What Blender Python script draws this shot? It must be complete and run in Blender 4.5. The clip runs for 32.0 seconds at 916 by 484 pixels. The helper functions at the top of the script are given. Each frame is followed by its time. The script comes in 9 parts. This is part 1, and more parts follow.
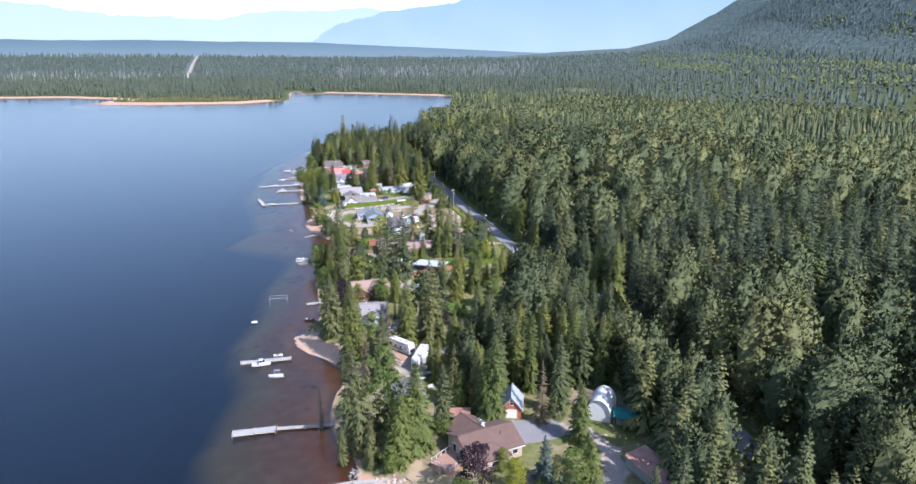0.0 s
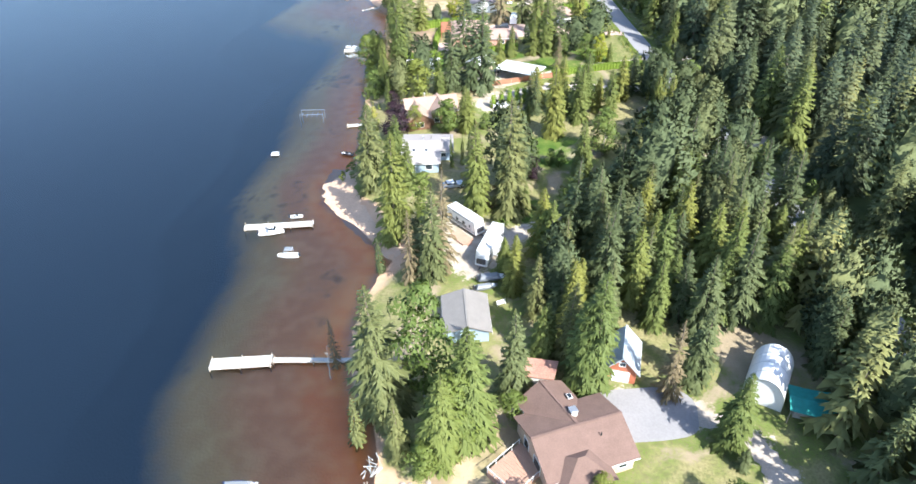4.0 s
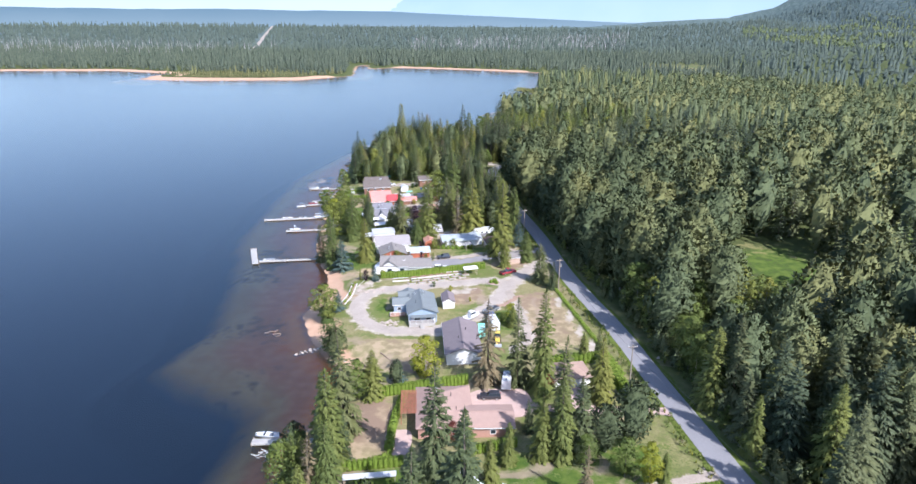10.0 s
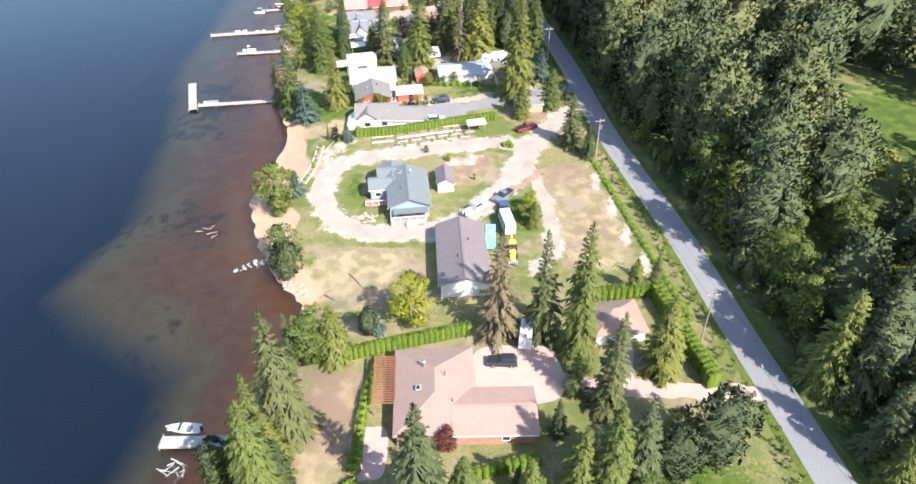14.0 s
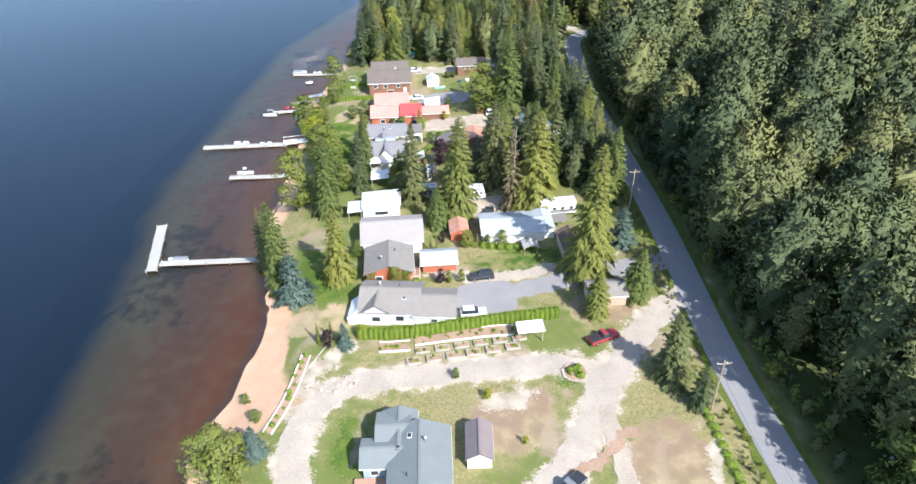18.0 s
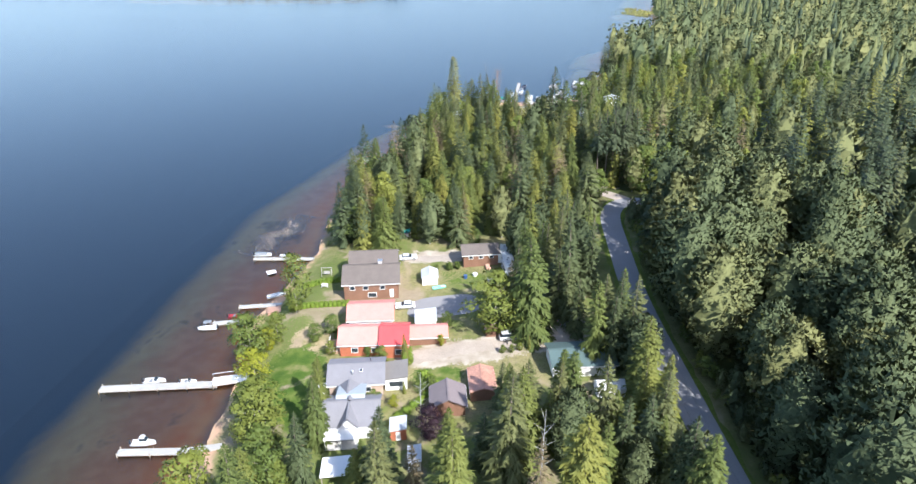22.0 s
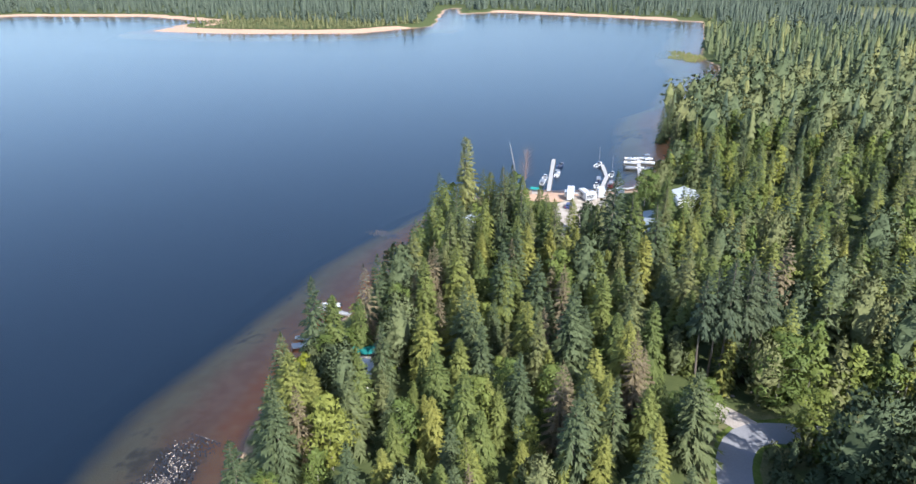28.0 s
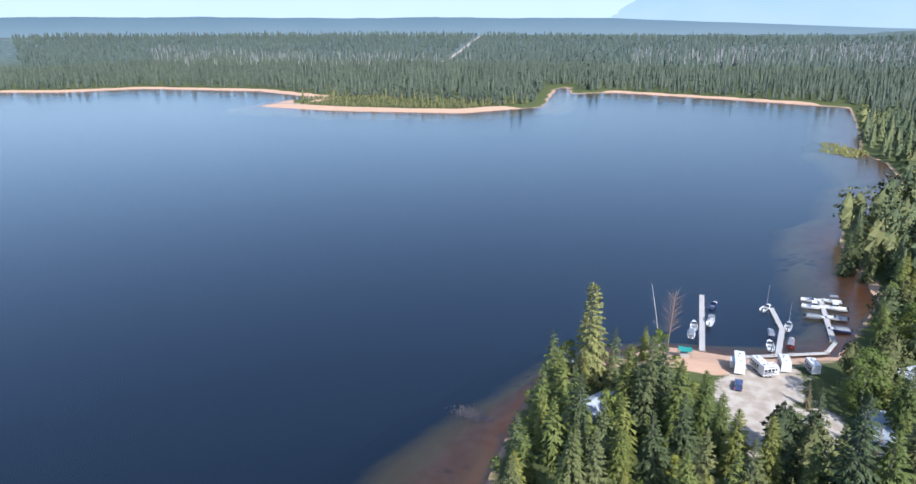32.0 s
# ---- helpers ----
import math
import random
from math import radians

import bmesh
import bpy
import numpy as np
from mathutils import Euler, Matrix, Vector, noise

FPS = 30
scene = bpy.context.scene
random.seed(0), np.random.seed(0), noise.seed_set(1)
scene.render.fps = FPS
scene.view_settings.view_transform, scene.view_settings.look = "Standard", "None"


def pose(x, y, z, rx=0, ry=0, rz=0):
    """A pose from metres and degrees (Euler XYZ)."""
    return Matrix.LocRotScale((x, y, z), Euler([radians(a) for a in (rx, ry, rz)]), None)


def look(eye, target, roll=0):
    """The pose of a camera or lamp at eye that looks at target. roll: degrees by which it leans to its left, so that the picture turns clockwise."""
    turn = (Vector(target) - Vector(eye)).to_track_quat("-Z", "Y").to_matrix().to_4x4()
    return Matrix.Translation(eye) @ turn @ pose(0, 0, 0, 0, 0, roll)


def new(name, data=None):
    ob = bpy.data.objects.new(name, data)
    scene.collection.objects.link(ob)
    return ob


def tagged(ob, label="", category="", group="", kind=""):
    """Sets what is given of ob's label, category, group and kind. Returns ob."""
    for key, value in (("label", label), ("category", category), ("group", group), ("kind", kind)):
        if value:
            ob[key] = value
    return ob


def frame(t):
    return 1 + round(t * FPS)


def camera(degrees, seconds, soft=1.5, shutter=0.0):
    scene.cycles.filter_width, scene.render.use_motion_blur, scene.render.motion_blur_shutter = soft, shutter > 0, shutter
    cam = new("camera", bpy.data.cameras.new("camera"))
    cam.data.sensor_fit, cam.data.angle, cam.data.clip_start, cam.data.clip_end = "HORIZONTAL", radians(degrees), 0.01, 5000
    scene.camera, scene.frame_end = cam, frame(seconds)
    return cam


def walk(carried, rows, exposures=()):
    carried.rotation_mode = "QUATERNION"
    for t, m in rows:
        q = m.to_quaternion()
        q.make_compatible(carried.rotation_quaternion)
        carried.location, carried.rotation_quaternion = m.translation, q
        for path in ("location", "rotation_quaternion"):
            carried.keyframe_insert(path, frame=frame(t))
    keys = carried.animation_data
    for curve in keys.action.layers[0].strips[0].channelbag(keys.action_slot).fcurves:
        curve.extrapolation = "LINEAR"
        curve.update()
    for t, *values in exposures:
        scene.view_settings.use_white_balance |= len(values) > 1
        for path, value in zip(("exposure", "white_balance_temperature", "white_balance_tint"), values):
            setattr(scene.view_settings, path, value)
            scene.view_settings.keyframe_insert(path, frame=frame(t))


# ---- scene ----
cam = camera(67.7, 32.0)
# seconds, eye (x, y, z), heading to the left, pitch, lean to the left
PATH = [
    (0, 1.25, 2.00, 85.15, 0.21, -15.83, 0.18),
    (0.1, 1.23, 3.53, 85.14, 0.62, -16.05, 0.19),
    (0.2, 1.21, 5.05, 85.13, 1.02, -16.26, 0.19),
    (0.3, 1.19, 6.58, 85.12, 1.43, -16.48, 0.19),
    (0.4, 1.17, 8.10, 85.11, 1.84, -16.69, 0.20),
    (0.5, 1.15, 9.62, 85.11, 2.25, -16.91, 0.20),
    (0.6, 1.13, 11.15, 85.10, 2.28, -17.92, 0.19),
    (0.7, 1.13, 13.24, 84.90, 2.29, -18.95, 0.19),
    (0.8, 1.12, 15.99, 84.35, 2.29, -19.97, 0.21),
    (0.9, 1.11, 19.23, 83.33, 2.28, -20.95, 0.25),
    (1, 1.09, 22.76, 81.79, 2.24, -21.86, 0.31),
    (1.1, 1.08, 26.33, 80.23, 2.19, -23.74, 0.38),
    (1.2, 1.06, 29.91, 78.66, 2.12, -25.65, 0.45),
    (1.3, 1.04, 33.48, 77.10, 2.03, -27.62, 0.54),
    (1.4, 1.03, 37.05, 75.54, 1.93, -29.66, 0.64),
    (1.5, 1.01, 40.63, 73.98, 1.80, -31.78, 0.75),
    (1.6, 0.99, 44.20, 72.42, 2.32, -33.78, 0.51),
    (1.7, 0.98, 47.77, 70.86, 2.82, -35.89, 0.25),
    (1.8, 0.96, 51.35, 69.30, 3.40, -37.84, -0.10),
    (1.9, 0.94, 54.92, 67.74, 3.97, -39.93, -0.49),
    (2, 0.92, 58.50, 66.17, 4.54, -40.49, -0.90),
    (2.1, 0.68, 61.97, 65.17, 4.66, -40.83, -0.83),
    (2.2, 0.44, 65.29, 64.21, 4.80, -41.13, -0.76),
    (2.3, 0.22, 68.45, 63.29, 4.96, -41.40, -0.70),
    (2.4, 0.00, 71.46, 62.42, 5.52, -41.63, -0.87),
    (2.5, -0.20, 74.30, 61.60, 6.12, -41.81, -1.06),
    (3, -0.11, 73.75, 65.22, 6.64, -40.92, -0.97),
    (3.5, 0.08, 72.55, 73.18, 7.79, -38.95, -0.77),
    (4, 0.27, 71.34, 81.14, 8.95, -36.99, -0.57),
    (4.5, 0.36, 70.79, 84.76, 9.47, -36.10, -0.48),
    (5, -1.41, 79.18, 84.65, 9.26, -33.51, -0.22),
    (5.5, -2.95, 87.36, 84.53, 9.29, -25.41, 0.04),
    (6, -4.29, 95.37, 84.41, 9.27, -18.58, 0.12),
    (6.5, -5.46, 103.23, 84.29, 9.17, -18.53, 0.21),
    (7, -6.48, 110.97, 84.17, 7.85, -18.51, 0.24),
    (7.5, -7.39, 118.60, 84.06, 6.96, -18.48, 0.12),
    (8, -8.21, 126.17, 83.94, 7.04, -18.46, 0.22),
    (8.5, -8.96, 133.67, 83.83, 7.16, -18.37, 0.24),
    (9, -9.65, 141.13, 83.71, 7.25, -18.33, 0.18),
    (9.5, -10.31, 148.56, 83.60, 7.18, -18.28, 0.13),
    (10, -10.96, 155.97, 83.49, 6.59, -18.17, 0.27),
    (10.5, -11.59, 163.39, 83.38, 6.63, -25.91, 0.02),
    (11, -12.23, 170.81, 83.27, 6.72, -35.51, -0.03),
    (11.5, -12.88, 178.24, 83.16, 6.80, -37.26, -0.05),
    (12, -13.55, 185.70, 83.05, 6.91, -37.25, -0.08),
    (12.5, -14.26, 193.18, 82.95, 6.99, -37.23, -0.07),
    (13, -14.99, 200.69, 82.84, 7.06, -37.21, 0.01),
    (13.5, -15.76, 208.24, 82.74, 7.08, -37.15, -0.02),
    (14, -16.58, 215.82, 82.64, 7.21, -37.11, -0.08),
    (14.5, -17.43, 223.44, 82.54, 7.59, -37.07, -0.11),
    (16.5, -21.26, 254.24, 82.16, 10.51, -37.16, -0.13),
    (17, -22.32, 262.01, 82.07, 11.02, -37.03, -0.32),
    (17.5, -23.42, 269.80, 81.98, 11.51, -35.83, -0.28),
    (18, -24.55, 277.61, 81.89, 12.06, -34.04, -0.49),
    (18.5, -25.71, 285.44, 81.80, 12.64, -31.44, -0.62),
    (19, -26.90, 293.27, 81.72, 13.12, -27.99, -0.60),
    (19.5, -28.12, 301.11, 81.64, 13.35, -25.61, -0.56),
    (20, -29.37, 308.95, 81.56, 13.40, -25.59, -0.40),
    (20.5, -30.64, 316.78, 81.48, 13.49, -25.61, -0.48),
    (21, -31.93, 324.59, 81.41, 13.56, -25.59, -0.48),
    (21.5, -33.25, 332.40, 81.33, 13.60, -25.55, -0.53),
    (22, -34.59, 340.18, 81.26, 13.66, -25.56, -0.61),
    (22.5, -35.94, 347.94, 81.19, 13.78, -25.57, -0.67),
    (23, -37.33, 355.67, 81.12, 13.85, -25.53, -0.66),
    (23.5, -38.74, 363.37, 81.05, 13.93, -25.52, -0.65),
    (24, -40.18, 371.04, 80.99, 14.00, -25.54, -0.69),
    (24.5, -41.65, 378.67, 80.93, 14.04, -25.54, -0.64),
    (25, -43.17, 386.27, 80.87, 13.99, -25.58, -0.59),
    (25.5, -44.73, 393.83, 80.81, 13.91, -25.54, -0.37),
    (27.5, -51.69, 423.76, 80.59, 13.30, -25.10, -0.65),
    (28, -53.67, 431.19, 80.54, 15.56, -23.39, -0.35),
    (28.5, -55.78, 438.60, 80.49, 25.54, -23.01, 0.12),
    (29, -58.04, 446.01, 80.44, 33.40, -23.18, 0.61),
    (29.5, -60.48, 453.43, 80.40, 37.36, -23.37, 0.76),
    (30, -63.12, 460.87, 80.35, 37.62, -23.47, 0.68),
    (30.5, -65.98, 468.34, 80.31, 33.93, -23.34, 0.34),
    (31, -69.11, 475.86, 80.27, 26.31, -22.02, -0.11),
    (31.5, -72.53, 483.45, 80.23, 24.45, -19.67, -0.31),
    (32, -76.27, 491.13, 80.19, 24.21, -17.55, -0.21),
]
walk(cam, [(t, pose(x, y, z, 90 + pitch, 0, yaw) @ pose(0, 0, 0, 0, 0, roll)) for t, x, y, z, yaw, pitch, roll in PATH],
     exposures=[(0, 0.60, 5850, 19), (1.2, 1.0, 6150, 15), (2, 1.48, 6850, 11), (4.5, 1.47, 6150, 8), (5, 1.45, 6100, 8), (6, 0.93, 5850, 12), (7.5, 0.70, 5900, 17), (10, 0.75, 5900, 17), (11, 1.15, 6550, 14), (14, 1.08, 6500, 11), (17, 0.90, 6450, 10), (19, 1.02, 6100, 9), (21, 1.03, 6200, 11), (23.0, 0.92, 6150, 11), (25.5, 0.86, 6150, 11), (28, 0.83, 6000, 12), (29.5, 0.95, 6500, 14), (30.5, 1.08, 6500, 14), (31.5, 0.76, 6150, 14), (32, 0.57, 5850, 14)])

# ---- light ----
SUN_FROM = Vector((0.56, -0.49, 0.68)).normalized()
sun_data = bpy.data.lights.new("sun", "SUN")
sun_data.energy, sun_data.angle, sun_data.color = 5.0, radians(0.6), (1.0, 0.97, 0.92)
sun = new("sun", sun_data)
sun.matrix_world = look((0, 0, 400), Vector((0, 0, 400)) - SUN_FROM)
world = bpy.data.worlds.new("sky")
scene.world = world
world.use_nodes = True
wn = world.node_tree
sky = wn.nodes.new("ShaderNodeTexSky")
sky.sky_type, sky.sun_disc = "NISHITA", False
sky.sun_elevation = math.asin(SUN_FROM.z)
sky.sun_rotation = math.atan2(SUN_FROM.x, SUN_FROM.y)
sky.dust_density, sky.air_density, sky.ozone_density = 1.0, 1.0, 2.0
wn.links.new(sky.outputs[0], wn.nodes["Background"].inputs[0])
wn.nodes["Background"].inputs[1].default_value = 0.165
scene.view_settings.exposure = 0.35

# ---- materials ----
def mat(name, color, rough=0.7, metal=0.0, spec=0.4, var=0.25, scale=1.5, fine=14.0, bump=0.0, dark=None, translucent=0.0, tint=False, island=0.0, rand=0.0, coords="Object"):
    """A surface with colour variation at two scales and fine relief."""
    m = bpy.data.materials.new(name)
    m.use_nodes = True
    n, l = m.node_tree.nodes, m.node_tree.links
    b = n["Principled BSDF"]
    b.inputs["Roughness"].default_value, b.inputs["Metallic"].default_value = rough, metal
    b.inputs["Specular IOR Level"].default_value = spec
    tc = n.new("ShaderNodeTexCoord")
    big, small = n.new("ShaderNodeTexNoise"), n.new("ShaderNodeTexNoise")
    for t, s, d in ((big, scale, 5.0), (small, fine, 3.0)):
        t.inputs["Scale"].default_value, t.inputs["Detail"].default_value = s, d
        l.new(tc.outputs[coords], t.inputs["Vector"])
    add = n.new("ShaderNodeMath")
    add.operation = "ADD"
    l.new(big.outputs[0], add.inputs[0]), l.new(small.outputs[0], add.inputs[1])
    last = add.outputs[0]

    def plus(socket, k):
        nonlocal last
        mm = n.new("ShaderNodeMath")
        mm.operation = "MULTIPLY_ADD"
        l.new(socket, mm.inputs[0])
        mm.inputs[1].default_value = k
        l.new(last, mm.inputs[2])
        last = mm.outputs[0]
    if tint:
        a = n.new("ShaderNodeAttribute")
        a.attribute_name = "tint"
        plus(a.outputs["Fac"], 0.8)
    if island:
        g = n.new("ShaderNodeNewGeometry")
        plus(g.outputs["Random Per Island"], island)
    if rand:
        o = n.new("ShaderNodeObjectInfo")
        plus(o.outputs["Random"], rand)
    extra = 0.8 * tint + island + rand
    mr = n.new("ShaderNodeMapRange")
    mr.inputs["From Min"].default_value, mr.inputs["From Max"].default_value = 0.62 + 0.12 * extra, 1.38 + 0.88 * extra
    l.new(last, mr.inputs["Value"])
    mix = n.new("ShaderNodeMix")
    mix.data_type = "RGBA"
    l.new(mr.outputs[0], mix.inputs["Factor"])
    lo = dark or tuple(c * (1 - var) for c in color)
    hi = tuple(min(1, c * (1 + var)) for c in color) if not dark else color
    mix.inputs["A"].default_value, mix.inputs["B"].default_value = (*lo, 1), (*hi, 1)
    if tint:
        # every tree leans to its own olive or blue-green
        one, j = n.new("ShaderNodeObjectInfo"), n.new("ShaderNodeAttribute")
        j.attribute_name = "joined"
        k1, k2, mw = n.new("ShaderNodeMath"), n.new("ShaderNodeMath"), n.new("ShaderNodeMapRange")
        k1.operation, k2.operation = "MULTIPLY_ADD", "ADD"
        l.new(j.outputs["Fac"], k1.inputs[0]), l.new(one.outputs["Random"], k1.inputs[2])
        k1.inputs[1].default_value = -8.0
        k1.use_clamp = True
        l.new(k1.outputs[0], k2.inputs[0]), l.new(a.outputs["Fac"], k2.inputs[1])
        hue = n.new("ShaderNodeValToRGB")
        e = hue.color_ramp.elements
        e[0].position, e[0].color = 0.0, (0.80, 0.90, 0.94, 1)
        e[1].position, e[1].color = 1.0, (1.32, 1.18, 0.95, 1)
        e.new(0.5).color = (0.95, 1.0, 0.95, 1)
        l.new(k2.outputs[0], hue.inputs[0])
        tone = n.new("ShaderNodeMix")
        tone.data_type, tone.blend_type = "RGBA", "MULTIPLY"
        tone.inputs["Factor"].default_value = 0.85
        l.new(mix.outputs["Result"], tone.inputs["A"]), l.new(hue.outputs[0], tone.inputs["B"])
        mix = tone
    l.new(mix.outputs["Result"], b.inputs["Base Color"])
    if bump:
        bp = n.new("ShaderNodeBump")
        bp.inputs["Strength"].default_value, bp.inputs["Distance"].default_value = bump, 0.05
        l.new(small.outputs[0], bp.inputs["Height"])
        l.new(bp.outputs[0], b.inputs["Normal"])
    if translucent:
        tr, ms = n.new("ShaderNodeBsdfTranslucent"), n.new("ShaderNodeMixShader")
        l.new(mix.outputs["Result"], tr.inputs[0])
        ms.inputs[0].default_value = translucent
        l.new(b.outputs[0], ms.inputs[1]), l.new(tr.outputs[0], ms.inputs[2])
        l.new(ms.outputs[0], n["Material Output"].inputs[0])
    return m


def ribbed(name, color, pitch=0.35, rough=0.45, metal=0.0, var=0.15, axis="Y"):
    """Sheet metal or boards: even ribs across the given local axis, over stains."""
    m = mat(name, color, rough, metal, var=var, scale=0.6, fine=6.0)
    n, l = m.node_tree.nodes, m.node_tree.links
    w, tc, bp = n.new("ShaderNodeTexWave"), n.new("ShaderNodeTexCoord"), n.new("ShaderNodeBump")
    w.bands_direction, w.wave_profile = axis, "SAW"
    w.inputs["Scale"].default_value = 0.314 / pitch
    l.new(tc.outputs["Object"], w.inputs["Vector"])
    bp.inputs["Strength"].default_value, bp.inputs["Distance"].default_value = 0.6, 0.04
    l.new(w.outputs["Fac"], bp.inputs["Height"])
    l.new(bp.outputs[0], n["Principled BSDF"].inputs["Normal"])
    return m


M = {}
M["asphalt"] = mat("asphalt", (0.225, 0.22, 0.225), 0.9, var=0.10, scale=0.12, fine=3.0)
M["drive_asphalt"] = mat("drive_asphalt", (0.23, 0.22, 0.22), 0.9, var=0.12, scale=0.2, fine=3.0)
M["gravel"] = mat("gravel", (0.345, 0.29, 0.235), 0.95, var=0.22, scale=0.25, fine=4.0, bump=0.3)
M["pale_gravel"] = mat("pale_gravel", (0.35, 0.30, 0.25), 0.95, var=0.22, scale=0.25, fine=4.0, bump=0.3)
M["pavers"] = mat("pavers", (0.46, 0.33, 0.28), 0.85, var=0.12, scale=0.4, fine=6.0)
M["sand"] = mat("sand", (0.44, 0.305, 0.215), 0.95, var=0.2, scale=0.2, fine=3.0)
M["rock"] = mat("rock", (0.38, 0.315, 0.265), 0.9, var=0.3, scale=1.0, fine=6.0, rand=0.6)
M["wet_rock"] = mat("wet_rock", (0.43, 0.33, 0.245), 0.7, var=0.3, scale=0.8, fine=6.0, island=0.25)
M["verge"] = mat("verge", (0.13, 0.16, 0.035), 0.95, spec=0.1, dark=(0.06, 0.085, 0.016), scale=0.3, fine=2.0, bump=0.8)
M["spruce"] = mat("spruce", (0.180, 0.192, 0.080), 0.65, spec=0.2, dark=(0.060, 0.078, 0.034), scale=0.15, fine=1.2, translucent=0.14, tint=True, island=0.35, rand=0.5)
M["dark_spruce"] = mat("dark_spruce", (0.120, 0.140, 0.070), 0.65, spec=0.2, dark=(0.040, 0.056, 0.032), scale=0.15, fine=1.2, translucent=0.1, tint=True, island=0.35, rand=0.5)
M["fir_leaf"] = mat("fir_leaf", (0.29, 0.285, 0.10), 0.7, spec=0.15, dark=(0.15, 0.16, 0.055), scale=0.15, fine=1.2, translucent=0.14, island=0.35, rand=0.3)
M["cedar"] = mat("cedar", (0.23, 0.235, 0.062), 0.65, spec=0.2, dark=(0.095, 0.118, 0.032), scale=0.15, fine=1.2, translucent=0.14, tint=True, island=0.35, rand=0.5)
M["cottonwood"] = mat("cottonwood", (0.148, 0.165, 0.078), 0.7, spec=0.12, dark=(0.066, 0.082, 0.040), scale=0.12, fine=1.2, translucent=0.05, tint=True, island=0.12, rand=0.4)
M["birch"] = mat("birch", (0.195, 0.215, 0.05), 0.6, spec=0.2, dark=(0.08, 0.108, 0.024), scale=0.15, fine=1.2, translucent=0.14, tint=True, island=0.4, rand=0.3)
M["yellow_leaf"] = mat("yellow_leaf", (0.36, 0.36, 0.04), 0.6, spec=0.2, dark=(0.17, 0.19, 0.02), scale=0.3, fine=1.5, translucent=0.3, island=0.4, rand=0.3)
M["purple_leaf"] = mat("purple_leaf", (0.045, 0.020, 0.028), 0.6, spec=0.25, dark=(0.016, 0.008, 0.012), scale=0.3, fine=1.5, translucent=0.15, island=0.4)
M["red_leaf"] = mat("red_leaf", (0.19, 0.055, 0.035), 0.6, spec=0.2, dark=(0.08, 0.025, 0.02), scale=0.3, fine=1.5, translucent=0.15, island=0.4)
M["brown_needle"] = mat("brown_needle", (0.27, 0.21, 0.12), 0.8, spec=0.15, dark=(0.11, 0.09, 0.05), scale=0.3, fine=1.5, translucent=0.15, island=0.4)
M["blue_spruce"] = mat("blue_spruce", (0.13, 0.18, 0.15), 0.65, spec=0.2, dark=(0.045, 0.075, 0.06), scale=0.3, fine=1.5, translucent=0.15, island=0.4)
M["hedge"] = mat("hedge", (0.24, 0.31, 0.05), 0.7, spec=0.2, dark=(0.11, 0.18, 0.022), scale=0.8, fine=4.0, translucent=0.2, island=0.4, rand=0.3)
M["bark"] = mat("bark", (0.16, 0.13, 0.10), 0.9, var=0.4, scale=1.0, fine=6.0)
M["pale_bark"] = mat("pale_bark", (0.27, 0.25, 0.21), 0.9, var=0.35, scale=0.8, fine=6.0)
# far_wood, shore_wood and hill_needle: distance haze put into the colour, greyer and bluer
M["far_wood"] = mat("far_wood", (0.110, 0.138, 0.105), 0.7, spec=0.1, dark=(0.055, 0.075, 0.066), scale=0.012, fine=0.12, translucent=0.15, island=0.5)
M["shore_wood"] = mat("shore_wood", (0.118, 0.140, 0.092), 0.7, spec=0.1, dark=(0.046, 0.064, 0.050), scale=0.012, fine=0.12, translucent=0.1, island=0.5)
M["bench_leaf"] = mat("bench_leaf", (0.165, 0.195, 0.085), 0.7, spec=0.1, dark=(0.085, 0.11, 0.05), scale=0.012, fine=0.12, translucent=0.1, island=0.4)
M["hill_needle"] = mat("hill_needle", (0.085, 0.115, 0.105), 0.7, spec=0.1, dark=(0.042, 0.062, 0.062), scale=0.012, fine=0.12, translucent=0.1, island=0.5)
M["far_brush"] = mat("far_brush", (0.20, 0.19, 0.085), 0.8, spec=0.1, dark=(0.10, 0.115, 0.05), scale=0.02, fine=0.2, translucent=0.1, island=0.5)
M["dead_stand"] = mat("dead_stand", (0.25, 0.24, 0.235), 0.9, var=0.3, scale=0.02, fine=0.2)
M["reed"] = mat("reed", (0.30, 0.28, 0.10), 0.8, spec=0.1, dark=(0.17, 0.18, 0.06), scale=0.1, fine=1.0, island=0.4)
M["twig"] = mat("twig", (0.24, 0.17, 0.13), 0.9, var=0.3)
M["dead_wood"] = mat("dead_wood", (0.33, 0.33, 0.31), 0.9, var=0.3)
M["white_paint"] = mat("white_paint", (0.70, 0.69, 0.67), 0.5, var=0.06, scale=0.7, fine=5.0)
M["white_metal"] = ribbed("white_metal", (0.50, 0.51, 0.52), 0.4, 0.35, var=0.05)
M["pale_metal"] = ribbed("pale_metal", (0.35, 0.385, 0.405), 0.4, 0.35, var=0.1)
M["rusty_metal"] = ribbed("rusty_metal", (0.42, 0.22, 0.16), 0.5, 0.6, var=0.45)
M["red_metal"] = ribbed("red_metal", (0.60, 0.075, 0.075), 0.4, 0.4, var=0.1)
M["salmon_metal"] = ribbed("salmon_metal", (0.60, 0.24, 0.20), 0.4, 0.5, var=0.12)
M["green_metal"] = ribbed("green_metal", (0.085, 0.125, 0.12), 0.4, 0.45, var=0.12)
M["tan_shingle"] = ribbed("tan_shingle", (0.315, 0.22, 0.17), 0.22, 0.9, var=0.12, axis="X")
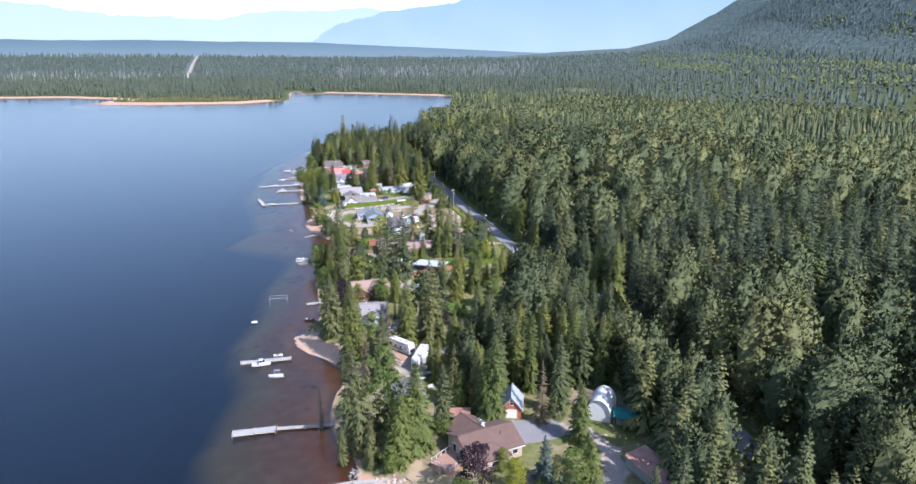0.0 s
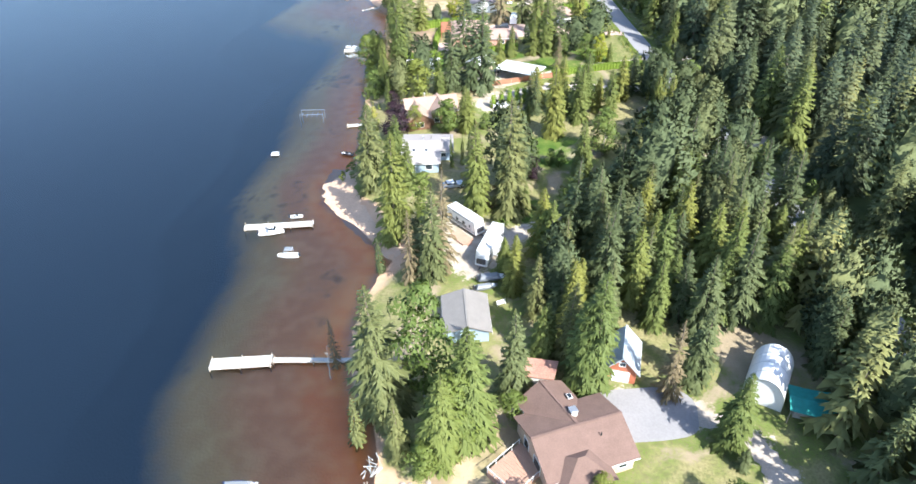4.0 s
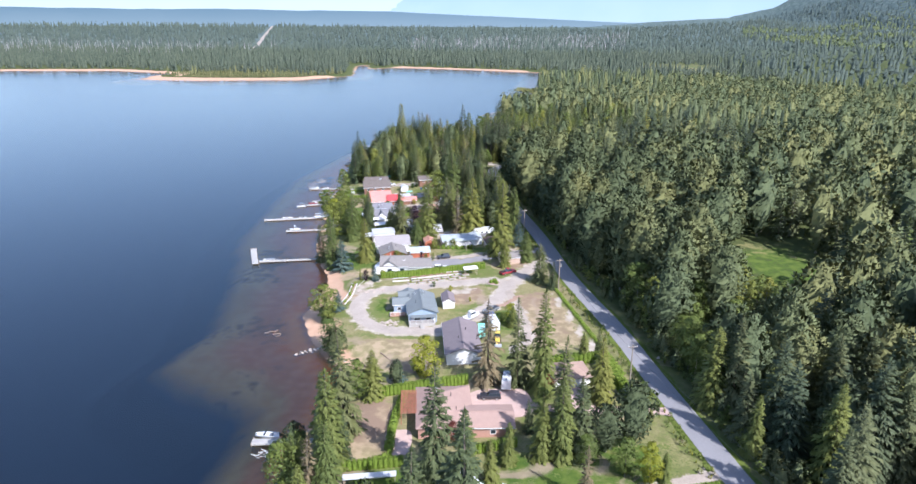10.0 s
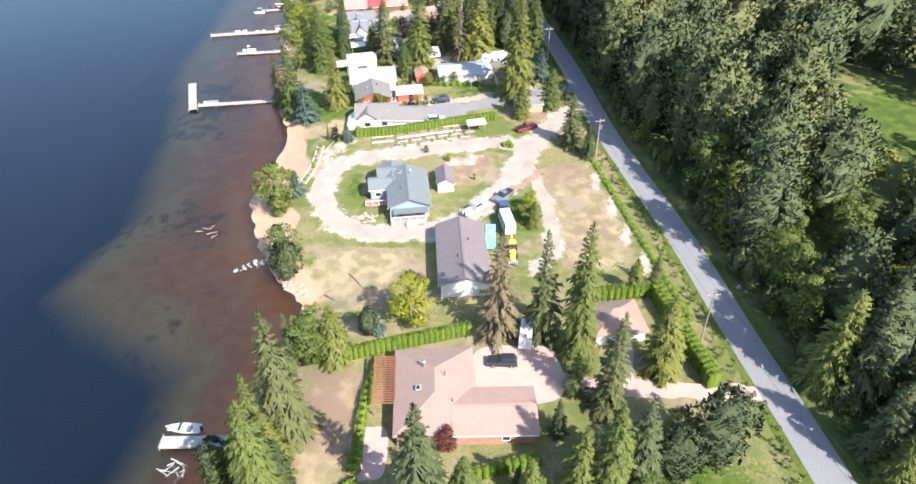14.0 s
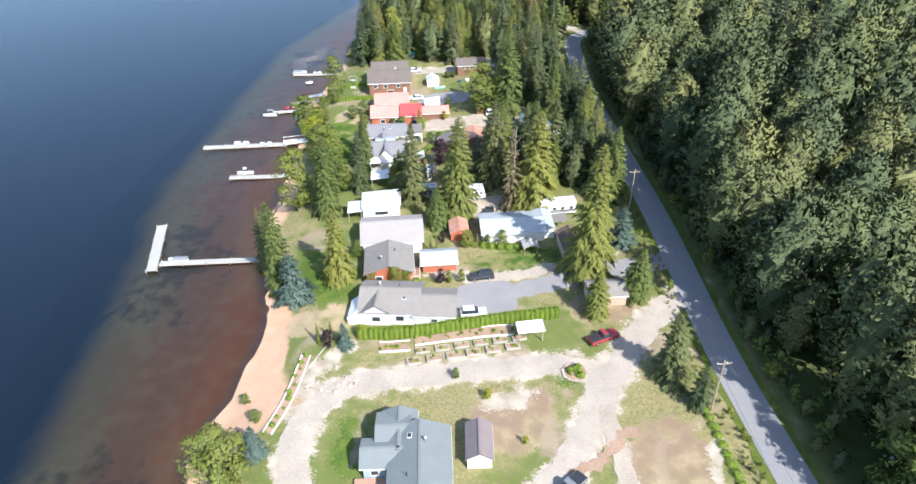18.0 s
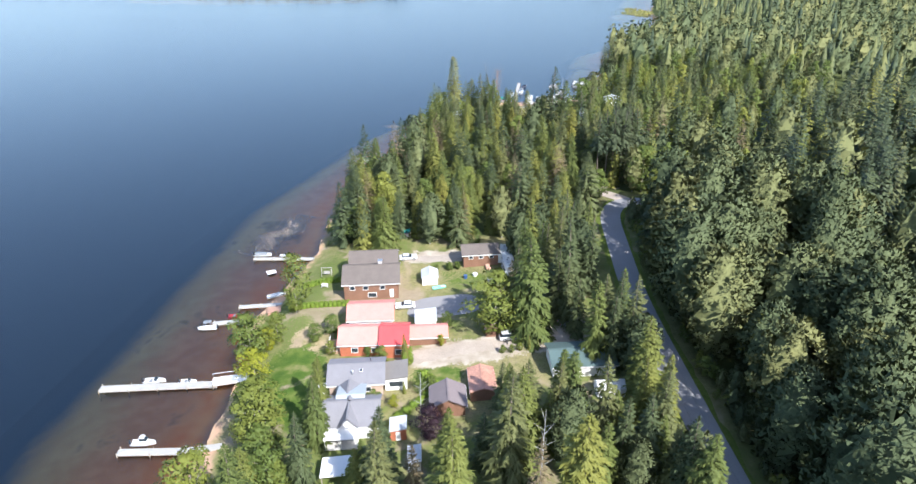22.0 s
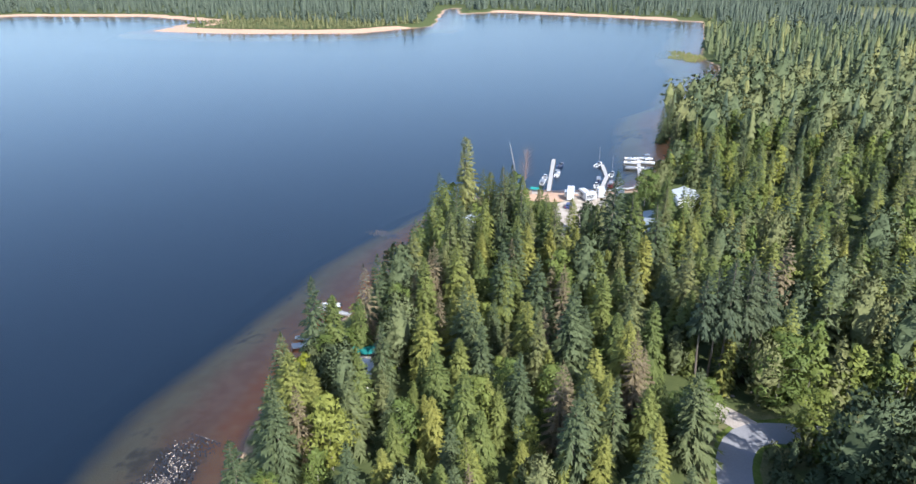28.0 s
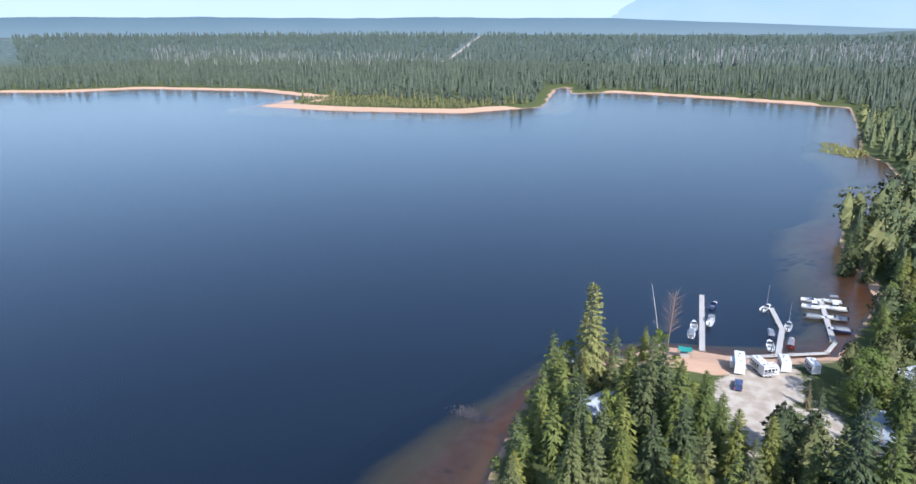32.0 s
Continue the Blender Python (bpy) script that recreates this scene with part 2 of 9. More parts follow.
M["rose_shingle"] = ribbed("rose_shingle", (0.335, 0.228, 0.185), 0.22, 0.9, var=0.10, axis="X")
M["brown_shingle"] = ribbed("brown_shingle", (0.145, 0.092, 0.074), 0.2, 0.9, var=0.18, axis="X")
M["mauve_shingle"] = ribbed("mauve_shingle", (0.195, 0.16, 0.16), 0.2, 0.9, var=0.12, axis="X")
M["umber_shingle"] = ribbed("umber_shingle", (0.135, 0.112, 0.098), 0.2, 0.9, var=0.15, axis="X")
M["slate_shingle"] = ribbed("slate_shingle", (0.165, 0.185, 0.185), 0.2, 0.9, var=0.10, axis="X")
M["grey_shingle"] = ribbed("grey_shingle", (0.205, 0.188, 0.172), 0.2, 0.9, var=0.12, axis="X")
M["pale_shingle"] = ribbed("pale_shingle", (0.29, 0.265, 0.255), 0.2, 0.9, var=0.08, axis="X")
M["cool_shingle"] = ribbed("cool_shingle", (0.195, 0.19, 0.203), 0.2, 0.9, var=0.10, axis="X")
M["siding_white"] = ribbed("siding_white", (0.74, 0.73, 0.70), 0.2, 0.6, var=0.06, axis="Z")
M["siding_blue"] = ribbed("siding_blue", (0.30, 0.38, 0.46), 0.2, 0.6, var=0.08, axis="Z")
M["siding_brown"] = ribbed("siding_brown", (0.21, 0.11, 0.07), 0.25, 0.7, var=0.2, axis="Z")
M["siding_cedar"] = ribbed("siding_cedar", (0.40, 0.13, 0.07), 0.25, 0.6, var=0.2, axis="Z")
M["siding_tan"] = ribbed("siding_tan", (0.48, 0.36, 0.28), 0.2, 0.7, var=0.1, axis="Z")
M["brick_wall"] = ribbed("brick_wall", (0.46, 0.26, 0.20), 0.1, 0.85, var=0.15, axis="Z")
M["deck_wood"] = ribbed("deck_wood", (0.40, 0.24, 0.17), 0.15, 0.75, var=0.15, axis="X")
M["dock_wood"] = ribbed("dock_wood", (0.37, 0.355, 0.33), 0.2, 0.8, var=0.12, axis="X")
M["grey_wood"] = ribbed("grey_wood", (0.36, 0.34, 0.31), 0.2, 0.85, var=0.2, axis="X")
M["fence_wood"] = ribbed("fence_wood", (0.36, 0.15, 0.09), 0.15, 0.8, var=0.2, axis="X")
M["pole_wood"] = mat("pole_wood", (0.30, 0.25, 0.20), 0.9, var=0.3)
M["glass"] = mat("glass", (0.03, 0.04, 0.05), 0.05, spec=0.8, var=0.1)
M["rubber"] = mat("rubber", (0.025, 0.025, 0.025), 0.9, var=0.1)
M["concrete"] = mat("concrete", (0.45, 0.43, 0.40), 0.9, var=0.12)
M["steel"] = mat("steel", (0.55, 0.56, 0.57), 0.35, metal=0.8, var=0.1)
M["wire"] = mat("wire", (0.12, 0.12, 0.12), 0.6)
M["tarp_teal"] = mat("tarp_teal", (0.02, 0.20, 0.17), 0.6, var=0.25)
M["tarp_blue"] = mat("tarp_blue", (0.05, 0.20, 0.50), 0.6, var=0.2)
M["dirt"] = mat("dirt", (0.30, 0.20, 0.14), 0.95, var=0.25, scale=0.3, fine=3.0)
for key, rgb in dict(paint_white=(0.60, 0.60, 0.59), paint_black=(0.03, 0.03, 0.035), paint_blue=(0.04, 0.09, 0.22), paint_red=(0.25, 0.03, 0.04), paint_silver=(0.50, 0.51, 0.53), paint_grey=(0.17, 0.18, 0.19), paint_teal=(0.22, 0.55, 0.45), paint_yellow=(0.65, 0.48, 0.08), paint_navy=(0.03, 0.05, 0.13)).items():
    M[key] = mat(key, rgb, 0.3, spec=0.6, var=0.05)


def ground_material():
    m = bpy.data.materials.new("ground")
    m.use_nodes = True
    n, l = m.node_tree.nodes, m.node_tree.links
    b = n["Principled BSDF"]
    b.inputs["Roughness"].default_value, b.inputs["Specular IOR Level"].default_value = 0.95, 0.1
    geo, sep = n.new("ShaderNodeNewGeometry"), n.new("ShaderNodeSeparateXYZ")
    l.new(geo.outputs["Position"], sep.inputs[0])
    noises = []
    for s, d in ((0.035, 6.0), (0.35, 4.0), (2.5, 3.0)):
        t = n.new("ShaderNodeTexNoise")
        t.inputs["Scale"].default_value, t.inputs["Detail"].default_value = s, d
        l.new(geo.outputs["Position"], t.inputs["Vector"])
        noises.append(t.outputs[0])

    def math_(op, a, b_, c=None):
        k = n.new("ShaderNodeMath")
        k.operation = op
        for i, v in enumerate((a, b_, c)):
            if v is None:
                continue
            if isinstance(v, (int, float)):
                k.inputs[i].default_value = v
            else:
                l.new(v, k.inputs[i])
        return k.outputs[0]

    def ramp(v, lo, hi):
        k = n.new("ShaderNodeMapRange")
        k.interpolation_type = "SMOOTHSTEP"
        k.inputs["From Min"].default_value, k.inputs["From Max"].default_value = lo, hi
        l.new(v, k.inputs["Value"])
        return k.outputs[0]

    def mix(f, a, b_):
        k = n.new("ShaderNodeMix")
        k.data_type = "RGBA"
        l.new(f, k.inputs["Factor"])
        for key, v in (("A", a), ("B", b_)):
            if isinstance(v, tuple):
                k.inputs[key].default_value = (*v, 1)
            else:
                l.new(v, k.inputs[key])
        return k.outputs["Result"]
    def field(name):
        k = n.new("ShaderNodeAttribute")
        k.attribute_name = name
        return k.outputs["Fac"]
    patchy = math_("ADD", noises[0], math_("MULTIPLY", noises[1], 0.5))
    rough_edge = math_("MULTIPLY", math_("SUBTRACT", math_("ADD", math_("MULTIPLY", noises[1], 0.6), math_("MULTIPLY", noises[2], 0.4)), 0.5), 1.7)

    def mask(name):
        return ramp(math_("ADD", field(name), rough_edge), 0.38, 0.62)
    grass = mix(ramp(patchy, 0.62, 0.88), (0.12, 0.155, 0.038), (0.26, 0.225, 0.11))
    grass = mix(ramp(noises[2], 0.35, 0.75), grass, mix(noises[1], (0.075, 0.095, 0.026), (0.22, 0.185, 0.10)))
    dry = mix(ramp(noises[1], 0.35, 0.7), (0.37, 0.285, 0.18), (0.21, 0.195, 0.085))
    dry = mix(ramp(patchy, 0.66, 0.90), dry, (0.235, 0.165, 0.115))
    lush = mix(ramp(noises[1], 0.3, 0.75), (0.05, 0.095, 0.016), (0.115, 0.15, 0.032))
    lush = mix(ramp(patchy, 0.82, 0.98), lush, (0.20, 0.185, 0.08))
    pale = mix(ramp(noises[1], 0.3, 0.7), (0.31, 0.26, 0.20), (0.44, 0.385, 0.315))
    floor = mix(noises[1], (0.045, 0.060, 0.022), (0.105, 0.120, 0.042))
    # far tree crowns on the ground, with haze and dark gaps put into colour
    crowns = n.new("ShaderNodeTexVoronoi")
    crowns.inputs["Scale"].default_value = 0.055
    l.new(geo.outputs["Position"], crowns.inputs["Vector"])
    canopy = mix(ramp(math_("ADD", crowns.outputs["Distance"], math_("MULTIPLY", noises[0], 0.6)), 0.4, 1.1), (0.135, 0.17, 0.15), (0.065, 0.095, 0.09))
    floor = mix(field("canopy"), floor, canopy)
    land = mix(field("lot"), floor, grass)
    for key, colour in (("dry", dry), ("lush", lush), ("pale", pale)):
        land = mix(mask(key), land, colour)
    # trodden and bare spots of the lots
    bare = n.new("ShaderNodeTexNoise")
    bare.inputs["Scale"].default_value, bare.inputs["Detail"].default_value, bare.inputs["Distortion"].default_value = 0.085, 8.0, 1.2
    l.new(geo.outputs["Position"], bare.inputs["Vector"])
    worn = math_("MULTIPLY", ramp(math_("ADD", bare.outputs[0], math_("MULTIPLY", noises[2], 0.12)), 0.60, 0.72), math_("MULTIPLY", field("lot"), 0.75))
    land = mix(worn, land, mix(noises[1], (0.20, 0.145, 0.10), (0.38, 0.305, 0.225)))
    sand = mix(noises[1], (0.41, 0.24, 0.15), (0.54, 0.375, 0.26))
    height = math_("ADD", sep.outputs["Z"], math_("MULTIPLY", math_("SUBTRACT", noises[1], 0.5), 1.1))
    height = math_("SUBTRACT", height, math_("MULTIPLY", field("beach"), 1.5))
    shore = mix(ramp(height, -0.15, 0.35), sand, land)
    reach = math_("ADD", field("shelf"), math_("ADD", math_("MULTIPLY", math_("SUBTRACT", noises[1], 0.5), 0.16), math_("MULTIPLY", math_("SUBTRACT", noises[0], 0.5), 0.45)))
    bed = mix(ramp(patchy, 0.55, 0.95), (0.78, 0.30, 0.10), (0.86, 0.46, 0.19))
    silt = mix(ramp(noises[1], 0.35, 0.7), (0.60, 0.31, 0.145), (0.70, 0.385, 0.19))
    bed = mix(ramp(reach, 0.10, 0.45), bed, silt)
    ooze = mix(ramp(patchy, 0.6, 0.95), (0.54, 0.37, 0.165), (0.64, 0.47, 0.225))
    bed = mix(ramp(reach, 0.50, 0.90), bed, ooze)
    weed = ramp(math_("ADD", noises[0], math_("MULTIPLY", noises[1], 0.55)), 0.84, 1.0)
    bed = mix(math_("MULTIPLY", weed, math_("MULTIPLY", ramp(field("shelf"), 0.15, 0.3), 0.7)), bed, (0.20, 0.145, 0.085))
    # light lost in deep water is put into the bed colour, as dark blue
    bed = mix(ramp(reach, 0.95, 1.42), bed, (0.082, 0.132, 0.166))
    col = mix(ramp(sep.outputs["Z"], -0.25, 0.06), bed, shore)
    l.new(col, b.inputs["Base Color"])
    bp = n.new("ShaderNodeBump")
    bp.inputs["Strength"].default_value, bp.inputs["Distance"].default_value = 0.6, 0.2
    l.new(noises[2], bp.inputs["Height"])
    l.new(bp.outputs[0], b.inputs["Normal"])
    return m


def water_material():
    """A clear surface that mirrors the sky by Fresnel and lets the bed show through."""
    m = bpy.data.materials.new("lake_water")
    m.use_nodes = True
    n, l = m.node_tree.nodes, m.node_tree.links
    n.remove(n["Principled BSDF"])
    fr, tr, gl, ms = (n.new("ShaderNode" + k) for k in ("Fresnel", "BsdfTransparent", "BsdfGlossy", "MixShader"))
    geo, bp = n.new("ShaderNodeNewGeometry"), n.new("ShaderNodeBump")
    w1, w2, add = n.new("ShaderNodeTexNoise"), n.new("ShaderNodeTexNoise"), n.new("ShaderNodeMath")
    w1.inputs["Scale"].default_value, w2.inputs["Scale"].default_value = 0.9, 0.05
    for w in (w1, w2):
        l.new(geo.outputs["Position"], w.inputs["Vector"])
    add.operation = "MULTIPLY"
    l.new(w1.outputs[0], add.inputs[0]), l.new(w2.outputs[0], add.inputs[1])
    l.new(add.outputs[0], bp.inputs["Height"])
    bp.inputs["Strength"].default_value, bp.inputs["Distance"].default_value = 0.25, 0.12
    fr.inputs["IOR"].default_value = 1.50
    l.new(bp.outputs[0], fr.inputs["Normal"]), l.new(bp.outputs[0], gl.inputs["Normal"])
    gl.inputs["Roughness"].default_value = 0.2
    tr.inputs[0].default_value = (0.92, 0.92, 0.91, 1)
    l.new(fr.outputs[0], ms.inputs[0]), l.new(tr.outputs[0], ms.inputs[1]), l.new(gl.outputs[0], ms.inputs[2])
    l.new(ms.outputs[0], n["Material Output"].inputs[0])
    return m


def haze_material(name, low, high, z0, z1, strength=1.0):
    """Far mountains as a plain glowing backdrop: summer haze is put into the colour, paler towards the valley floor."""
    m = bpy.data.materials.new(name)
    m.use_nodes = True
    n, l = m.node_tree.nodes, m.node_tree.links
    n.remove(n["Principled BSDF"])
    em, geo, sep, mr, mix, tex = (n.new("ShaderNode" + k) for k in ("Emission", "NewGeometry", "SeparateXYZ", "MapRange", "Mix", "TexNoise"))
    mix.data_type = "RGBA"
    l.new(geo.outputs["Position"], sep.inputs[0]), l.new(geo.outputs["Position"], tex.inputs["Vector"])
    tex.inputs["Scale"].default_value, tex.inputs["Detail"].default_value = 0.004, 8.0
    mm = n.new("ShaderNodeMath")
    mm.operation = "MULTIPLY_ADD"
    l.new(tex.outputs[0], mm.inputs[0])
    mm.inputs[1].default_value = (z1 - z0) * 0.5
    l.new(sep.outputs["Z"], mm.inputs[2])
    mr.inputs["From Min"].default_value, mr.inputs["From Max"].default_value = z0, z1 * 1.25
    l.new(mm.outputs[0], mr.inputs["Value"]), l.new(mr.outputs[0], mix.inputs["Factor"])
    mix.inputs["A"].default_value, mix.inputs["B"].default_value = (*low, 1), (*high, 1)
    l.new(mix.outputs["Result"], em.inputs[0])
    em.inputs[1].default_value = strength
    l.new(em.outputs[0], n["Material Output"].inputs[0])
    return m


M["ground"], M["water"] = ground_material(), water_material()

# ---- land and lake ----
EAST_SHORE = [(-40, -600), (-20, 40), (-6, 92), (-2.4, 107.7), (-9, 116.5), (-14.5, 119), (-20, 121.5), (-21, 128), (-22.5, 133), (-28, 139.5), (-31, 150), (-31, 160), (-28.5, 170), (-37, 179),
              (-47, 187), (-49.5, 194), (-46, 199.5), (-44.8, 207), (-49, 227), (-55, 250), (-58, 266), (-56.5, 285), (-56, 302), (-64, 309.5), (-70, 318), (-74, 326), (-78, 334), (-76.5, 345),
              (-79, 364), (-87, 379), (-94, 397), (-98, 415), (-103, 438), (-111, 456), (-109.5, 468), (-110.5, 491), (-117, 516), (-121, 550), (-117, 565), (-116, 590), (-119, 625), (-113, 643)]
NORTH_SHORE = [(-93, 662), (-73, 663), (-53, 673), (-39, 719), (-43, 750), (-47, 795), (-17, 855), (0, 950), (-18, 1003), (-12, 1077), (-4, 1231), (-3, 1291), (-117, 1332), (-256, 1368), (-300, 1330), (-326, 1420), (-345, 1418), (-318, 1300),
               (-291, 1180), (-346, 1100), (-476, 1070), (-572, 1072), (-566, 1092), (-520, 1104), (-524, 1112), (-573, 1110), (-577, 1128), (-540, 1168), (-686, 1215), (-860, 1185), (-918, 1102), (-990, 1073), (-1500, 1000), (-6000, 900), (-6000, -6000), (-40, -6000)]
LAKE = np.array(EAST_SHORE + NORTH_SHORE, float)
ROAD = [(66, 100), (63, 132), (57, 160), (44.5, 205), (33, 246), (27.2, 267), (22.8, 285), (18.8, 300), (12.9, 326), (6.2, 347), (0, 368), (-5, 392), (-9.3, 411), (-19, 446), (-27.5, 478), (-32.3, 507), (-34.8, 522), (-34, 530), (-31, 535), (-26, 536.6), (-15, 538), (5, 541)]
# where the shallow shelf drops off into deep water
SHELF_EDGE = [(-36, 40), (-36, 92), (-39, 105), (-43, 116), (-49, 127), (-53, 136), (-52.5, 146), (-53, 158), (-53.5, 168), (-61, 184), (-65, 192), (-64, 204), (-63, 216), (-65, 235), (-69, 248), (-68, 262), (-67.5, 275), (-69, 288),
              (-86, 296), (-101, 305), (-100, 317), (-98, 330), (-104, 350), (-109, 365), (-116, 387), (-122, 400), (-127, 422), (-131, 450), (-134, 475), (-138, 500), (-140, 520), (-138, 545), (-135, 572), (-134, 590), (-130, 608), (-124, 624), (-119, 645),
              (-110, 657), (-95, 667), (-80, 671), (-66, 676), (-58, 690), (-56, 715), (-60, 735), (-62, 760), (-62, 800), (-30, 860)]
POWER_CUT = [(-735, 1880), (-1050, 2750), (-1340, 3600)]
ROAD_OLD = [(-31, 536.5), (-35.5, 540), (-40.5, 542.5)]


def smooth(v, lo, hi):
    v = np.clip((v - lo) / (hi - lo), 0, 1)
    return v * v * (3 - 2 * v)


def to_line(x, y, line, closed=False):
    """Distance from points to a polyline."""
    p = np.array(line, float)
    a, b = (p, np.roll(p, -1, 0)) if closed else (p[:-1], p[1:])
    best = np.full(np.shape(x), 1e9)
    for (ax, ay), (bx, by) in zip(a, b):
        dx, dy = bx - ax, by - ay
        k = np.clip(((x - ax) * dx + (y - ay) * dy) / (dx * dx + dy * dy), 0, 1)
        best = np.minimum(best, np.hypot(x - ax - k * dx, y - ay - k * dy))
    return best


def inside(x, y, ring):
    p = np.array(ring, float)
    odd = np.zeros(np.shape(x), bool)
    for (ax, ay), (bx, by) in zip(p, np.roll(p, -1, 0)):
        if ay != by:
            odd ^= ((ay > y) != (by > y)) & (x < (bx - ax) * (y - ay) / (by - ay) + ax)
    return odd


def wobble(x, y, s=1.0):
    return np.sin(x * 0.11 * s + 1.3 * np.sin(y * 0.07 * s)) + np.sin(y * 0.13 * s + 1.7 * np.sin(x * 0.05 * s + 2))


def shore_distance(x, y):
    x, y = np.asarray(x, float), np.asarray(y, float)
    d = to_line(x, y, LAKE, True)
    return np.where(inside(x, y, LAKE), -d, d)


def shelf(x, y, s):
    """0 at the water's edge, 1 where the shallow shelf ends, more beyond it."""
    out, edge = np.maximum(-s, 0), to_line(x, y, SHELF_EDGE)
    ring = EAST_SHORE[1:] + NORTH_SHORE[:7] + SHELF_EDGE[::-1]
    near = np.where(inside(x, y, ring), out / (out + edge + 1e-6), 1 + edge / 20)
    return np.where(s > 0, 0, np.where((y > 40) & (y < 855) & (x > -400), near, out / 26))


def height(x, y, s=None):
    """Height of the ground; the lake lies at 0."""
    x, y = np.asarray(x, float), np.asarray(y, float)
    s = shore_distance(x, y) if s is None else s
    land = 2.7 * smooth(s, -1.5, 13) + 1.3 * smooth(s, 20, 75) - 0.18
    far = np.hypot(x + 100, y - 600)
    land = land + 60 * smooth(far, 1400, 4400) * smooth(s, 0, 500)
    side = x + 0.10 * (y - 300)
    land = land + 560 * smooth(side, 1290, 2600) + 40 * smooth(side, 500, 1500) * smooth(s, 60, 400)
    land = land + 0.5 * wobble(x, y, 0.2) * smooth(s, 120, 300) * smooth(np.abs(side), 120, 300)
    bed = -np.interp(shelf(x, y, s), [0, 0.1, 0.35, 0.85, 1.0, 1.4, 2.2], [0.1, 0.3, 0.65, 1.25, 2.2, 5.0, 14.0])
    return np.where(s > 0, land, np.maximum(bed, land * 0 - 14) + 0.1 * np.exp(np.minimum(s, 0)))


def hz(x, y):
    return float(height(np.array([x]), np.array([y]))[0])


def mesh_from(name, verts, faces, material=None, flat=True):
    me = bpy.data.meshes.new(name)
    verts = np.asarray(verts, np.float32)
    faces = np.asarray(faces, np.int32)
    k = faces.shape[1]
    me.vertices.add(len(verts))
    me.vertices.foreach_set("co", verts.ravel())
    me.loops.add(faces.size)
    me.loops.foreach_set("vertex_index", faces.ravel())
    me.polygons.add(len(faces))
    me.polygons.foreach_set("loop_start", np.arange(len(faces), dtype=np.int32) * k)
    me.update(calc_edges=True)
    if not flat:
        me.polygons.foreach_set("use_smooth", np.ones(len(faces), bool))
    if material:
        me.materials.append(material)
    return me


def lines_of(dense0, dense1, step, low, high, grow=1.25):
    mid = list(np.arange(dense0, dense1 + step / 2, step))
    a, d = mid[-1], step
    up = []
    while a < high:
        d *= grow
        a += d
        up.append(min(a, high))
    a, d, down = mid[0], step, []
    while a > low:
        d *= grow
        a -= d
        down.append(max(a, low))
    return np.array(down[::-1] + mid + up)


LOTS = [(75, 60), (62, 132), (54, 160), (42, 205), (25, 270), (18, 300), (6, 344), (-7, 390), (-15, 411), (-25, 446), (-33, 478), (-38, 505), (-55, 505), (-85, 500), (-118, 505), (-135, 440), (-100, 300), (-75, 180), (-45, 60)]
gx, gy = lines_of(-140, 75, 2.5, -4800, 4600), lines_of(85, 700, 2.5, -900, 4900)
gx, gy = np.unique(np.r_[gx, np.arange(-1010, -145, 13.0)]), np.unique(np.r_[gy, np.arange(985, 1400, 11.0)])
GX, GY = np.meshgrid(gx, gy)
GS = shore_distance(GX, GY)
GZ = height(GX, GY, GS)
quad = np.arange(GX.size).reshape(GX.shape)
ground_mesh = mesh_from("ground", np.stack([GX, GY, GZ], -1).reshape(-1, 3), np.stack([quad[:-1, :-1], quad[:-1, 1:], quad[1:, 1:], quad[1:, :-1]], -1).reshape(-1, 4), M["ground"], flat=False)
lot = inside(GX, GY, LOTS).astype(float)
lot = np.maximum(lot, 0.5 * (to_line(GX, GY, ROAD) < 7))
FIELDS = [(225, 1390, 75, 95), (214, 1105, 40, 45), (-24, 1038, 20, 12)]
for fx, fy, fa, fb in FIELDS:
    lot = np.maximum(lot, 0.75 * (((GX - fx) / fa) ** 2 + ((GY - fy) / fb) ** 2 < 1))
beach = np.full(GX.shape, -0.2)
for by, bw, bk in ((110, 10, 0.8), (120, 5, 0.5), (184, 14, 1.0), (197, 8, 0.8), (309, 8, 0.7), (325, 12, 1.05), (343, 14, 1.45), (372, 14, 0.7), (404, 10, 0.7), (462, 8, 0.3), (660, 9, 0.8), (735, 16, 0.4), (1320, 60, 0.25)):
    beach = np.maximum(beach, bk * np.exp(-((GY - by) / bw) ** 2))
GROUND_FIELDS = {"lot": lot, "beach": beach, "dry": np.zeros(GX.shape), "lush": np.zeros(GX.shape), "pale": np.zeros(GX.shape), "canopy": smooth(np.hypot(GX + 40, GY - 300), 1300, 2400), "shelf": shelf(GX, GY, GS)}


def cover(field, x, y, rx, ry, rot=0.0, strength=1.0):
    """Grass, dry earth or pale gravel spread over part of the ground, thinning out at its edge."""
    c, s = math.cos(radians(rot)), math.sin(radians(rot))
    u, v = (GX - x) * c + (GY - y) * s, -(GX - x) * s + (GY - y) * c
    f = GROUND_FIELDS[field]
    np.maximum(f, strength * np.clip(1.75 - 1.25 * ((np.abs(u) / rx) ** 3 + (np.abs(v) / ry) ** 3) ** (1 / 3), 0, 1), out=f)


def cover_line(field, line, wide, strength=0.8):
    np.maximum(GROUND_FIELDS[field], strength * np.clip(1.5 - to_line(GX, GY, line) / wide, 0, 1), out=GROUND_FIELDS[field])


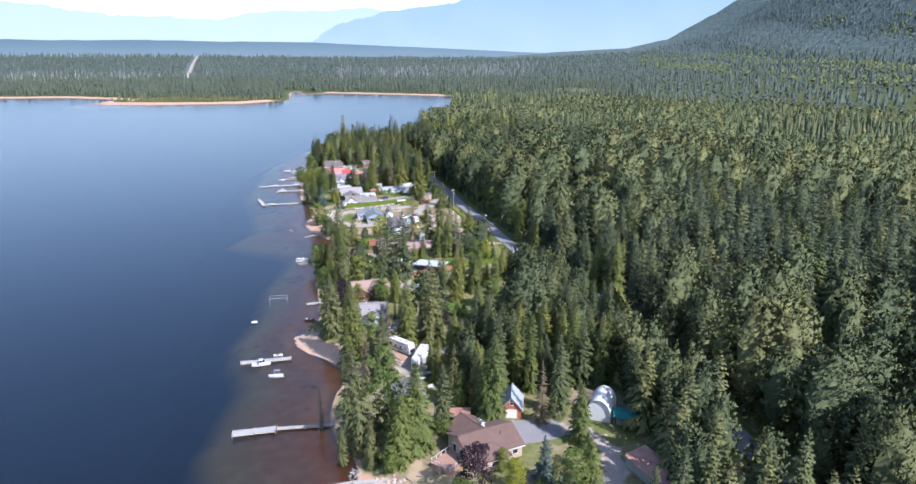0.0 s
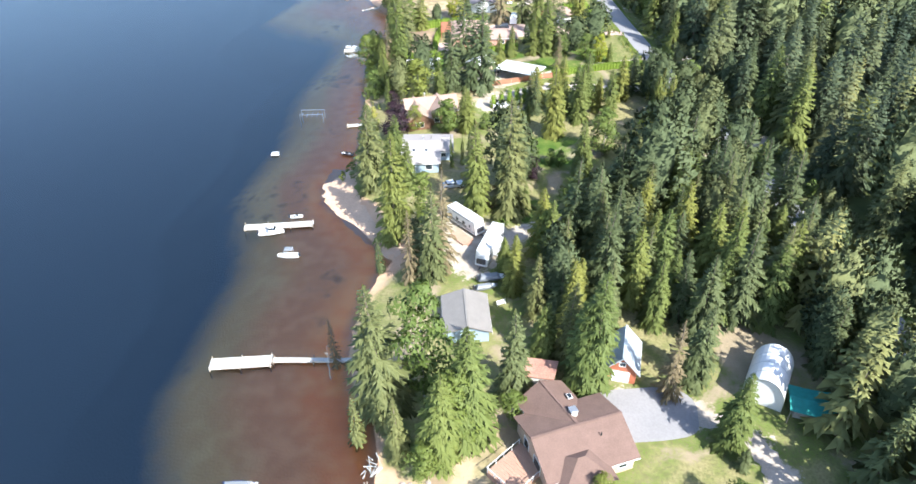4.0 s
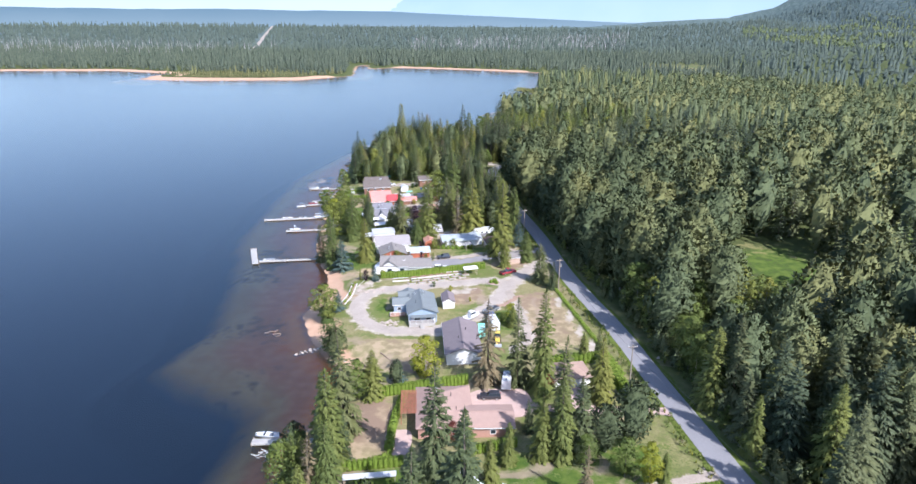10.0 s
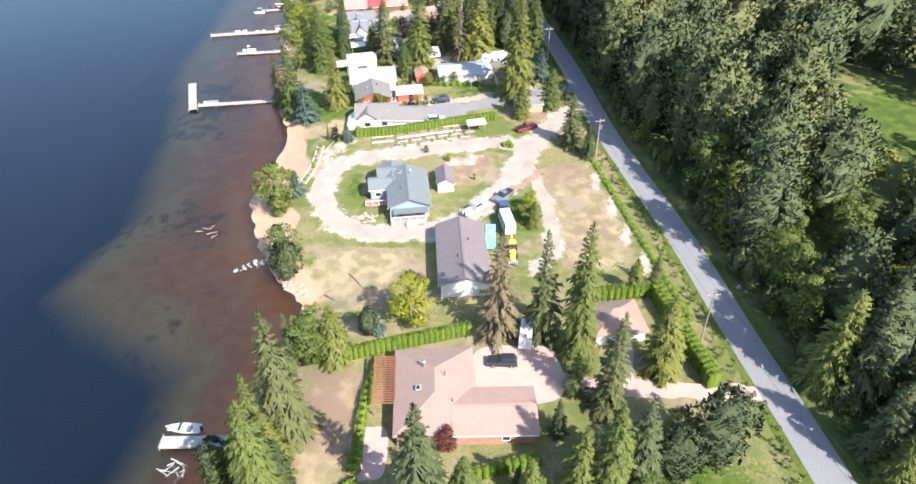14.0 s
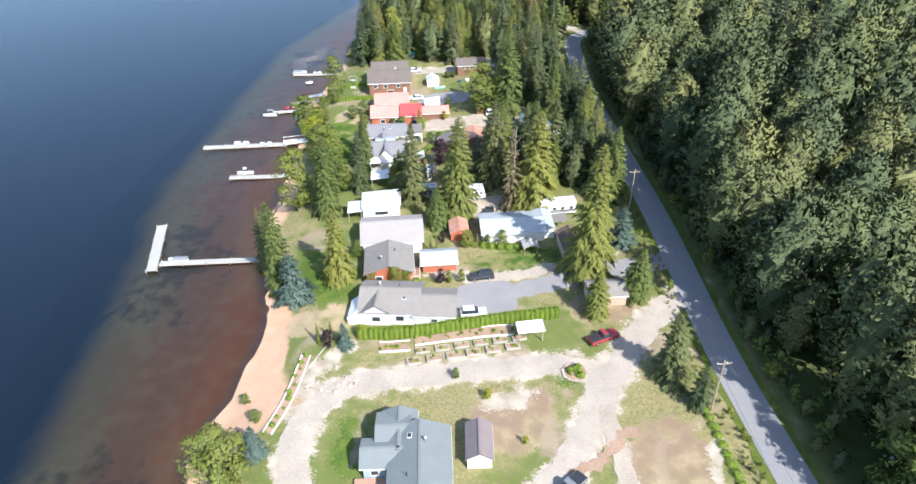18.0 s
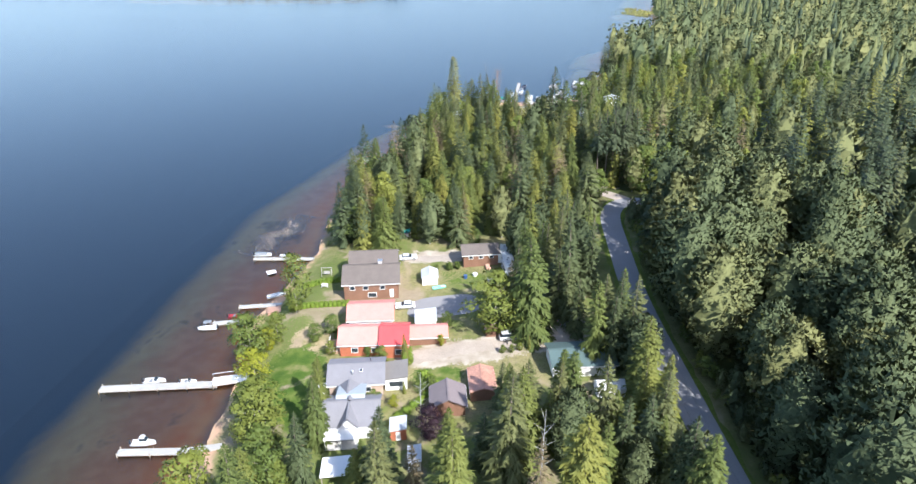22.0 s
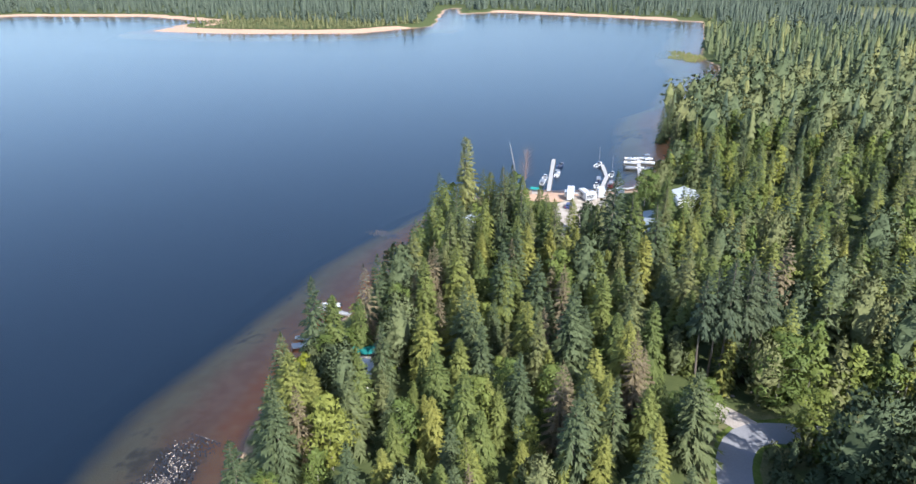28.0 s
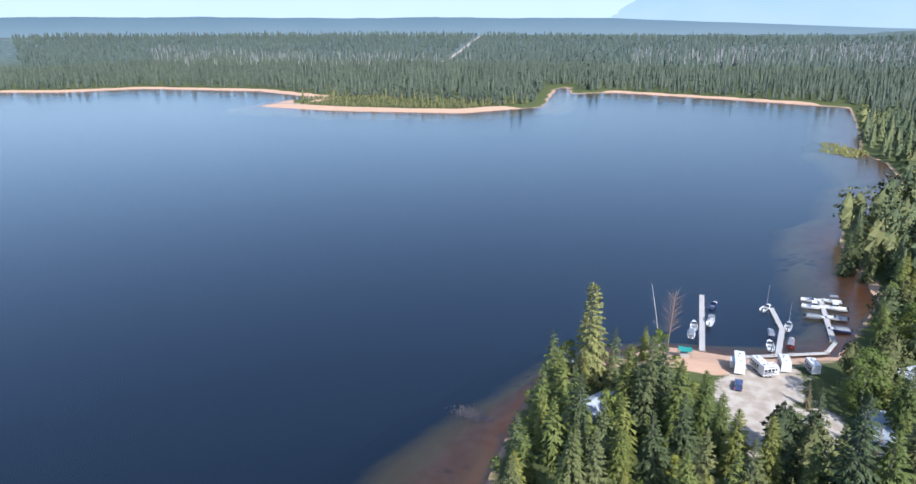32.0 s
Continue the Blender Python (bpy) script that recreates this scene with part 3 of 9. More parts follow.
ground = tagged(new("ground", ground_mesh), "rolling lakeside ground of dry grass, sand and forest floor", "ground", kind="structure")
wv = [(-4800, -900, 0), (300, -900, 0), (300, 1500, 0), (-4800, 1500, 0)]
water = tagged(new("water", mesh_from("water", wv, [(0, 1, 2, 3)], M["water"])), "calm dark blue lake, brown and clear over the shallows", "lake", kind="structure")


def resample(line, step):
    p = np.array(line, float)
    # rounded corners
    for _ in range(2):
        q = [p[0]]
        for a, b in zip(p[:-1], p[1:]):
            q += [a * 0.75 + b * 0.25, a * 0.25 + b * 0.75]
        p = np.array(q + [p[-1]])
    d = np.r_[0, np.cumsum(np.hypot(*np.diff(p, axis=0).T))]
    t = np.linspace(0, d[-1], max(2, int(d[-1] / step)))
    return np.stack([np.interp(t, d, p[:, 0]), np.interp(t, d, p[:, 1])], -1)


def ribbon_mesh(name, line, width, material, lift=0.06, step=2.0, ragged=0.0, cross=5, end=None):
    """A strip laid on the ground along a line, tapering to the width end."""
    p = resample(line, step)
    g = np.gradient(p, axis=0)
    g /= np.hypot(g[:, 0], g[:, 1])[:, None]
    nrm = np.stack([g[:, 1], -g[:, 0]], -1)
    w = np.linspace(width, end or width, len(p)) / 2
    rs = np.random.RandomState(len(p))
    off = np.linspace(-1, 1, cross)
    edge = 1 + ragged * rs.uniform(-1, 1, (len(p), 2))
    k = np.where(off[None] < 0, edge[:, :1], edge[:, 1:]) * off[None] * w[:, None]
    v = p[:, None] + k[..., None] * nrm[:, None]
    z = height(v[..., 0], v[..., 1]) + lift
    q = np.arange(z.size).reshape(z.shape)
    f = np.stack([q[:-1, :-1], q[:-1, 1:], q[1:, 1:], q[1:, :-1]], -1).reshape(-1, 4)
    return mesh_from(name, np.concatenate([v, z[..., None]], -1).reshape(-1, 3), f, material, flat=False)


def ribbon(name, label, category, line, width, material, kind="structure", **more):
    return tagged(new(name, ribbon_mesh(name, line, width, material, **more)), label, category, kind=kind)


def blob(name, label, category, x, y, rx, ry, material, rot=0.0, lift=0.04, ragged=0.12, square=2.0, seed=0, kind="structure"):
    """A rounded patch laid on the ground."""
    rs = np.random.RandomState(seed + int(abs(x * 7 + y * 13)))
    n, rings = 40, max(3, int(max(rx, ry) / 1.6))
    a = np.linspace(0, 2 * np.pi, n, endpoint=False)
    r = 1 + ragged * sum(np.sin(k * a + rs.uniform(0, 6.3)) / k for k in (2, 3, 5, 7)) * 0.6
    c, s = np.cos(a), np.sin(a)
    sup = (np.abs(c) ** square + np.abs(s) ** square) ** (-1 / square)
    ex, ey = rx * r * sup * c, ry * r * sup * s
    co, si = math.cos(radians(rot)), math.sin(radians(rot))
    ex, ey = ex * co - ey * si, ex * si + ey * co
    t = np.linspace(0, 1, rings + 1)[1:]
    vx, vy = x + t[:, None] * ex, y + t[:, None] * ey
    vx, vy = np.r_[x, vx.ravel()], np.r_[y, vy.ravel()]
    vz = height(vx, vy) + lift
    f = []
    for i in range(n):
        j = (i + 1) % n
        f.append((0, 1 + i, 1 + j, 1 + j))
        for k in range(rings - 1):
            f.append((1 + k * n + i, 1 + (k + 1) * n + i, 1 + (k + 1) * n + j, 1 + k * n + j))
    me = bpy.data.meshes.new(name)
    me.from_pydata(np.stack([vx, vy, vz], -1).tolist(), [], [tuple(dict.fromkeys(q)) for q in f])
    me.materials.append(material)
    return tagged(new(name, me), label, category, kind=kind)


road = ribbon("road", "worn grey asphalt country road along the lots", "road", ROAD, 5.5, M["asphalt"], lift=0.10, step=2.5)
ribbon("road_shoulder", "grassy verge with weeds beside the road", "verge", ROAD, 7.6, M["verge"], lift=0.05, step=2.5, ragged=0.12)
ribbon("road_spur", "old gravel road spur at the bend", "road", ROAD_OLD, 4.6, M["pale_gravel"], lift=0.09, ragged=0.1)

ribbon("power_cut", "pale cleared strip under a far power line", "clearing", POWER_CUT, 11, M["gravel"], lift=1.5, step=30, ragged=0.2)
# far mountains
def ridge(name, label, az0, az1, dist, heights, material, seed):
    """A mountain ridge seen from the lake, at even steps of bearing (degrees to the right of north)."""
    rs = np.random.RandomState(seed)
    n, m = 140, 10
    az = np.radians(np.linspace(az0, az1, n))
    top = np.interp(np.linspace(0, 1, n), np.linspace(0, 1, len(heights)), heights)
    top = top + 14 * np.convolve(rs.normal(0, 1, n + 8), np.ones(9) / 3, "valid")[:n] * smooth(top, 60, 300)
    v, q = [], np.arange(n * m).reshape(m, n)
    for k in range(m):
        u = k / (m - 1)
        d = dist - 500 * (1 - u)
        v.append(np.stack([d * np.sin(az) - 40, d * np.cos(az) + 300, -5 + (top + 5) * u ** 1.3 + 18 * (0 < k < m - 1) * rs.normal(0, 0.5, n)], -1))
    f = np.stack([q[:-1, :-1], q[:-1, 1:], q[1:, 1:], q[1:, :-1]], -1).reshape(-1, 4)
    return tagged(new(name, mesh_from(name, np.concatenate(v), f, material, flat=False)), label, "mountain", kind="structure")


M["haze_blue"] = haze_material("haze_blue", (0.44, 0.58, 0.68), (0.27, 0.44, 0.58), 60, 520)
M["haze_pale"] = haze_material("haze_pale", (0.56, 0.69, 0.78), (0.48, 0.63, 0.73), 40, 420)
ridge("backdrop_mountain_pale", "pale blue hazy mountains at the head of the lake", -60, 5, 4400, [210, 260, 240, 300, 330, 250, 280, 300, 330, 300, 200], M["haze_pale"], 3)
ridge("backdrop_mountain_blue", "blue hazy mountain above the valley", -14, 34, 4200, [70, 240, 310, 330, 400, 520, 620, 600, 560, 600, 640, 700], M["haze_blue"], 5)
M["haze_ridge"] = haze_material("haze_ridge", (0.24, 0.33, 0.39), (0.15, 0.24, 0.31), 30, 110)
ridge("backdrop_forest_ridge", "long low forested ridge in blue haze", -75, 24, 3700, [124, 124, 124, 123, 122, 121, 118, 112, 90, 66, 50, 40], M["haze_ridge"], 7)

# ---- trees ----
def unit(v):
    return v / np.maximum(np.linalg.norm(v, axis=-1, keepdims=True), 1e-6)


def soft_normals(me, normals):
    """Leaves shade as the crown's rounded surface does."""
    me.attributes.new("custom_normal", "FLOAT_VECTOR", "POINT").data.foreach_set("vector", np.asarray(normals, np.float32).ravel())
    return me


def oriented(V, F, N):
    """Triangles turned so that their faces look the way their normals do."""
    g = np.cross(V[F[:, 1]] - V[F[:, 0]], V[F[:, 2]] - V[F[:, 0]])
    flip = (g * N[F].sum(1)).sum(1) < 0
    F[flip] = F[flip][:, [0, 2, 1]]
    return V, F, N


def conifer_mesh(seed, boughs, radius, low=0.06, droop=0.45, twigs=4, wide=0.30, rise=0.5, gaps=0.12, power=0.78):
    """Unit-high crown of drooping boughs set in a spiral, each a spine with pointed twigs: vertices and triangles."""
    rs = np.random.RandomState(seed)
    V, F = [], []
    lean = rs.uniform(0, 6.28)

    def tri(a, b, c):
        n = len(V)
        V.extend((a, b, c))
        F.append((n, n + 1, n + 2))
    for i in range(boughs):
        u = ((i + rs.rand()) / boughs) ** 1.12
        z = low + (0.97 - low) * u
        a = i * 2.39996 + rs.normal(0, 0.3)
        fullness = 1 + 0.16 * math.sin(a - lean) + 0.10 * math.sin(9 * u + 3 * lean)
        L = radius * (1 - u) ** power * fullness * rs.uniform(0.62, 1.12) + 0.012
        if u < 0.10:
            L *= 0.7 + 3 * u
        if rs.rand() < gaps:
            L *= 0.5
        d = np.array([math.cos(a), math.sin(a), 0.0])
        s = np.array([-d[1], d[0], 0.0])
        slope = -droop * (1 - u) * rs.uniform(0.6, 1.4) + rise * u

        def spine(t):
            return d * L * t + np.array([0, 0, z + slope * L * t - 0.30 * droop * L * t * t])
        w = wide * L + 0.006
        for k in range(twigs):
            t = 0.22 + 0.66 * (k + rs.uniform(0.1, 0.9)) / twigs
            half = 0.62 / twigs
            for side in (-1, 1):
                end = spine(min(1.0, t + 0.20)) + s * side * w * (1.12 - 0.72 * t) * rs.uniform(0.7, 1.2) + np.array([0, 0, -w * rs.uniform(0.15, 0.65)])
                tri(spine(max(0.02, t - half)), end, spine(t + half * 0.5))
        tri(spine(0.55) + s * w * 0.22, spine(1.06), spine(0.55) - s * w * 0.22)
    tri(np.array([0.010, 0, 0.93]), np.array([-0.008, 0.008, 0.93]), np.array([0, 0, 1.0]))
    tri(np.array([0, 0.010, 0.93]), np.array([0.004, -0.010, 0.93]), np.array([0, 0, 1.0]))
    V = np.array(V)
    N = np.stack([V[:, 0], V[:, 1], np.full(len(V), 0.35 * radius)], -1) / radius + rs.normal(0, 0.22, V.shape)
    return oriented(V, np.array(F), unit(N))


def broadleaf_mesh(seed, lobes, leaves, rx, low=0.22, size=0.045, top=0.62, tall=1.0, single=False):
    """Unit-high crown of leaf clumps in uneven lobes."""
    rs = np.random.RandomState(seed)
    V, F, N = [], [], []
    zc, hz_ = (1 + low) / 2, (1 - low) / 2
    for i in range(lobes):
        u = (i + 0.5) / lobes
        z = low + (1 - low) * u
        env = math.sqrt(max(0.0, 1 - ((z - zc) / hz_) ** 2)) ** tall
        env *= 1.12 - 0.35 * max(0.0, (z - top) / (1 - top))
        a = i * 2.4 + rs.normal(0, 0.5)
        r0 = rx * env * rs.uniform(0.15, 0.80)
        c = np.array([math.cos(a) * r0, math.sin(a) * r0, z])
        R = rx * rs.uniform(0.28, 0.46) * (0.55 + 0.45 * env)
        for _ in range(leaves):
            d = rs.normal(0, 1, 3)
            d /= np.linalg.norm(d)
            if d[2] < -0.35:
                d[2] *= -0.6
            p = c + d * R * np.array([1, 1, 0.85]) * rs.uniform(0.72, 1.12)
            p[2] = min(p[2], 1.0)
            nrm = d + np.array([0, 0, 0.35]) + rs.normal(0, 0.38, 3)
            nrm /= np.linalg.norm(nrm)
            t = np.cross(nrm, rs.normal(0, 1, 3))
            t /= np.linalg.norm(t)
            b = np.cross(nrm, t)
            s = size * rs.uniform(0.6, 1.35)
            n = len(V)
            V += [p - t * s, p + b * s * 0.8 - nrm * s * 0.2, p + t * s * rs.uniform(0.7, 1.2), p - b * s * 0.75 + nrm * s * 0.2]
            F += [(n, n + 1, n + 2)] if single else [(n, n + 1, n + 2), (n, n + 2, n + 3)]
            if single:
                V.pop()
            soft = d * 0.75 + (p - np.array([0, 0, zc])) / rx * 0.55 + nrm * 0.35 + np.array([0, 0, 0.15])
            N += [soft] * (3 if single else 4)
    return oriented(np.array(V), np.array(F), unit(np.array(N)))


def plume_mesh(seed, clumps, leaves, rx, low=0.04, size=0.030, sides=9, rings=6):
    """Unit-high cottonwood crown: a broad lumpy dome of clumps, each a brush of leaves that rises outwards, over a
    leafy inner core added to block the sun.
    """
    rs = np.random.RandomState(seed)
    V, F, N = [], [], []
    up = np.array([0, 0, 1.0])
    ph = rs.uniform(0, 6.28, 5)

    def surface(a, u):
        r = math.sin(math.pi * min(0.99, max(0.02, u)) ** 1.18) ** 0.58
        r *= rx * (1 + 0.17 * math.sin(2 * a + ph[0] + 4 * u) + 0.13 * math.sin(4 * a + ph[1] - 9 * u) + 0.09 * math.sin(7 * a + ph[2] + 15 * u))
        d = np.array([math.cos(a), math.sin(a), 0.0])
        lean = np.array([math.cos(ph[3]), math.sin(ph[3]), 0]) * rx * 0.22 * u
        return d * (r + 0.008) + lean + up * (low + (1 - low) * u * (1 + 0.05 * math.sin(3 * a + ph[4]))), d

    for i in range(rings):
        for j in range(sides):
            for di, dj in (((0, 0, 1), (0, 1, 1)), ((0, 1, 1), (0, 1, 0))):
                n = len(V)
                for ki, kj in zip(di, dj):
                    u = min(0.98, 0.05 + 0.93 * (i + ki) / rings)
                    p, d = surface(6.283 * (j + kj) / sides + 0.35 * (i + ki), u)
                    V.append(p * np.array([0.60, 0.60, 0.92]))
                F.append((n, n + 1, n + 2))
                N += [unit(d * (1 - 0.5 * u) + up * (0.1 + 0.9 * u) + rs.normal(0, 0.2, 3))] * 3
    for k in range(clumps):
        u = 0.10 + 0.90 * ((k + rs.rand()) / clumps) ** 0.85
        a = k * 2.39996 + rs.normal(0, 0.25)
        c, d = surface(a, 0.97 * u)
        c = c - d * rx * rs.uniform(0.02, 0.20)
        R = rx * rs.uniform(0.14, 0.24)
        tone = d * (1.05 - 0.6 * u) + up * (-0.05 + 1.15 * u * u)
        for _ in range(leaves):
            o = rs.normal(0, 1, 3) * np.array([1, 1, 0.9]) + d * 0.5 + up * 0.35
            o = unit(o)
            p = c + o * R * rs.uniform(0.35, 1.0)
            grow = unit(o * 0.55 + up * rs.uniform(0.3, 0.9) + rs.normal(0, 0.3, 3))
            w = unit(np.cross(grow, o + rs.normal(0, 0.6, 3)))
            L = size * rs.uniform(0.6, 1.35)
            n = len(V)
            V += [p - w * L * 0.36, p + w * L * 0.36, p + grow * L]
            F.append((n, n + 1, n + 2))
            N += [unit(tone + o * 0.42 + rs.normal(0, 0.14, 3))] * 3
    return oriented(np.array(V), np.array(F), np.array(N))


def spire_mesh(seed, tiers, points, radius):
    """Unit-high conifer for the distance: ragged skirts of boughs, one over another, up to a spike."""
    rs = np.random.RandomState(seed)
    V, F, N = [], [], []
    for k in range(tiers):
        u = k / tiers
        z0, z1 = 0.06 + 0.86 * u, 0.06 + 0.86 * (u + 1.9 / tiers)
        r = radius * (1 - u) ** 0.85 + 0.012
        n = len(V)
        V.append((0, 0, min(1.0, z1)))
        N.append((0, 0, 1.0))
        turn = rs.rand() * 6.28
        for j in range(2 * points):
            a = turn + math.pi * j / points
            q = r * (rs.uniform(0.8, 1.2) if j % 2 else rs.uniform(0.35, 0.6))
            V.append((q * math.cos(a), q * math.sin(a), z0 - (0.03 if j % 2 else -0.02)))
            N.append((math.cos(a), math.sin(a), 0.45))
        F += [(n, n + 1 + j, n + 1 + (j + 1) % (2 * points)) for j in range(2 * points)]
    return oriented(np.array(V), np.array(F), unit(np.array(N)))


def trunk_mesh(seed, radius, top, sides=6, limbs=0, reach=0.2):
    """Unit-high tapered trunk, slightly bent, with limbs."""
    rs = np.random.RandomState(seed)
    V, F = [], []

    def tube(a, b, r0, r1, k, rings=3):
        a, b = np.array(a, float), np.array(b, float)
        d = (b - a) / np.linalg.norm(b - a)
        s = np.cross(d, [0.3, 1, 0.1])
        s /= np.linalg.norm(s)
        t = np.cross(d, s)
        n = len(V)
        bend = rs.normal(0, 0.012, 3)
        for i in range(rings):
            u = i / (rings - 1)
            for j in range(k):
                an = 6.283 * j / k
                V.append(a + (b - a) * u + bend * math.sin(3.14 * u) + (s * math.cos(an) + t * math.sin(an)) * (r0 + (r1 - r0) * u))
        for i in range(rings - 1):
            for j in range(k):
                p, q = n + i * k + j, n + i * k + (j + 1) % k
                F.append((p, q, q + k)), F.append((p, q + k, p + k))
    tube((0, 0, -0.02), (0, 0, top), radius, radius * 0.25, sides, 4)
    for i in range(limbs):
        z = top * (0.3 + 0.6 * i / max(1, limbs))
        a = i * 2.4 + rs.rand()
        tube((0, 0, z), (math.cos(a) * reach, math.sin(a) * reach, z + reach * rs.uniform(0.5, 1.0)), radius * 0.35, radius * 0.08, 4, 2)
    return np.array(V), np.array(F)


class Kind:
    """A kind of tree: unit-high crowns and trunks at several degrees of detail."""

    def __init__(self, crowns, mids, fars, trunk, crown_mat, bark, thin=None, dots=None):
        self.thin, self.dots = thin or mids, dots or fars
        self.crowns, self.mids, self.fars, self.trunk, self.crown_mat, self.bark = crowns, mids, fars, trunk, crown_mat, bark
        self.crown_data = [soft_normals(mesh_from("crown", v, f, crown_mat), q) for v, f, q in crowns]
        self.trunk_data = mesh_from("trunk", *trunk, bark)


KINDS = {
    "spruce": Kind([conifer_mesh(q, 250, 0.205, 0.03, 0.42, 4, 0.25) for q in (1, 2, 3, 8)], [conifer_mesh(q, 96, 0.20, 0.06, 0.42, 2, 0.42) for q in (4, 5, 9)], [spire_mesh(q, 6, 4, 0.15) for q in (6, 7, 50)], trunk_mesh(1, 0.011, 0.95), M["spruce"], M["bark"], [conifer_mesh(q, 60, 0.19, 0.08, 0.42, 2, 0.52) for q in (10, 19)], [spire_mesh(q, 3, 3, 0.15) for q in (51, 52, 53)]),
    "cedar": Kind([conifer_mesh(q, 320, 0.20, 0.0, 0.45, 4, 0.25, 0.45, 0.04, 0.62) for q in (11, 12, 13, 18)], [conifer_mesh(q, 105, 0.195, 0.02, 0.5, 2, 0.46, 0.4, 0.05, 0.64) for q in (14, 15)], [spire_mesh(q, 5, 4, 0.17) for q in (16, 17)], trunk_mesh(2, 0.012, 0.93), M["cedar"], M["bark"], [conifer_mesh(q, 64, 0.19, 0.04, 0.5, 2, 0.56, 0.4, 0.06, 0.66) for q in (20,)]),
    "cottonwood": Kind([plume_mesh(q, 150, 25, 0.195, 0.0, 0.027, 8, 5) for q in (21, 22, 23, 48)], [plume_mesh(q, 96, 16, 0.195, 0.0, 0.037, 7, 4) for q in (24, 25, 26, 29, 46)], [plume_mesh(q, 26, 5, 0.21, 0.0, 0.066, 5, 3) for q in (27, 28, 30, 49)], trunk_mesh(3, 0.014, 0.7, limbs=7, reach=0.14), M["cottonwood"], M["pale_bark"], [plume_mesh(q, 56, 9, 0.20, 0.0, 0.050, 5, 3) for q in (41, 42, 43, 47)], [plume_mesh(q, 9, 2, 0.23, 0.0, 0.11, 4, 2) for q in (54, 55, 56)]),
    "birch": Kind([broadleaf_mesh(q, 26, 95, 0.33, 0.08, 0.025, single=True) for q in (31, 32)], [broadleaf_mesh(q, 15, 34, 0.32, 0.12, 0.048, single=True) for q in (33, 34)], [broadleaf_mesh(q, 5, 8, 0.34, 0.2, 0.11, single=True) for q in (35,)], trunk_mesh(4, 0.013, 0.75, limbs=6, reach=0.2), M["birch"], M["pale_bark"], [broadleaf_mesh(q, 11, 20, 0.33, 0.15, 0.070, single=True) for q in (44, 45)]),
}
SPARE = {
    "yellow": ("birch", M["yellow_leaf"]), "purple": ("birch", M["purple_leaf"]), "brown": ("spruce", M["brown_needle"]), "blue": ("spruce", M["blue_spruce"]),
    "dark": ("spruce", M["dark_spruce"]), "pine": ("spruce", M["dark_spruce"]), "red": ("birch", M["red_leaf"]), "fir": ("cottonwood", M["fir_leaf"]),
}
for key, (base, material) in SPARE.items():
    k = KINDS[base]
    crowns = [conifer_mesh(61, 190, 0.19, 0.05, 0.5, 4, 0.20, gaps=0.3)] if key == "brown" else [conifer_mesh(62, 150, 0.24, 0.02, 0.25)] if key == "blue" else [conifer_mesh(63, 360, 0.165, 0.0, 0.35, 4, 0.25, 0.5, 0.05, 0.42)] if key == "fir" else [conifer_mesh(64, 150, 0.15, 0.5, 0.4, 4, 0.25)] if key == "pine" else k.crowns[:2]
    KINDS[key] = Kind(crowns, k.mids, k.fars, k.trunk, material, k.bark)

WORDS = {
    "spruce": ("spruce_tree", "tall dark green spruce with drooping boughs", "spruce"),
    "cedar": ("cedar_tree", "dense yellow-green cedar tapering to a point", "cedar"),
    "cottonwood": ("cottonwood_tree", "big grey-green cottonwood with a ragged crown", "deciduous tree"),
    "birch": ("leafy_tree", "bushy bright green leafy tree", "deciduous tree"),
    "yellow": ("golden_shrub", "golden yellow leafy shrub on the lawn", "shrub"),
    "purple": ("plum_tree", "dark purple-leaved ornamental tree", "ornamental tree"),
    "brown": ("dying_conifer", "dying brown conifer with sparse needles", "conifer"),
    "dark": ("spruce_tree", "tall slender spruce with dark blue-green needles", "spruce"),
    "pine": ("bare_stemmed_spruce", "tall spruce with a long bare trunk at the wood's edge", "spruce"),
    "red": ("red_maple", "small ornamental maple with rust-red leaves", "ornamental tree"),
    "fir": ("broad_fir", "tall yellow-green tree with a broad blunt crown", "conifer"),
    "blue": ("blue_spruce", "young blue-green spruce in the garden", "spruce"),
}
tree_count = 0


def tree(kind, x, y, h, wide=1.0, label="", group=""):
    """One standing tree, h metres high: a trunk and a crown."""
    global tree_count
    tree_count += 1
    rs = np.random.RandomState(tree_count)
    k = KINDS[kind]
    name, words, cat = WORDS[kind]
    top = new(name)
    top.matrix_world = Matrix.LocRotScale((x, y, hz(x, y) - 0.05), Euler((rs.normal(0, 0.02), rs.normal(0, 0.02), rs.rand() * 6.28)), (h * wide, h * wide, h))
    tagged(top, label or words, cat, group or words.split(" ")[-1] + " trees of the lots")
    crown, trunk = new("crown", k.crown_data[rs.randint(len(k.crown_data))]), new("trunk", k.trunk_data)
    crown.parent = trunk.parent = top
    return top


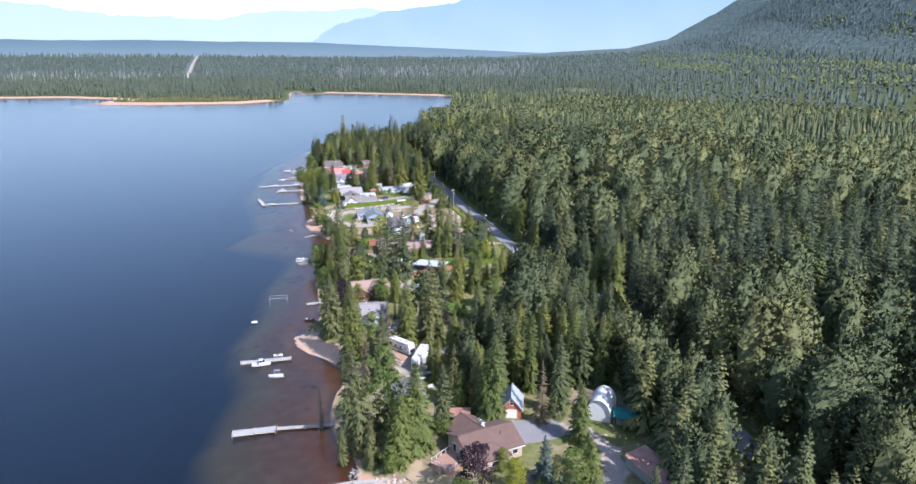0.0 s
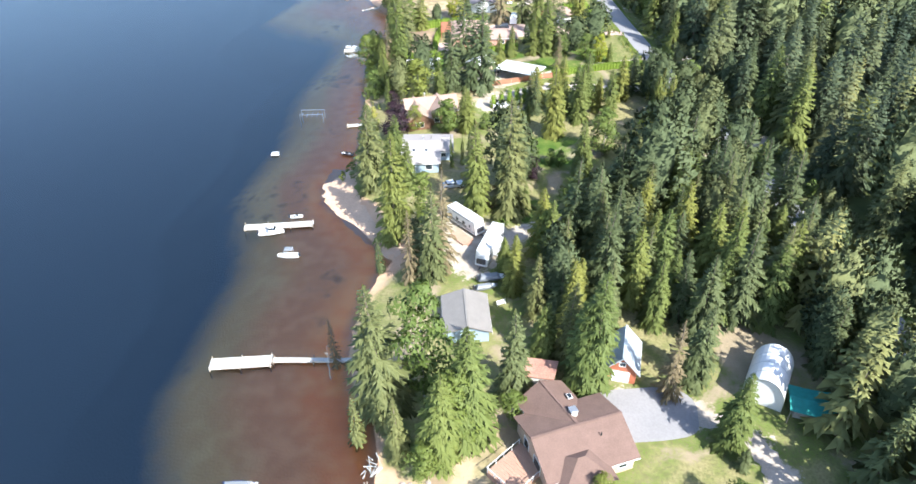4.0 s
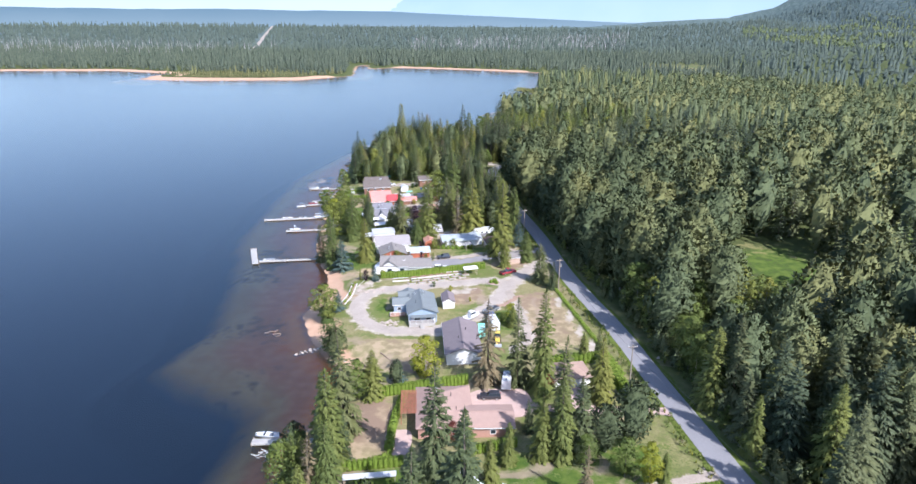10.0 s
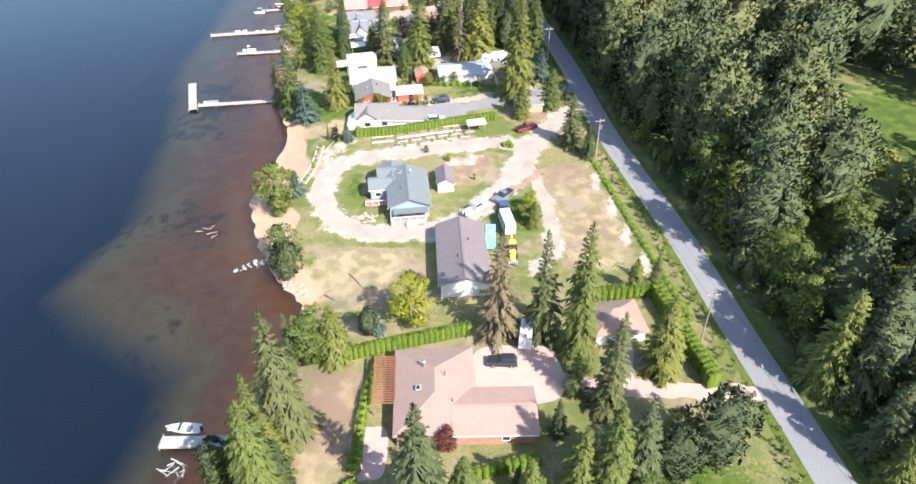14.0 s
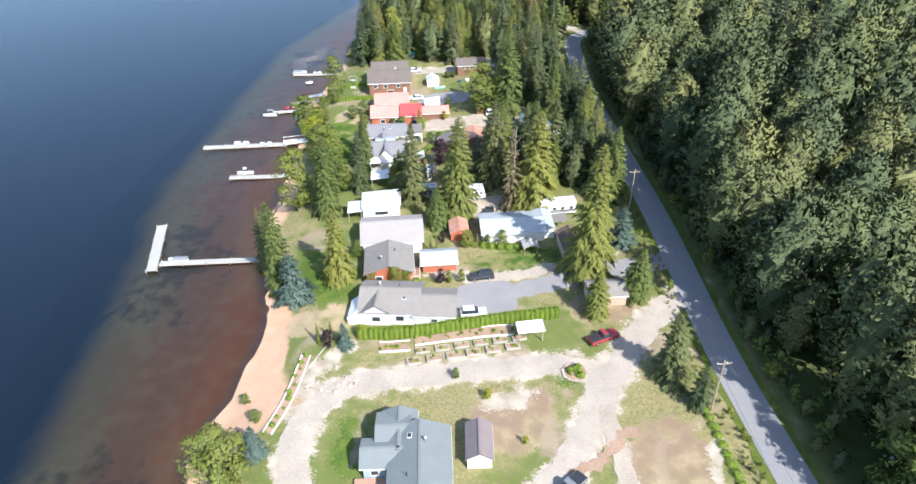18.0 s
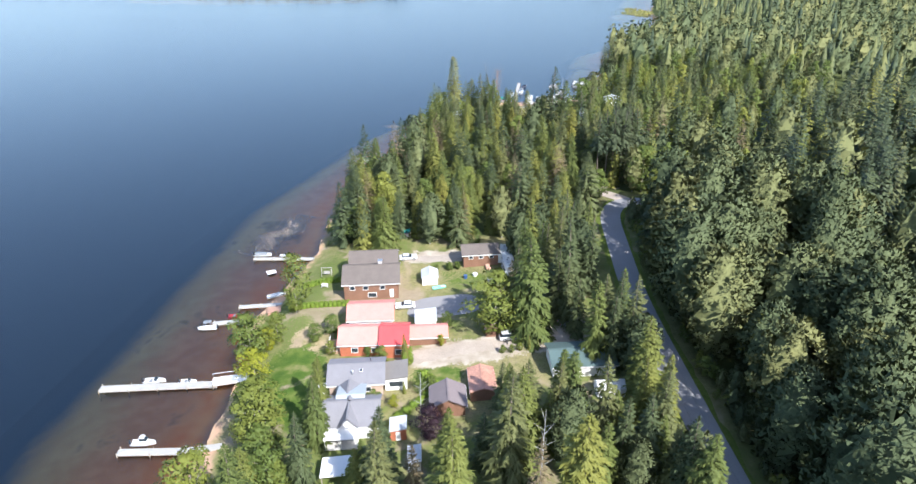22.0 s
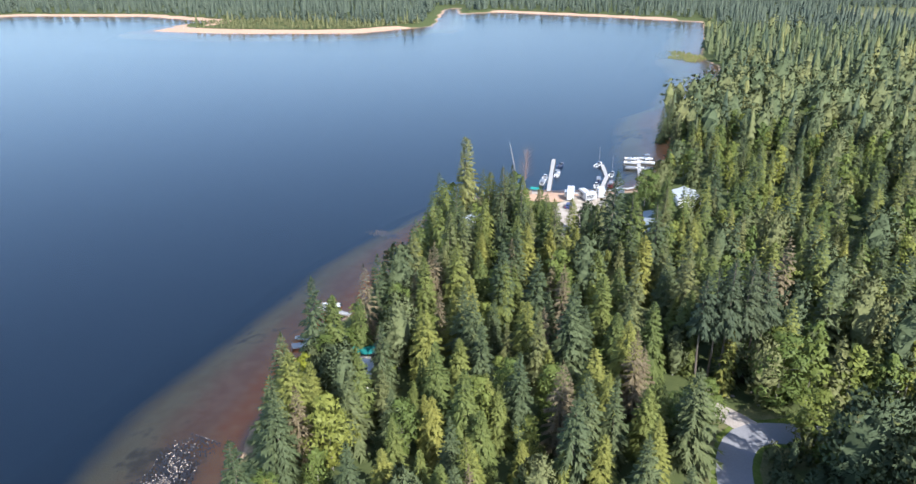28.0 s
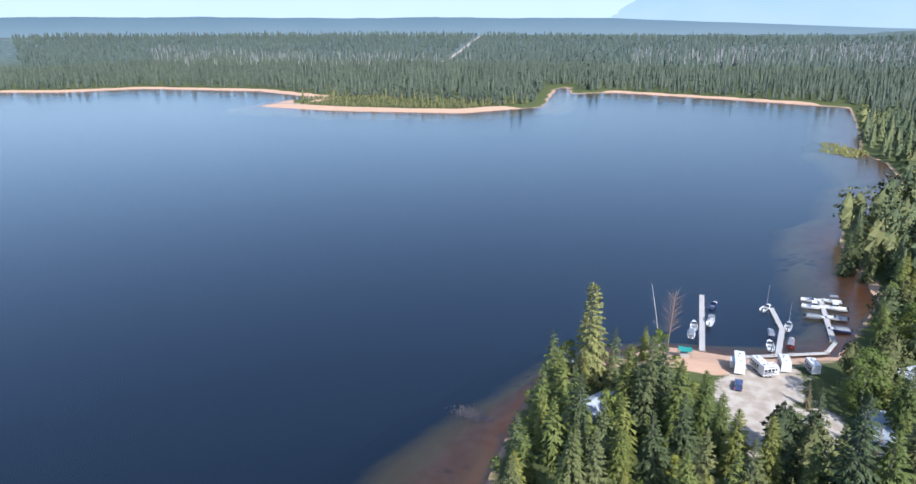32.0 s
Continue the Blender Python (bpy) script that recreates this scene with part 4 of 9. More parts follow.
def wood(name, label, category, trees, detail, trunks=True, leaf=None):
    """Many trees joined into one mesh a kind: rows of kind, x, y, height, width."""
    rs = np.random.RandomState(len(trees))
    made = []
    for kind in sorted({t[0] for t in trees}):
        k = KINDS[kind]
        shapes = {-1: k.dots, 0: k.fars, 0.5: k.thin, 1: k.mids, 2: k.crowns}[detail]
        rows = np.array([t[1:] for t in trees if t[0] == kind], float)
        z = height(rows[:, 0], rows[:, 1])
        V, F, T, NV, n = [], [], [], [], 0
        TV, TF, m = [], [], 0
        for i, (x, y, h, w) in enumerate(rows):
            v, f, nv = shapes[rs.randint(len(shapes))]
            a = rs.rand() * 6.283
            c, s = math.cos(a), math.sin(a)
            sx = h * w
            V.append(np.stack([x + sx * (v[:, 0] * c - v[:, 1] * s), y + sx * (v[:, 0] * s + v[:, 1] * c), z[i] + h * v[:, 2]], -1))
            F.append(f + n)
            NV.append(np.stack([nv[:, 0] * c - nv[:, 1] * s, nv[:, 0] * s + nv[:, 1] * c, nv[:, 2]], -1))
            n += len(v)
            T.append(np.full(len(v), rs.rand(), np.float32))
            if trunks:
                q = np.array([(math.cos(b) * r, math.sin(b) * r, zz) for zz, r in ((-0.3, 0.016), (0.55 * h, 0.006)) for b in (0, 1.57, 3.14, 4.71)])
                TV.append(q * [h, h, 1] + [x, y, z[i]])
                TF.append(np.array([(j, (j + 1) % 4, (j + 1) % 4 + 4, j + 4) for j in range(4)]) + m)
                m += 8
        me = mesh_from(name, np.concatenate(V), np.concatenate(F), leaf or k.crown_mat)
        soft_normals(me, np.concatenate(NV))
        me.attributes.new("joined", "FLOAT", "POINT").data.foreach_set("value", np.ones(n, np.float32))
        me.attributes.new("tint", "FLOAT", "POINT").data.foreach_set("value", np.concatenate(T))
        ob = tagged(new(name, me), label + ", " + WORDS[kind][2] + " crowns", category, kind="stuff")
        if trunks:
            tr = new("trunks", mesh_from("trunks", np.concatenate(TV), np.concatenate(TF), k.bark))
            tr.parent = ob
            tagged(tr, kind="stuff")
        made.append(ob)
    return made


def scatter(x0, x1, y0, y1, gap, seed):
    rs = np.random.RandomState(seed)
    xs, ys = np.meshgrid(np.arange(x0, x1, gap), np.arange(y0, y1, gap))
    return xs.ravel() + rs.uniform(-0.5, 0.5, xs.size) * gap, ys.ravel() + rs.uniform(-0.5, 0.5, xs.size) * gap


def to_path(x, y):
    return to_line(x, y, [(0, 0), (-9, 140), (-22, 262), (-45, 394), (-77, 490)])


# clearings without trees: x, y, half-widths
OPEN = [(225, 1390, 75, 95), (214, 1105, 40, 45), (73, 386, 18, 30), (74, 360, 12, 14), (-72, 635, 8, 30), (-60, 662, 34, 16), (-40, 655, 10, 14), (-84, 652, 9, 10), (-104.5, 641, 6.5, 10), (-54, 627, 7, 13), (-116, 555, 8, 15), (-101, 619, 4, 5), (-105, 529.5, 5.5, 7)]


def forest(seed, gap, x0, x1, y0, y1, near, far, detail, mixture, name, label, rule, back=2.5, leaf=None):
    x, y = scatter(x0, x1, y0, y1, gap, seed)
    rs = np.random.RandomState(seed + 1)
    d = to_path(x, y)
    ok = (d >= near) & (d < far) & rule(x, y)
    x, y = x[ok], y[ok]
    s = shore_distance(x, y)
    ok = (s > back) & (to_line(x, y, POWER_CUT) > 16) & (to_line(x, y, ROAD) > np.where((y > 325) & (y < 388), 9.0, 6.4)) & (to_line(x, y, ROAD_OLD) > 6.0)
    for ox, oy, oa, ob in OPEN:
        ok &= ((x - ox) / oa) ** 2 + ((y - oy) / ob) ** 2 > 1
    x, y = x[ok], y[ok]
    mixv = np.sin(x * 0.021 + 1.0 + seed) + np.sin(y * 0.017 + 0.6 * np.sin(x * 0.03)) + rs.normal(0, 0.7, len(x))
    rows = []
    for a, b, m in zip(x, y, mixv):
        kind, h0, h1, w = mixture(a, b, m, rs)
        young = 0.42 if ((a - 57) / 16) ** 2 + ((b - 354) / 26) ** 2 < 1 else 1.0  # young growth by the clearing
        rows.append((kind, a, b, young * rs.uniform(h0, h1), w * rs.uniform(0.85, 1.2)))
    return wood(name, label, "forest", rows, detail, detail > 0, leaf)


def east(x, y):
    """East of the road."""
    rx = np.interp(y, [p[1] for p in ROAD], [p[0] for p in ROAD])
    return (x > rx + 3) & ((y < 556) | (x > 0.6 * (y - 556) - 5))


def east_mix(x, y, m, rs):
    if ((x - 57) / 16) ** 2 + ((y - 354) / 26) ** 2 < 1 and rs.rand() < 0.6:
        return "birch", 14, 24, 1.0
    if 300 < y < 346 and x < 46 and rs.rand() < 0.6:
        return "birch", 9, 15, 0.95
    south = min(1.0, max(0.0, (315 - y) / 60)) * (0.15 + 0.85 * min(1.0, max(0.0, (y - 180) / 40)))
    dusky = max(south, min(1.0, max(0.0, (y - 455) / 40)) * (x < 45))
    if m > -0.45 + 1.15 * dusky:
        u = rs.rand()
        return ("cottonwood", 17, 28, 1.1) if u < 0.70 else ("cottonwood", 9, 15, 1.25) if u < 0.90 else ("birch", 8, 13, 0.9)
    u = rs.rand()
    return ("dark", 16, 27, 1.05) if u < 0.72 else ("spruce", 15, 25, 1.05) if u < 0.88 else ("cedar", 13, 23, 1.05)


def point_rule(x, y):
    """The wooded point north of the lots."""
    rx = np.interp(y, [p[1] for p in ROAD], [p[0] for p in ROAD])
    return (y > 497) & ~east(x, y) & ~((y < 503) & (x > -60)) & (x < 60)


def point_mix(x, y, m, rs):
    if m > 0.95:
        return ("birch", 9, 15, 0.85) if rs.rand() < 0.5 else ("cottonwood", 12, 19, 1.0)
    if y > 588 and -92 < x < -54:
        return ("cedar", 5, 9, 1.3) if rs.rand() < 0.6 else ("birch", 4, 7, 1.1)
    if y > 590:
        return ("spruce", 9, 17, 1.2) if rs.rand() < 0.4 else ("cedar", 8, 16, 1.15) if rs.rand() < 0.7 else ("birch", 7, 11, 0.9)
    u = rs.rand()
    return ("spruce", 11, 22, 1.15) if u < 0.28 else ("cedar", 8, 19, 1.2) if u < 0.82 else ("birch", 6, 12, 1.0) if u < 0.90 else ("brown", 11, 19, 1.1)


def south_rule(x, y):
    """The wood round the southern lots, west of the road."""
    return ~east(x, y) & (y < 170) & (x > 42)


def far_mix(x, y, m, rs):
    if m > -0.35 and x > -60:
        return ("cottonwood", 12, 20, 1.2)
    if m > 0.9:
        return ("cottonwood", 9, 14, 1.3)
    return ("dark" if rs.rand() < 0.6 else "spruce", 12, 22, 1.2)


forest(101, 7.3, -40, 190, 60, 640, 0, 86, 2, east_mix, "forest_edge", "mixed forest beside the road", east)
forest(111, 7.3, -40, 190, 60, 640, 86, 122, 1, east_mix, "forest_middle", "mixed forest behind the road", east)
forest(102, 8.2, -40, 420, 60, 900, 122, 240, 0.5, east_mix, "forest", "mixed forest on the valley floor", east)
forest(103, 10.2, -200, 900, 100, 1300, 240, 640, 0, far_mix, "far_forest", "distant mixed forest", lambda x, y: east(x, y) | (y > 700))
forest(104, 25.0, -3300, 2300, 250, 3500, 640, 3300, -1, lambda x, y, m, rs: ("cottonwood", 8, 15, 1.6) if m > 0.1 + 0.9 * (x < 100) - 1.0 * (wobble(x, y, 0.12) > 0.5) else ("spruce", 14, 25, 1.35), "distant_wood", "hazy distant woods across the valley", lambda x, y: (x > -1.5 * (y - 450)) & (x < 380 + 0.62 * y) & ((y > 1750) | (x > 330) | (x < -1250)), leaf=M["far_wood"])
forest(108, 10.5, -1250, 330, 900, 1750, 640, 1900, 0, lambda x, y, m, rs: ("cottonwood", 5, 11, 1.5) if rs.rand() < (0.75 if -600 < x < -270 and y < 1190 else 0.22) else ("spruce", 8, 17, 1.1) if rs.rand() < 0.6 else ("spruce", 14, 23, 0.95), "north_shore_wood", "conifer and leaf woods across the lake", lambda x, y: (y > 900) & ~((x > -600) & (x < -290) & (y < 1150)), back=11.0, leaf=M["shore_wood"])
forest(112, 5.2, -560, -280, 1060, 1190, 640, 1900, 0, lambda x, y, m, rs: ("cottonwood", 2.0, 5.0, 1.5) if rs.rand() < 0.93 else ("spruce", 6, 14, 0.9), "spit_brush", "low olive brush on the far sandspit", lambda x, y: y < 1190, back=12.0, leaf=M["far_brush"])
DEAD = [[(-1750, 2030), (-1150, 1980), (-700, 2060), (-690, 1720), (-850, 1560), (-1200, 1500)], [(-440, 2400), (-60, 2700), (330, 3000), (210, 2050), (-310, 1850)]]
rs_reed = np.random.RandomState(5)
wood("reed_bed", "yellow-green reeds standing in the lake", "reeds", [("cottonwood", -33 + 13 * u - 0.45 * 30 * v, 1016 + 32 * v + 4 * u, rs_reed.uniform(1.6, 2.4), rs_reed.uniform(2.0, 3.0)) for u, v in rs_reed.uniform(-1, 1, (260, 2)) if u * u + v * v < 1], 0, False, M["reed"])
forest(113, 24.0, -1750, 340, 1480, 3050, 640, 3300, -1, lambda x, y, m, rs: ("spruce", 13, 25, 0.26), "dead_wood_stand", "band of bleached standing dead trees", lambda x, y: (inside(x, y, DEAD[0]) | inside(x, y, DEAD[1])) & (wobble(x, y, 0.25) > -0.6), leaf=M["dead_stand"])
forest(105, 5.9, -130, 60, 490, 585, 0, 400, 2, point_mix, "point_wood", "conifer wood on the point", lambda x, y: point_rule(x, y) & (x < -35), back=5.0)
forest(107, 6.0, -130, 80, 490, 760, 0, 400, 1, point_mix, "point_wood_behind", "conifer wood behind the point", lambda x, y: point_rule(x, y) & ((y > 585) | (x > -35)), back=4.0)
forest(106, 5.6, 30, 80, 60, 175, 0, 400, 1, lambda x, y, m, rs: ("spruce", 16, 24, 1.0) if rs.rand() < 0.6 else ("cottonwood", 14, 20, 0.9), "roadside_wood", "mixed wood beside the southern lots", south_rule)
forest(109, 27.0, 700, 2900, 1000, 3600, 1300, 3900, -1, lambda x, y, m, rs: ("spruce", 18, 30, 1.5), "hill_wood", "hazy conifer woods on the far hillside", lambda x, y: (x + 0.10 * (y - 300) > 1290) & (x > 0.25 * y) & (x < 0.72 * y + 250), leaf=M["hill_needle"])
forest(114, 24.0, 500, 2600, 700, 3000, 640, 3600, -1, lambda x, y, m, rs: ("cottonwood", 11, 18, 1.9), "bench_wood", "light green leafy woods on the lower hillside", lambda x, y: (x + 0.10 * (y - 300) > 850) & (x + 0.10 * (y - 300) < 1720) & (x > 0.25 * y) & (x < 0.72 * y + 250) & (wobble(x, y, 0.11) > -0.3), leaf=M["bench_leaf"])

# ---- buildings ----
def part(name, bm, material, parent=None, label="", at=None):
    """Links a bmesh as one mesh object under a thing or a part."""
    me = bpy.data.meshes.new(name)
    bm.to_mesh(me)
    bm.free()
    if material:
        me.materials.append(material)
    ob = new(name, me)
    if parent:
        ob.parent = parent
    if at is not None:
        ob.matrix_basis = at
    if label:
        tagged(ob, label)
    return ob


def box(x0, x1, y0, y1, z0, z1, bevel=0.0, bm=None):
    bm = bm or bmesh.new()
    v = [bm.verts.new((x, y, z)) for z in (z0, z1) for x, y in ((x0, y0), (x1, y0), (x1, y1), (x0, y1))]
    fs = [bm.faces.new([v[i] for i in q]) for q in ((3, 2, 1, 0), (4, 5, 6, 7), (0, 1, 5, 4), (1, 2, 6, 5), (2, 3, 7, 6), (3, 0, 4, 7))]
    if bevel:
        bmesh.ops.bevel(bm, geom=list({e for f in fs for e in f.edges}), offset=bevel, segments=1, affect="EDGES")
    return bm


def slab(corners, thick, bm=None):
    """A sloping sheet with thickness: its upper corners, going round."""
    bm = bm or bmesh.new()
    a = [Vector(c) for c in corners]
    n = (a[1] - a[0]).cross(a[2] - a[0]).normalized()
    if n.z < 0:
        n = -n
    up = [bm.verts.new(c) for c in a]
    dn = [bm.verts.new(c - n * thick) for c in a]
    bm.faces.new(up), bm.faces.new(dn[::-1])
    for i in range(len(a)):
        j = (i + 1) % len(a)
        bm.faces.new((up[i], dn[i], dn[j], up[j]))
    bmesh.ops.recalc_face_normals(bm, faces=bm.faces)
    return bm


def window(parent, side, at, z, w, h, W, L, frame_mat, kind="window"):
    """A window or door on one wall: S, N (local y) or E, W (local x); at: place along the wall."""
    m = {"S": pose(at, -L / 2, z), "N": pose(at, L / 2, z, 0, 0, 180), "E": pose(W / 2, at, z, 0, 0, 90), "W": pose(-W / 2, at, z, 0, 0, -90)}[side]
    bm = bmesh.new()
    t = 0.10
    for x0, x1, z0, z1 in ((-w / 2, w / 2, 0, t), (-w / 2, w / 2, h - t, h), (-w / 2, -w / 2 + t, t, h - t), (w / 2 - t, w / 2, t, h - t)):
        box(x0, x1, -0.09, 0.02, z0, z1, bm=bm)
    ob = part(kind + "_frame" if kind == "window" else kind, bm, frame_mat, parent, at=m)
    part("pane" if kind == "window" else "door_leaf", box(-w / 2 + t, w / 2 - t, -0.035, 0.02, t, h - t), M["glass"] if kind == "window" else frame_mat, ob)
    return ob


def building(name, label, category, x, y, w, l, rot, eave, rise, roof, wall, form="gable", over=0.5, openings=(), trim="white_paint", z=None, along="y", chimney=None, posts=False, under=None):
    """A building over a w by l plan, turned by rot. Ridge along local y (or x). form: gable, hip, shed, flat."""
    base = Matrix()
    if under:
        top, base = under, pose(x, y, 0, 0, 0, rot)
    else:
        top = new(name)
        zz = z if z is not None else min(hz(x + a, y + b) for a in (-w / 3, w / 3) for b in (-l / 3, l / 3))
        top.matrix_world = pose(x, y, zz, 0, 0, rot)
        tagged(top, label, category)
    W, L = w, l
    if along == "x":
        W, L = l, w
    spin = base @ (pose(0, 0, 0, 0, 0, 90) if along == "x" else Matrix())
    if not posts:
        bm = bmesh.new()
        a, b = W / 2, L / 2
        lo = [bm.verts.new(c) for c in ((-a, -b, -0.6), (a, -b, -0.6), (a, b, -0.6), (-a, b, -0.6))]
        hi = [bm.verts.new(c) for c in ((-a, -b, eave), (a, -b, eave), (a, b, eave), (-a, b, eave))]
        for i in range(4):
            j = (i + 1) % 4
            bm.faces.new((lo[i], lo[j], hi[j], hi[i]))
        if form == "gable":
            r = [bm.verts.new((0, -b, eave + rise)), bm.verts.new((0, b, eave + rise))]
            bm.faces.new((hi[0], hi[1], r[0])), bm.faces.new((hi[2], hi[3], r[1]))
        elif form == "shed":
            r = [bm.verts.new((a, -b, eave + rise)), bm.verts.new((a, b, eave + rise))]
            bm.faces.new((hi[0], hi[1], r[0])), bm.faces.new((hi[2], hi[3], r[1])), bm.faces.new((hi[1], hi[2], r[1], r[0]))
        part("wall", bm, M[wall], top, at=spin.copy())
    else:
        for px, py in [(sx * (W / 2 - 0.15), b) for sx in (-1, 1) for b in np.linspace(-L / 2 + 0.15, L / 2 - 0.15, max(2, int(L / 3.4) + 1))]:
            part("post", box(px - 0.07, px + 0.07, py - 0.07, py + 0.07, -0.3, eave), M["pole_wood"], top, at=spin.copy())
    o, a, b = over, W / 2, L / 2
    drop = rise * o / (W / 2 if form != "shed" else W)
    th = 0.18
    if form == "gable":
        for sx in (-1, 1):
            rs = part("roof_slope", slab([(0, -b - o, eave + rise + th), (sx * (a + o), -b - o, eave - drop + th), (sx * (a + o), b + o, eave - drop + th), (0, b + o, eave + rise + th)], th), M[roof], top, at=spin.copy())
            part("fascia", box(sx * (a + o) - 0.03, sx * (a + o) + 0.03, -b - o, b + o, eave - drop - 0.16, eave - drop + 0.04), M[trim], rs)
        part("ridge_cap", slab([(-0.18, -b - o, eave + rise + th - 0.02), (0.18, -b - o, eave + rise + th - 0.02), (0.18, b + o, eave + rise + th - 0.02), (-0.18, b + o, eave + rise + th - 0.02)], -0.07), M[roof], top, at=spin.copy())
    elif form == "hip":
        k = min(a, b)
        A, B = a + o, b + o
        rz, ez = eave + rise + th, eave - drop + th
        ra, rb = (0, -(B - A) if B > A else 0, rz), (0, (B - A) if B > A else 0, rz)
        if A > B:
            ra, rb = (-(A - B), 0, rz), (A - B, 0, rz)
        c = [(-A, -B, ez), (A, -B, ez), (A, B, ez), (-A, B, ez)]
        sides = [[c[0], c[1], ra], [c[1], c[2], rb, ra], [c[2], c[3], rb], [c[3], c[0], ra, rb]] if B >= A else [[c[0], c[1], rb, ra], [c[1], c[2], rb], [c[2], c[3], ra, rb], [c[3], c[0], ra]]
        for q in sides:
            part("roof_slope", slab(q, th), M[roof], top, at=spin.copy())
    elif form == "shed":
        part("roof", slab([(-a - o, -b - o, eave - drop + th), (a + o, -b - o, eave + rise + drop + th), (a + o, b + o, eave + rise + drop + th), (-a - o, b + o, eave - drop + th)], th), M[roof], top, at=spin.copy())
    else:
        part("roof", box(-a - o, a + o, -b - o, b + o, eave, eave + th), M[roof], top, at=spin.copy())
    for side, at, oz, ow, oh, kind in openings:
        ob = window(top, side, at, oz, ow, oh, w, l, M[trim], kind)
        ob.matrix_basis = base @ ob.matrix_basis
    if chimney:
        cx, cy, ch = chimney
        ck = part("chimney", box(cx - 0.45, cx + 0.45, cy - 0.45, cy + 0.45, eave - 0.5, eave + rise + ch, 0.02), M["concrete"], top)
        part("chimney_cap", box(cx - 0.55, cx + 0.55, cy - 0.55, cy + 0.55, eave + rise + ch, eave + rise + ch + 0.12, 0.02), M["steel"], ck)
    return top


def wing(house, x, y, w, l, rot, eave, rise, roof, wall, **more):
    """A wing of a house, placed from the house's middle: walls and roof of its own."""
    return building("", "", "", x, y, w, l, rot, eave, rise, roof, wall, under=house, **more)


def roof_gear(house, rows):
    """Vent pipes, skylights and stove flues on a roof: kind, local place and size."""
    for kind, x, y, z, s in rows:
        if kind == "skylight":
            f = part("skylight", box(x - s, x + s, y - s * 1.3, y + s * 1.3, z, z + 0.12, 0.02), M["white_paint"], house)
            part("pane", box(x - s + 0.08, x + s - 0.08, y - s * 1.3 + 0.08, y + s * 1.3 - 0.08, z + 0.11, z + 0.14), M["glass"], f)
        else:
            bm = bmesh.new()
            bmesh.ops.create_cone(bm, cap_ends=True, segments=10, radius1=s, radius2=s, depth=1.0, matrix=Matrix.Translation((x, y, z)))
            f = part("flue" if kind == "flue" else "vent_pipe", bm, M["steel"] if kind == "flue" else M["rubber"], house)
            if kind == "flue":
                bm = bmesh.new()
                bmesh.ops.create_cone(bm, cap_ends=True, segments=10, radius1=s * 1.7, radius2=s * 0.3, depth=0.18, matrix=Matrix.Translation((x, y, z + 0.6)))
                part("flue_cap", bm, M["steel"], f)


D, Wn = "door", "window"
brown_house = building("brown_house", "brown-roofed house with a deck beside the beach", "house", 6.6, 130.2, 12.2, 10.4, 27, 2.9, 2.2, "brown_shingle", "siding_tan", along="x", openings=[("S", 4.4, 1, 1.4, 1.2, Wn), ("W", -1.5, 0.4, 2.2, 2.0, Wn), ("W", 2.0, 0.4, 1.6, 2.0, Wn), ("E", 1, 0.1, 1.0, 2.1, D)], chimney=(0.5, 2.2, 0.5))
wing(brown_house, -1.4, -4.3, 6.6, 5.6, 0, 2.8, 1.7, "brown_shingle", "siding_tan", form="hip", openings=[("S", 0, 0.9, 1.8, 1.2, Wn)])
wing(brown_house, -0.6, 4.6, 7.0, 7.6, 11, 2.9, 2.0, "brown_shingle", "siding_tan")
roof_gear(brown_house, [("vent", 2.6, -2.0, 4.6, 0.08), ("skylight", 1.6, 5.4, 4.3, 0.35)])
building("small_shed", "small shed with a rusty tin roof", "shed", 1.2, 142, 4.4, 3.2, -8, 2.1, 0.5, "rusty_metal", "siding_white", "shed", 0.3)
building("barn_garage", "small gambrel garage with a white door", "garage", 13.5, 146.2, 4.4, 6.2, -6, 2.9, 2.4, "pale_metal", "siding_cedar", openings=[("S", 0, 0.1, 2.6, 2.2, D), ("S", 0, 3.3, 1.0, 0.9, Wn)])
building("rusty_woodshed", "long open woodshed with a rusty tin roof", "shed", 39.6, 120.2, 4.6, 11.0, 24, 2.4, 0.8, "rusty_metal", "grey_wood", "shed", 0.4)
white_roof_house = building("white_roof_house", "house with a pale metal roof and skylights", "house", 16.2, 91.2, 9.8, 10.8, 12, 2.9, 2.6, "pale_metal", "siding_white")
wing(white_roof_house, 5.6, 1.4, 4.6, 6.4, 0, 2.7, 1.6, "pale_metal", "siding_white", over=0.4)
roof_gear(white_roof_house, [("skylight", -2.2, 1.6, 4.55, 0.4), ("skylight", -2.2, 3.6, 4.55, 0.4), ("flue", 4.6, -1.6, 5.0, 0.2)])
building("grey_cabin", "cabin with a grey metal roof under the trees", "cabin", -11.3, 152.3, 6.8, 8.2, 12, 2.5, 1.2, "grey_shingle", "siding_blue", openings=[("S", 0, 0.9, 1.6, 1.0, Wn)])
blue_house = building("blue_house", "blue house with a pale grey roof", "house", -28.9, 204.6, 7.8, 12.4, 9.5, 2.7, 1.7, "pale_shingle", "siding_blue", along="x", openings=[("S", -2, 0.8, 1.6, 1.3, Wn), ("S", 1.8, 0.8, 1.6, 1.3, Wn), ("E", -3, 0.1, 1.0, 2.0, D)])
wing(blue_house, 5.0, 2.6, 3.6, 7.0, 0, 2.6, 1.0, "pale_shingle", "siding_blue", along="x", openings=[("S", 0, 0.9, 1.2, 1.1, Wn)])
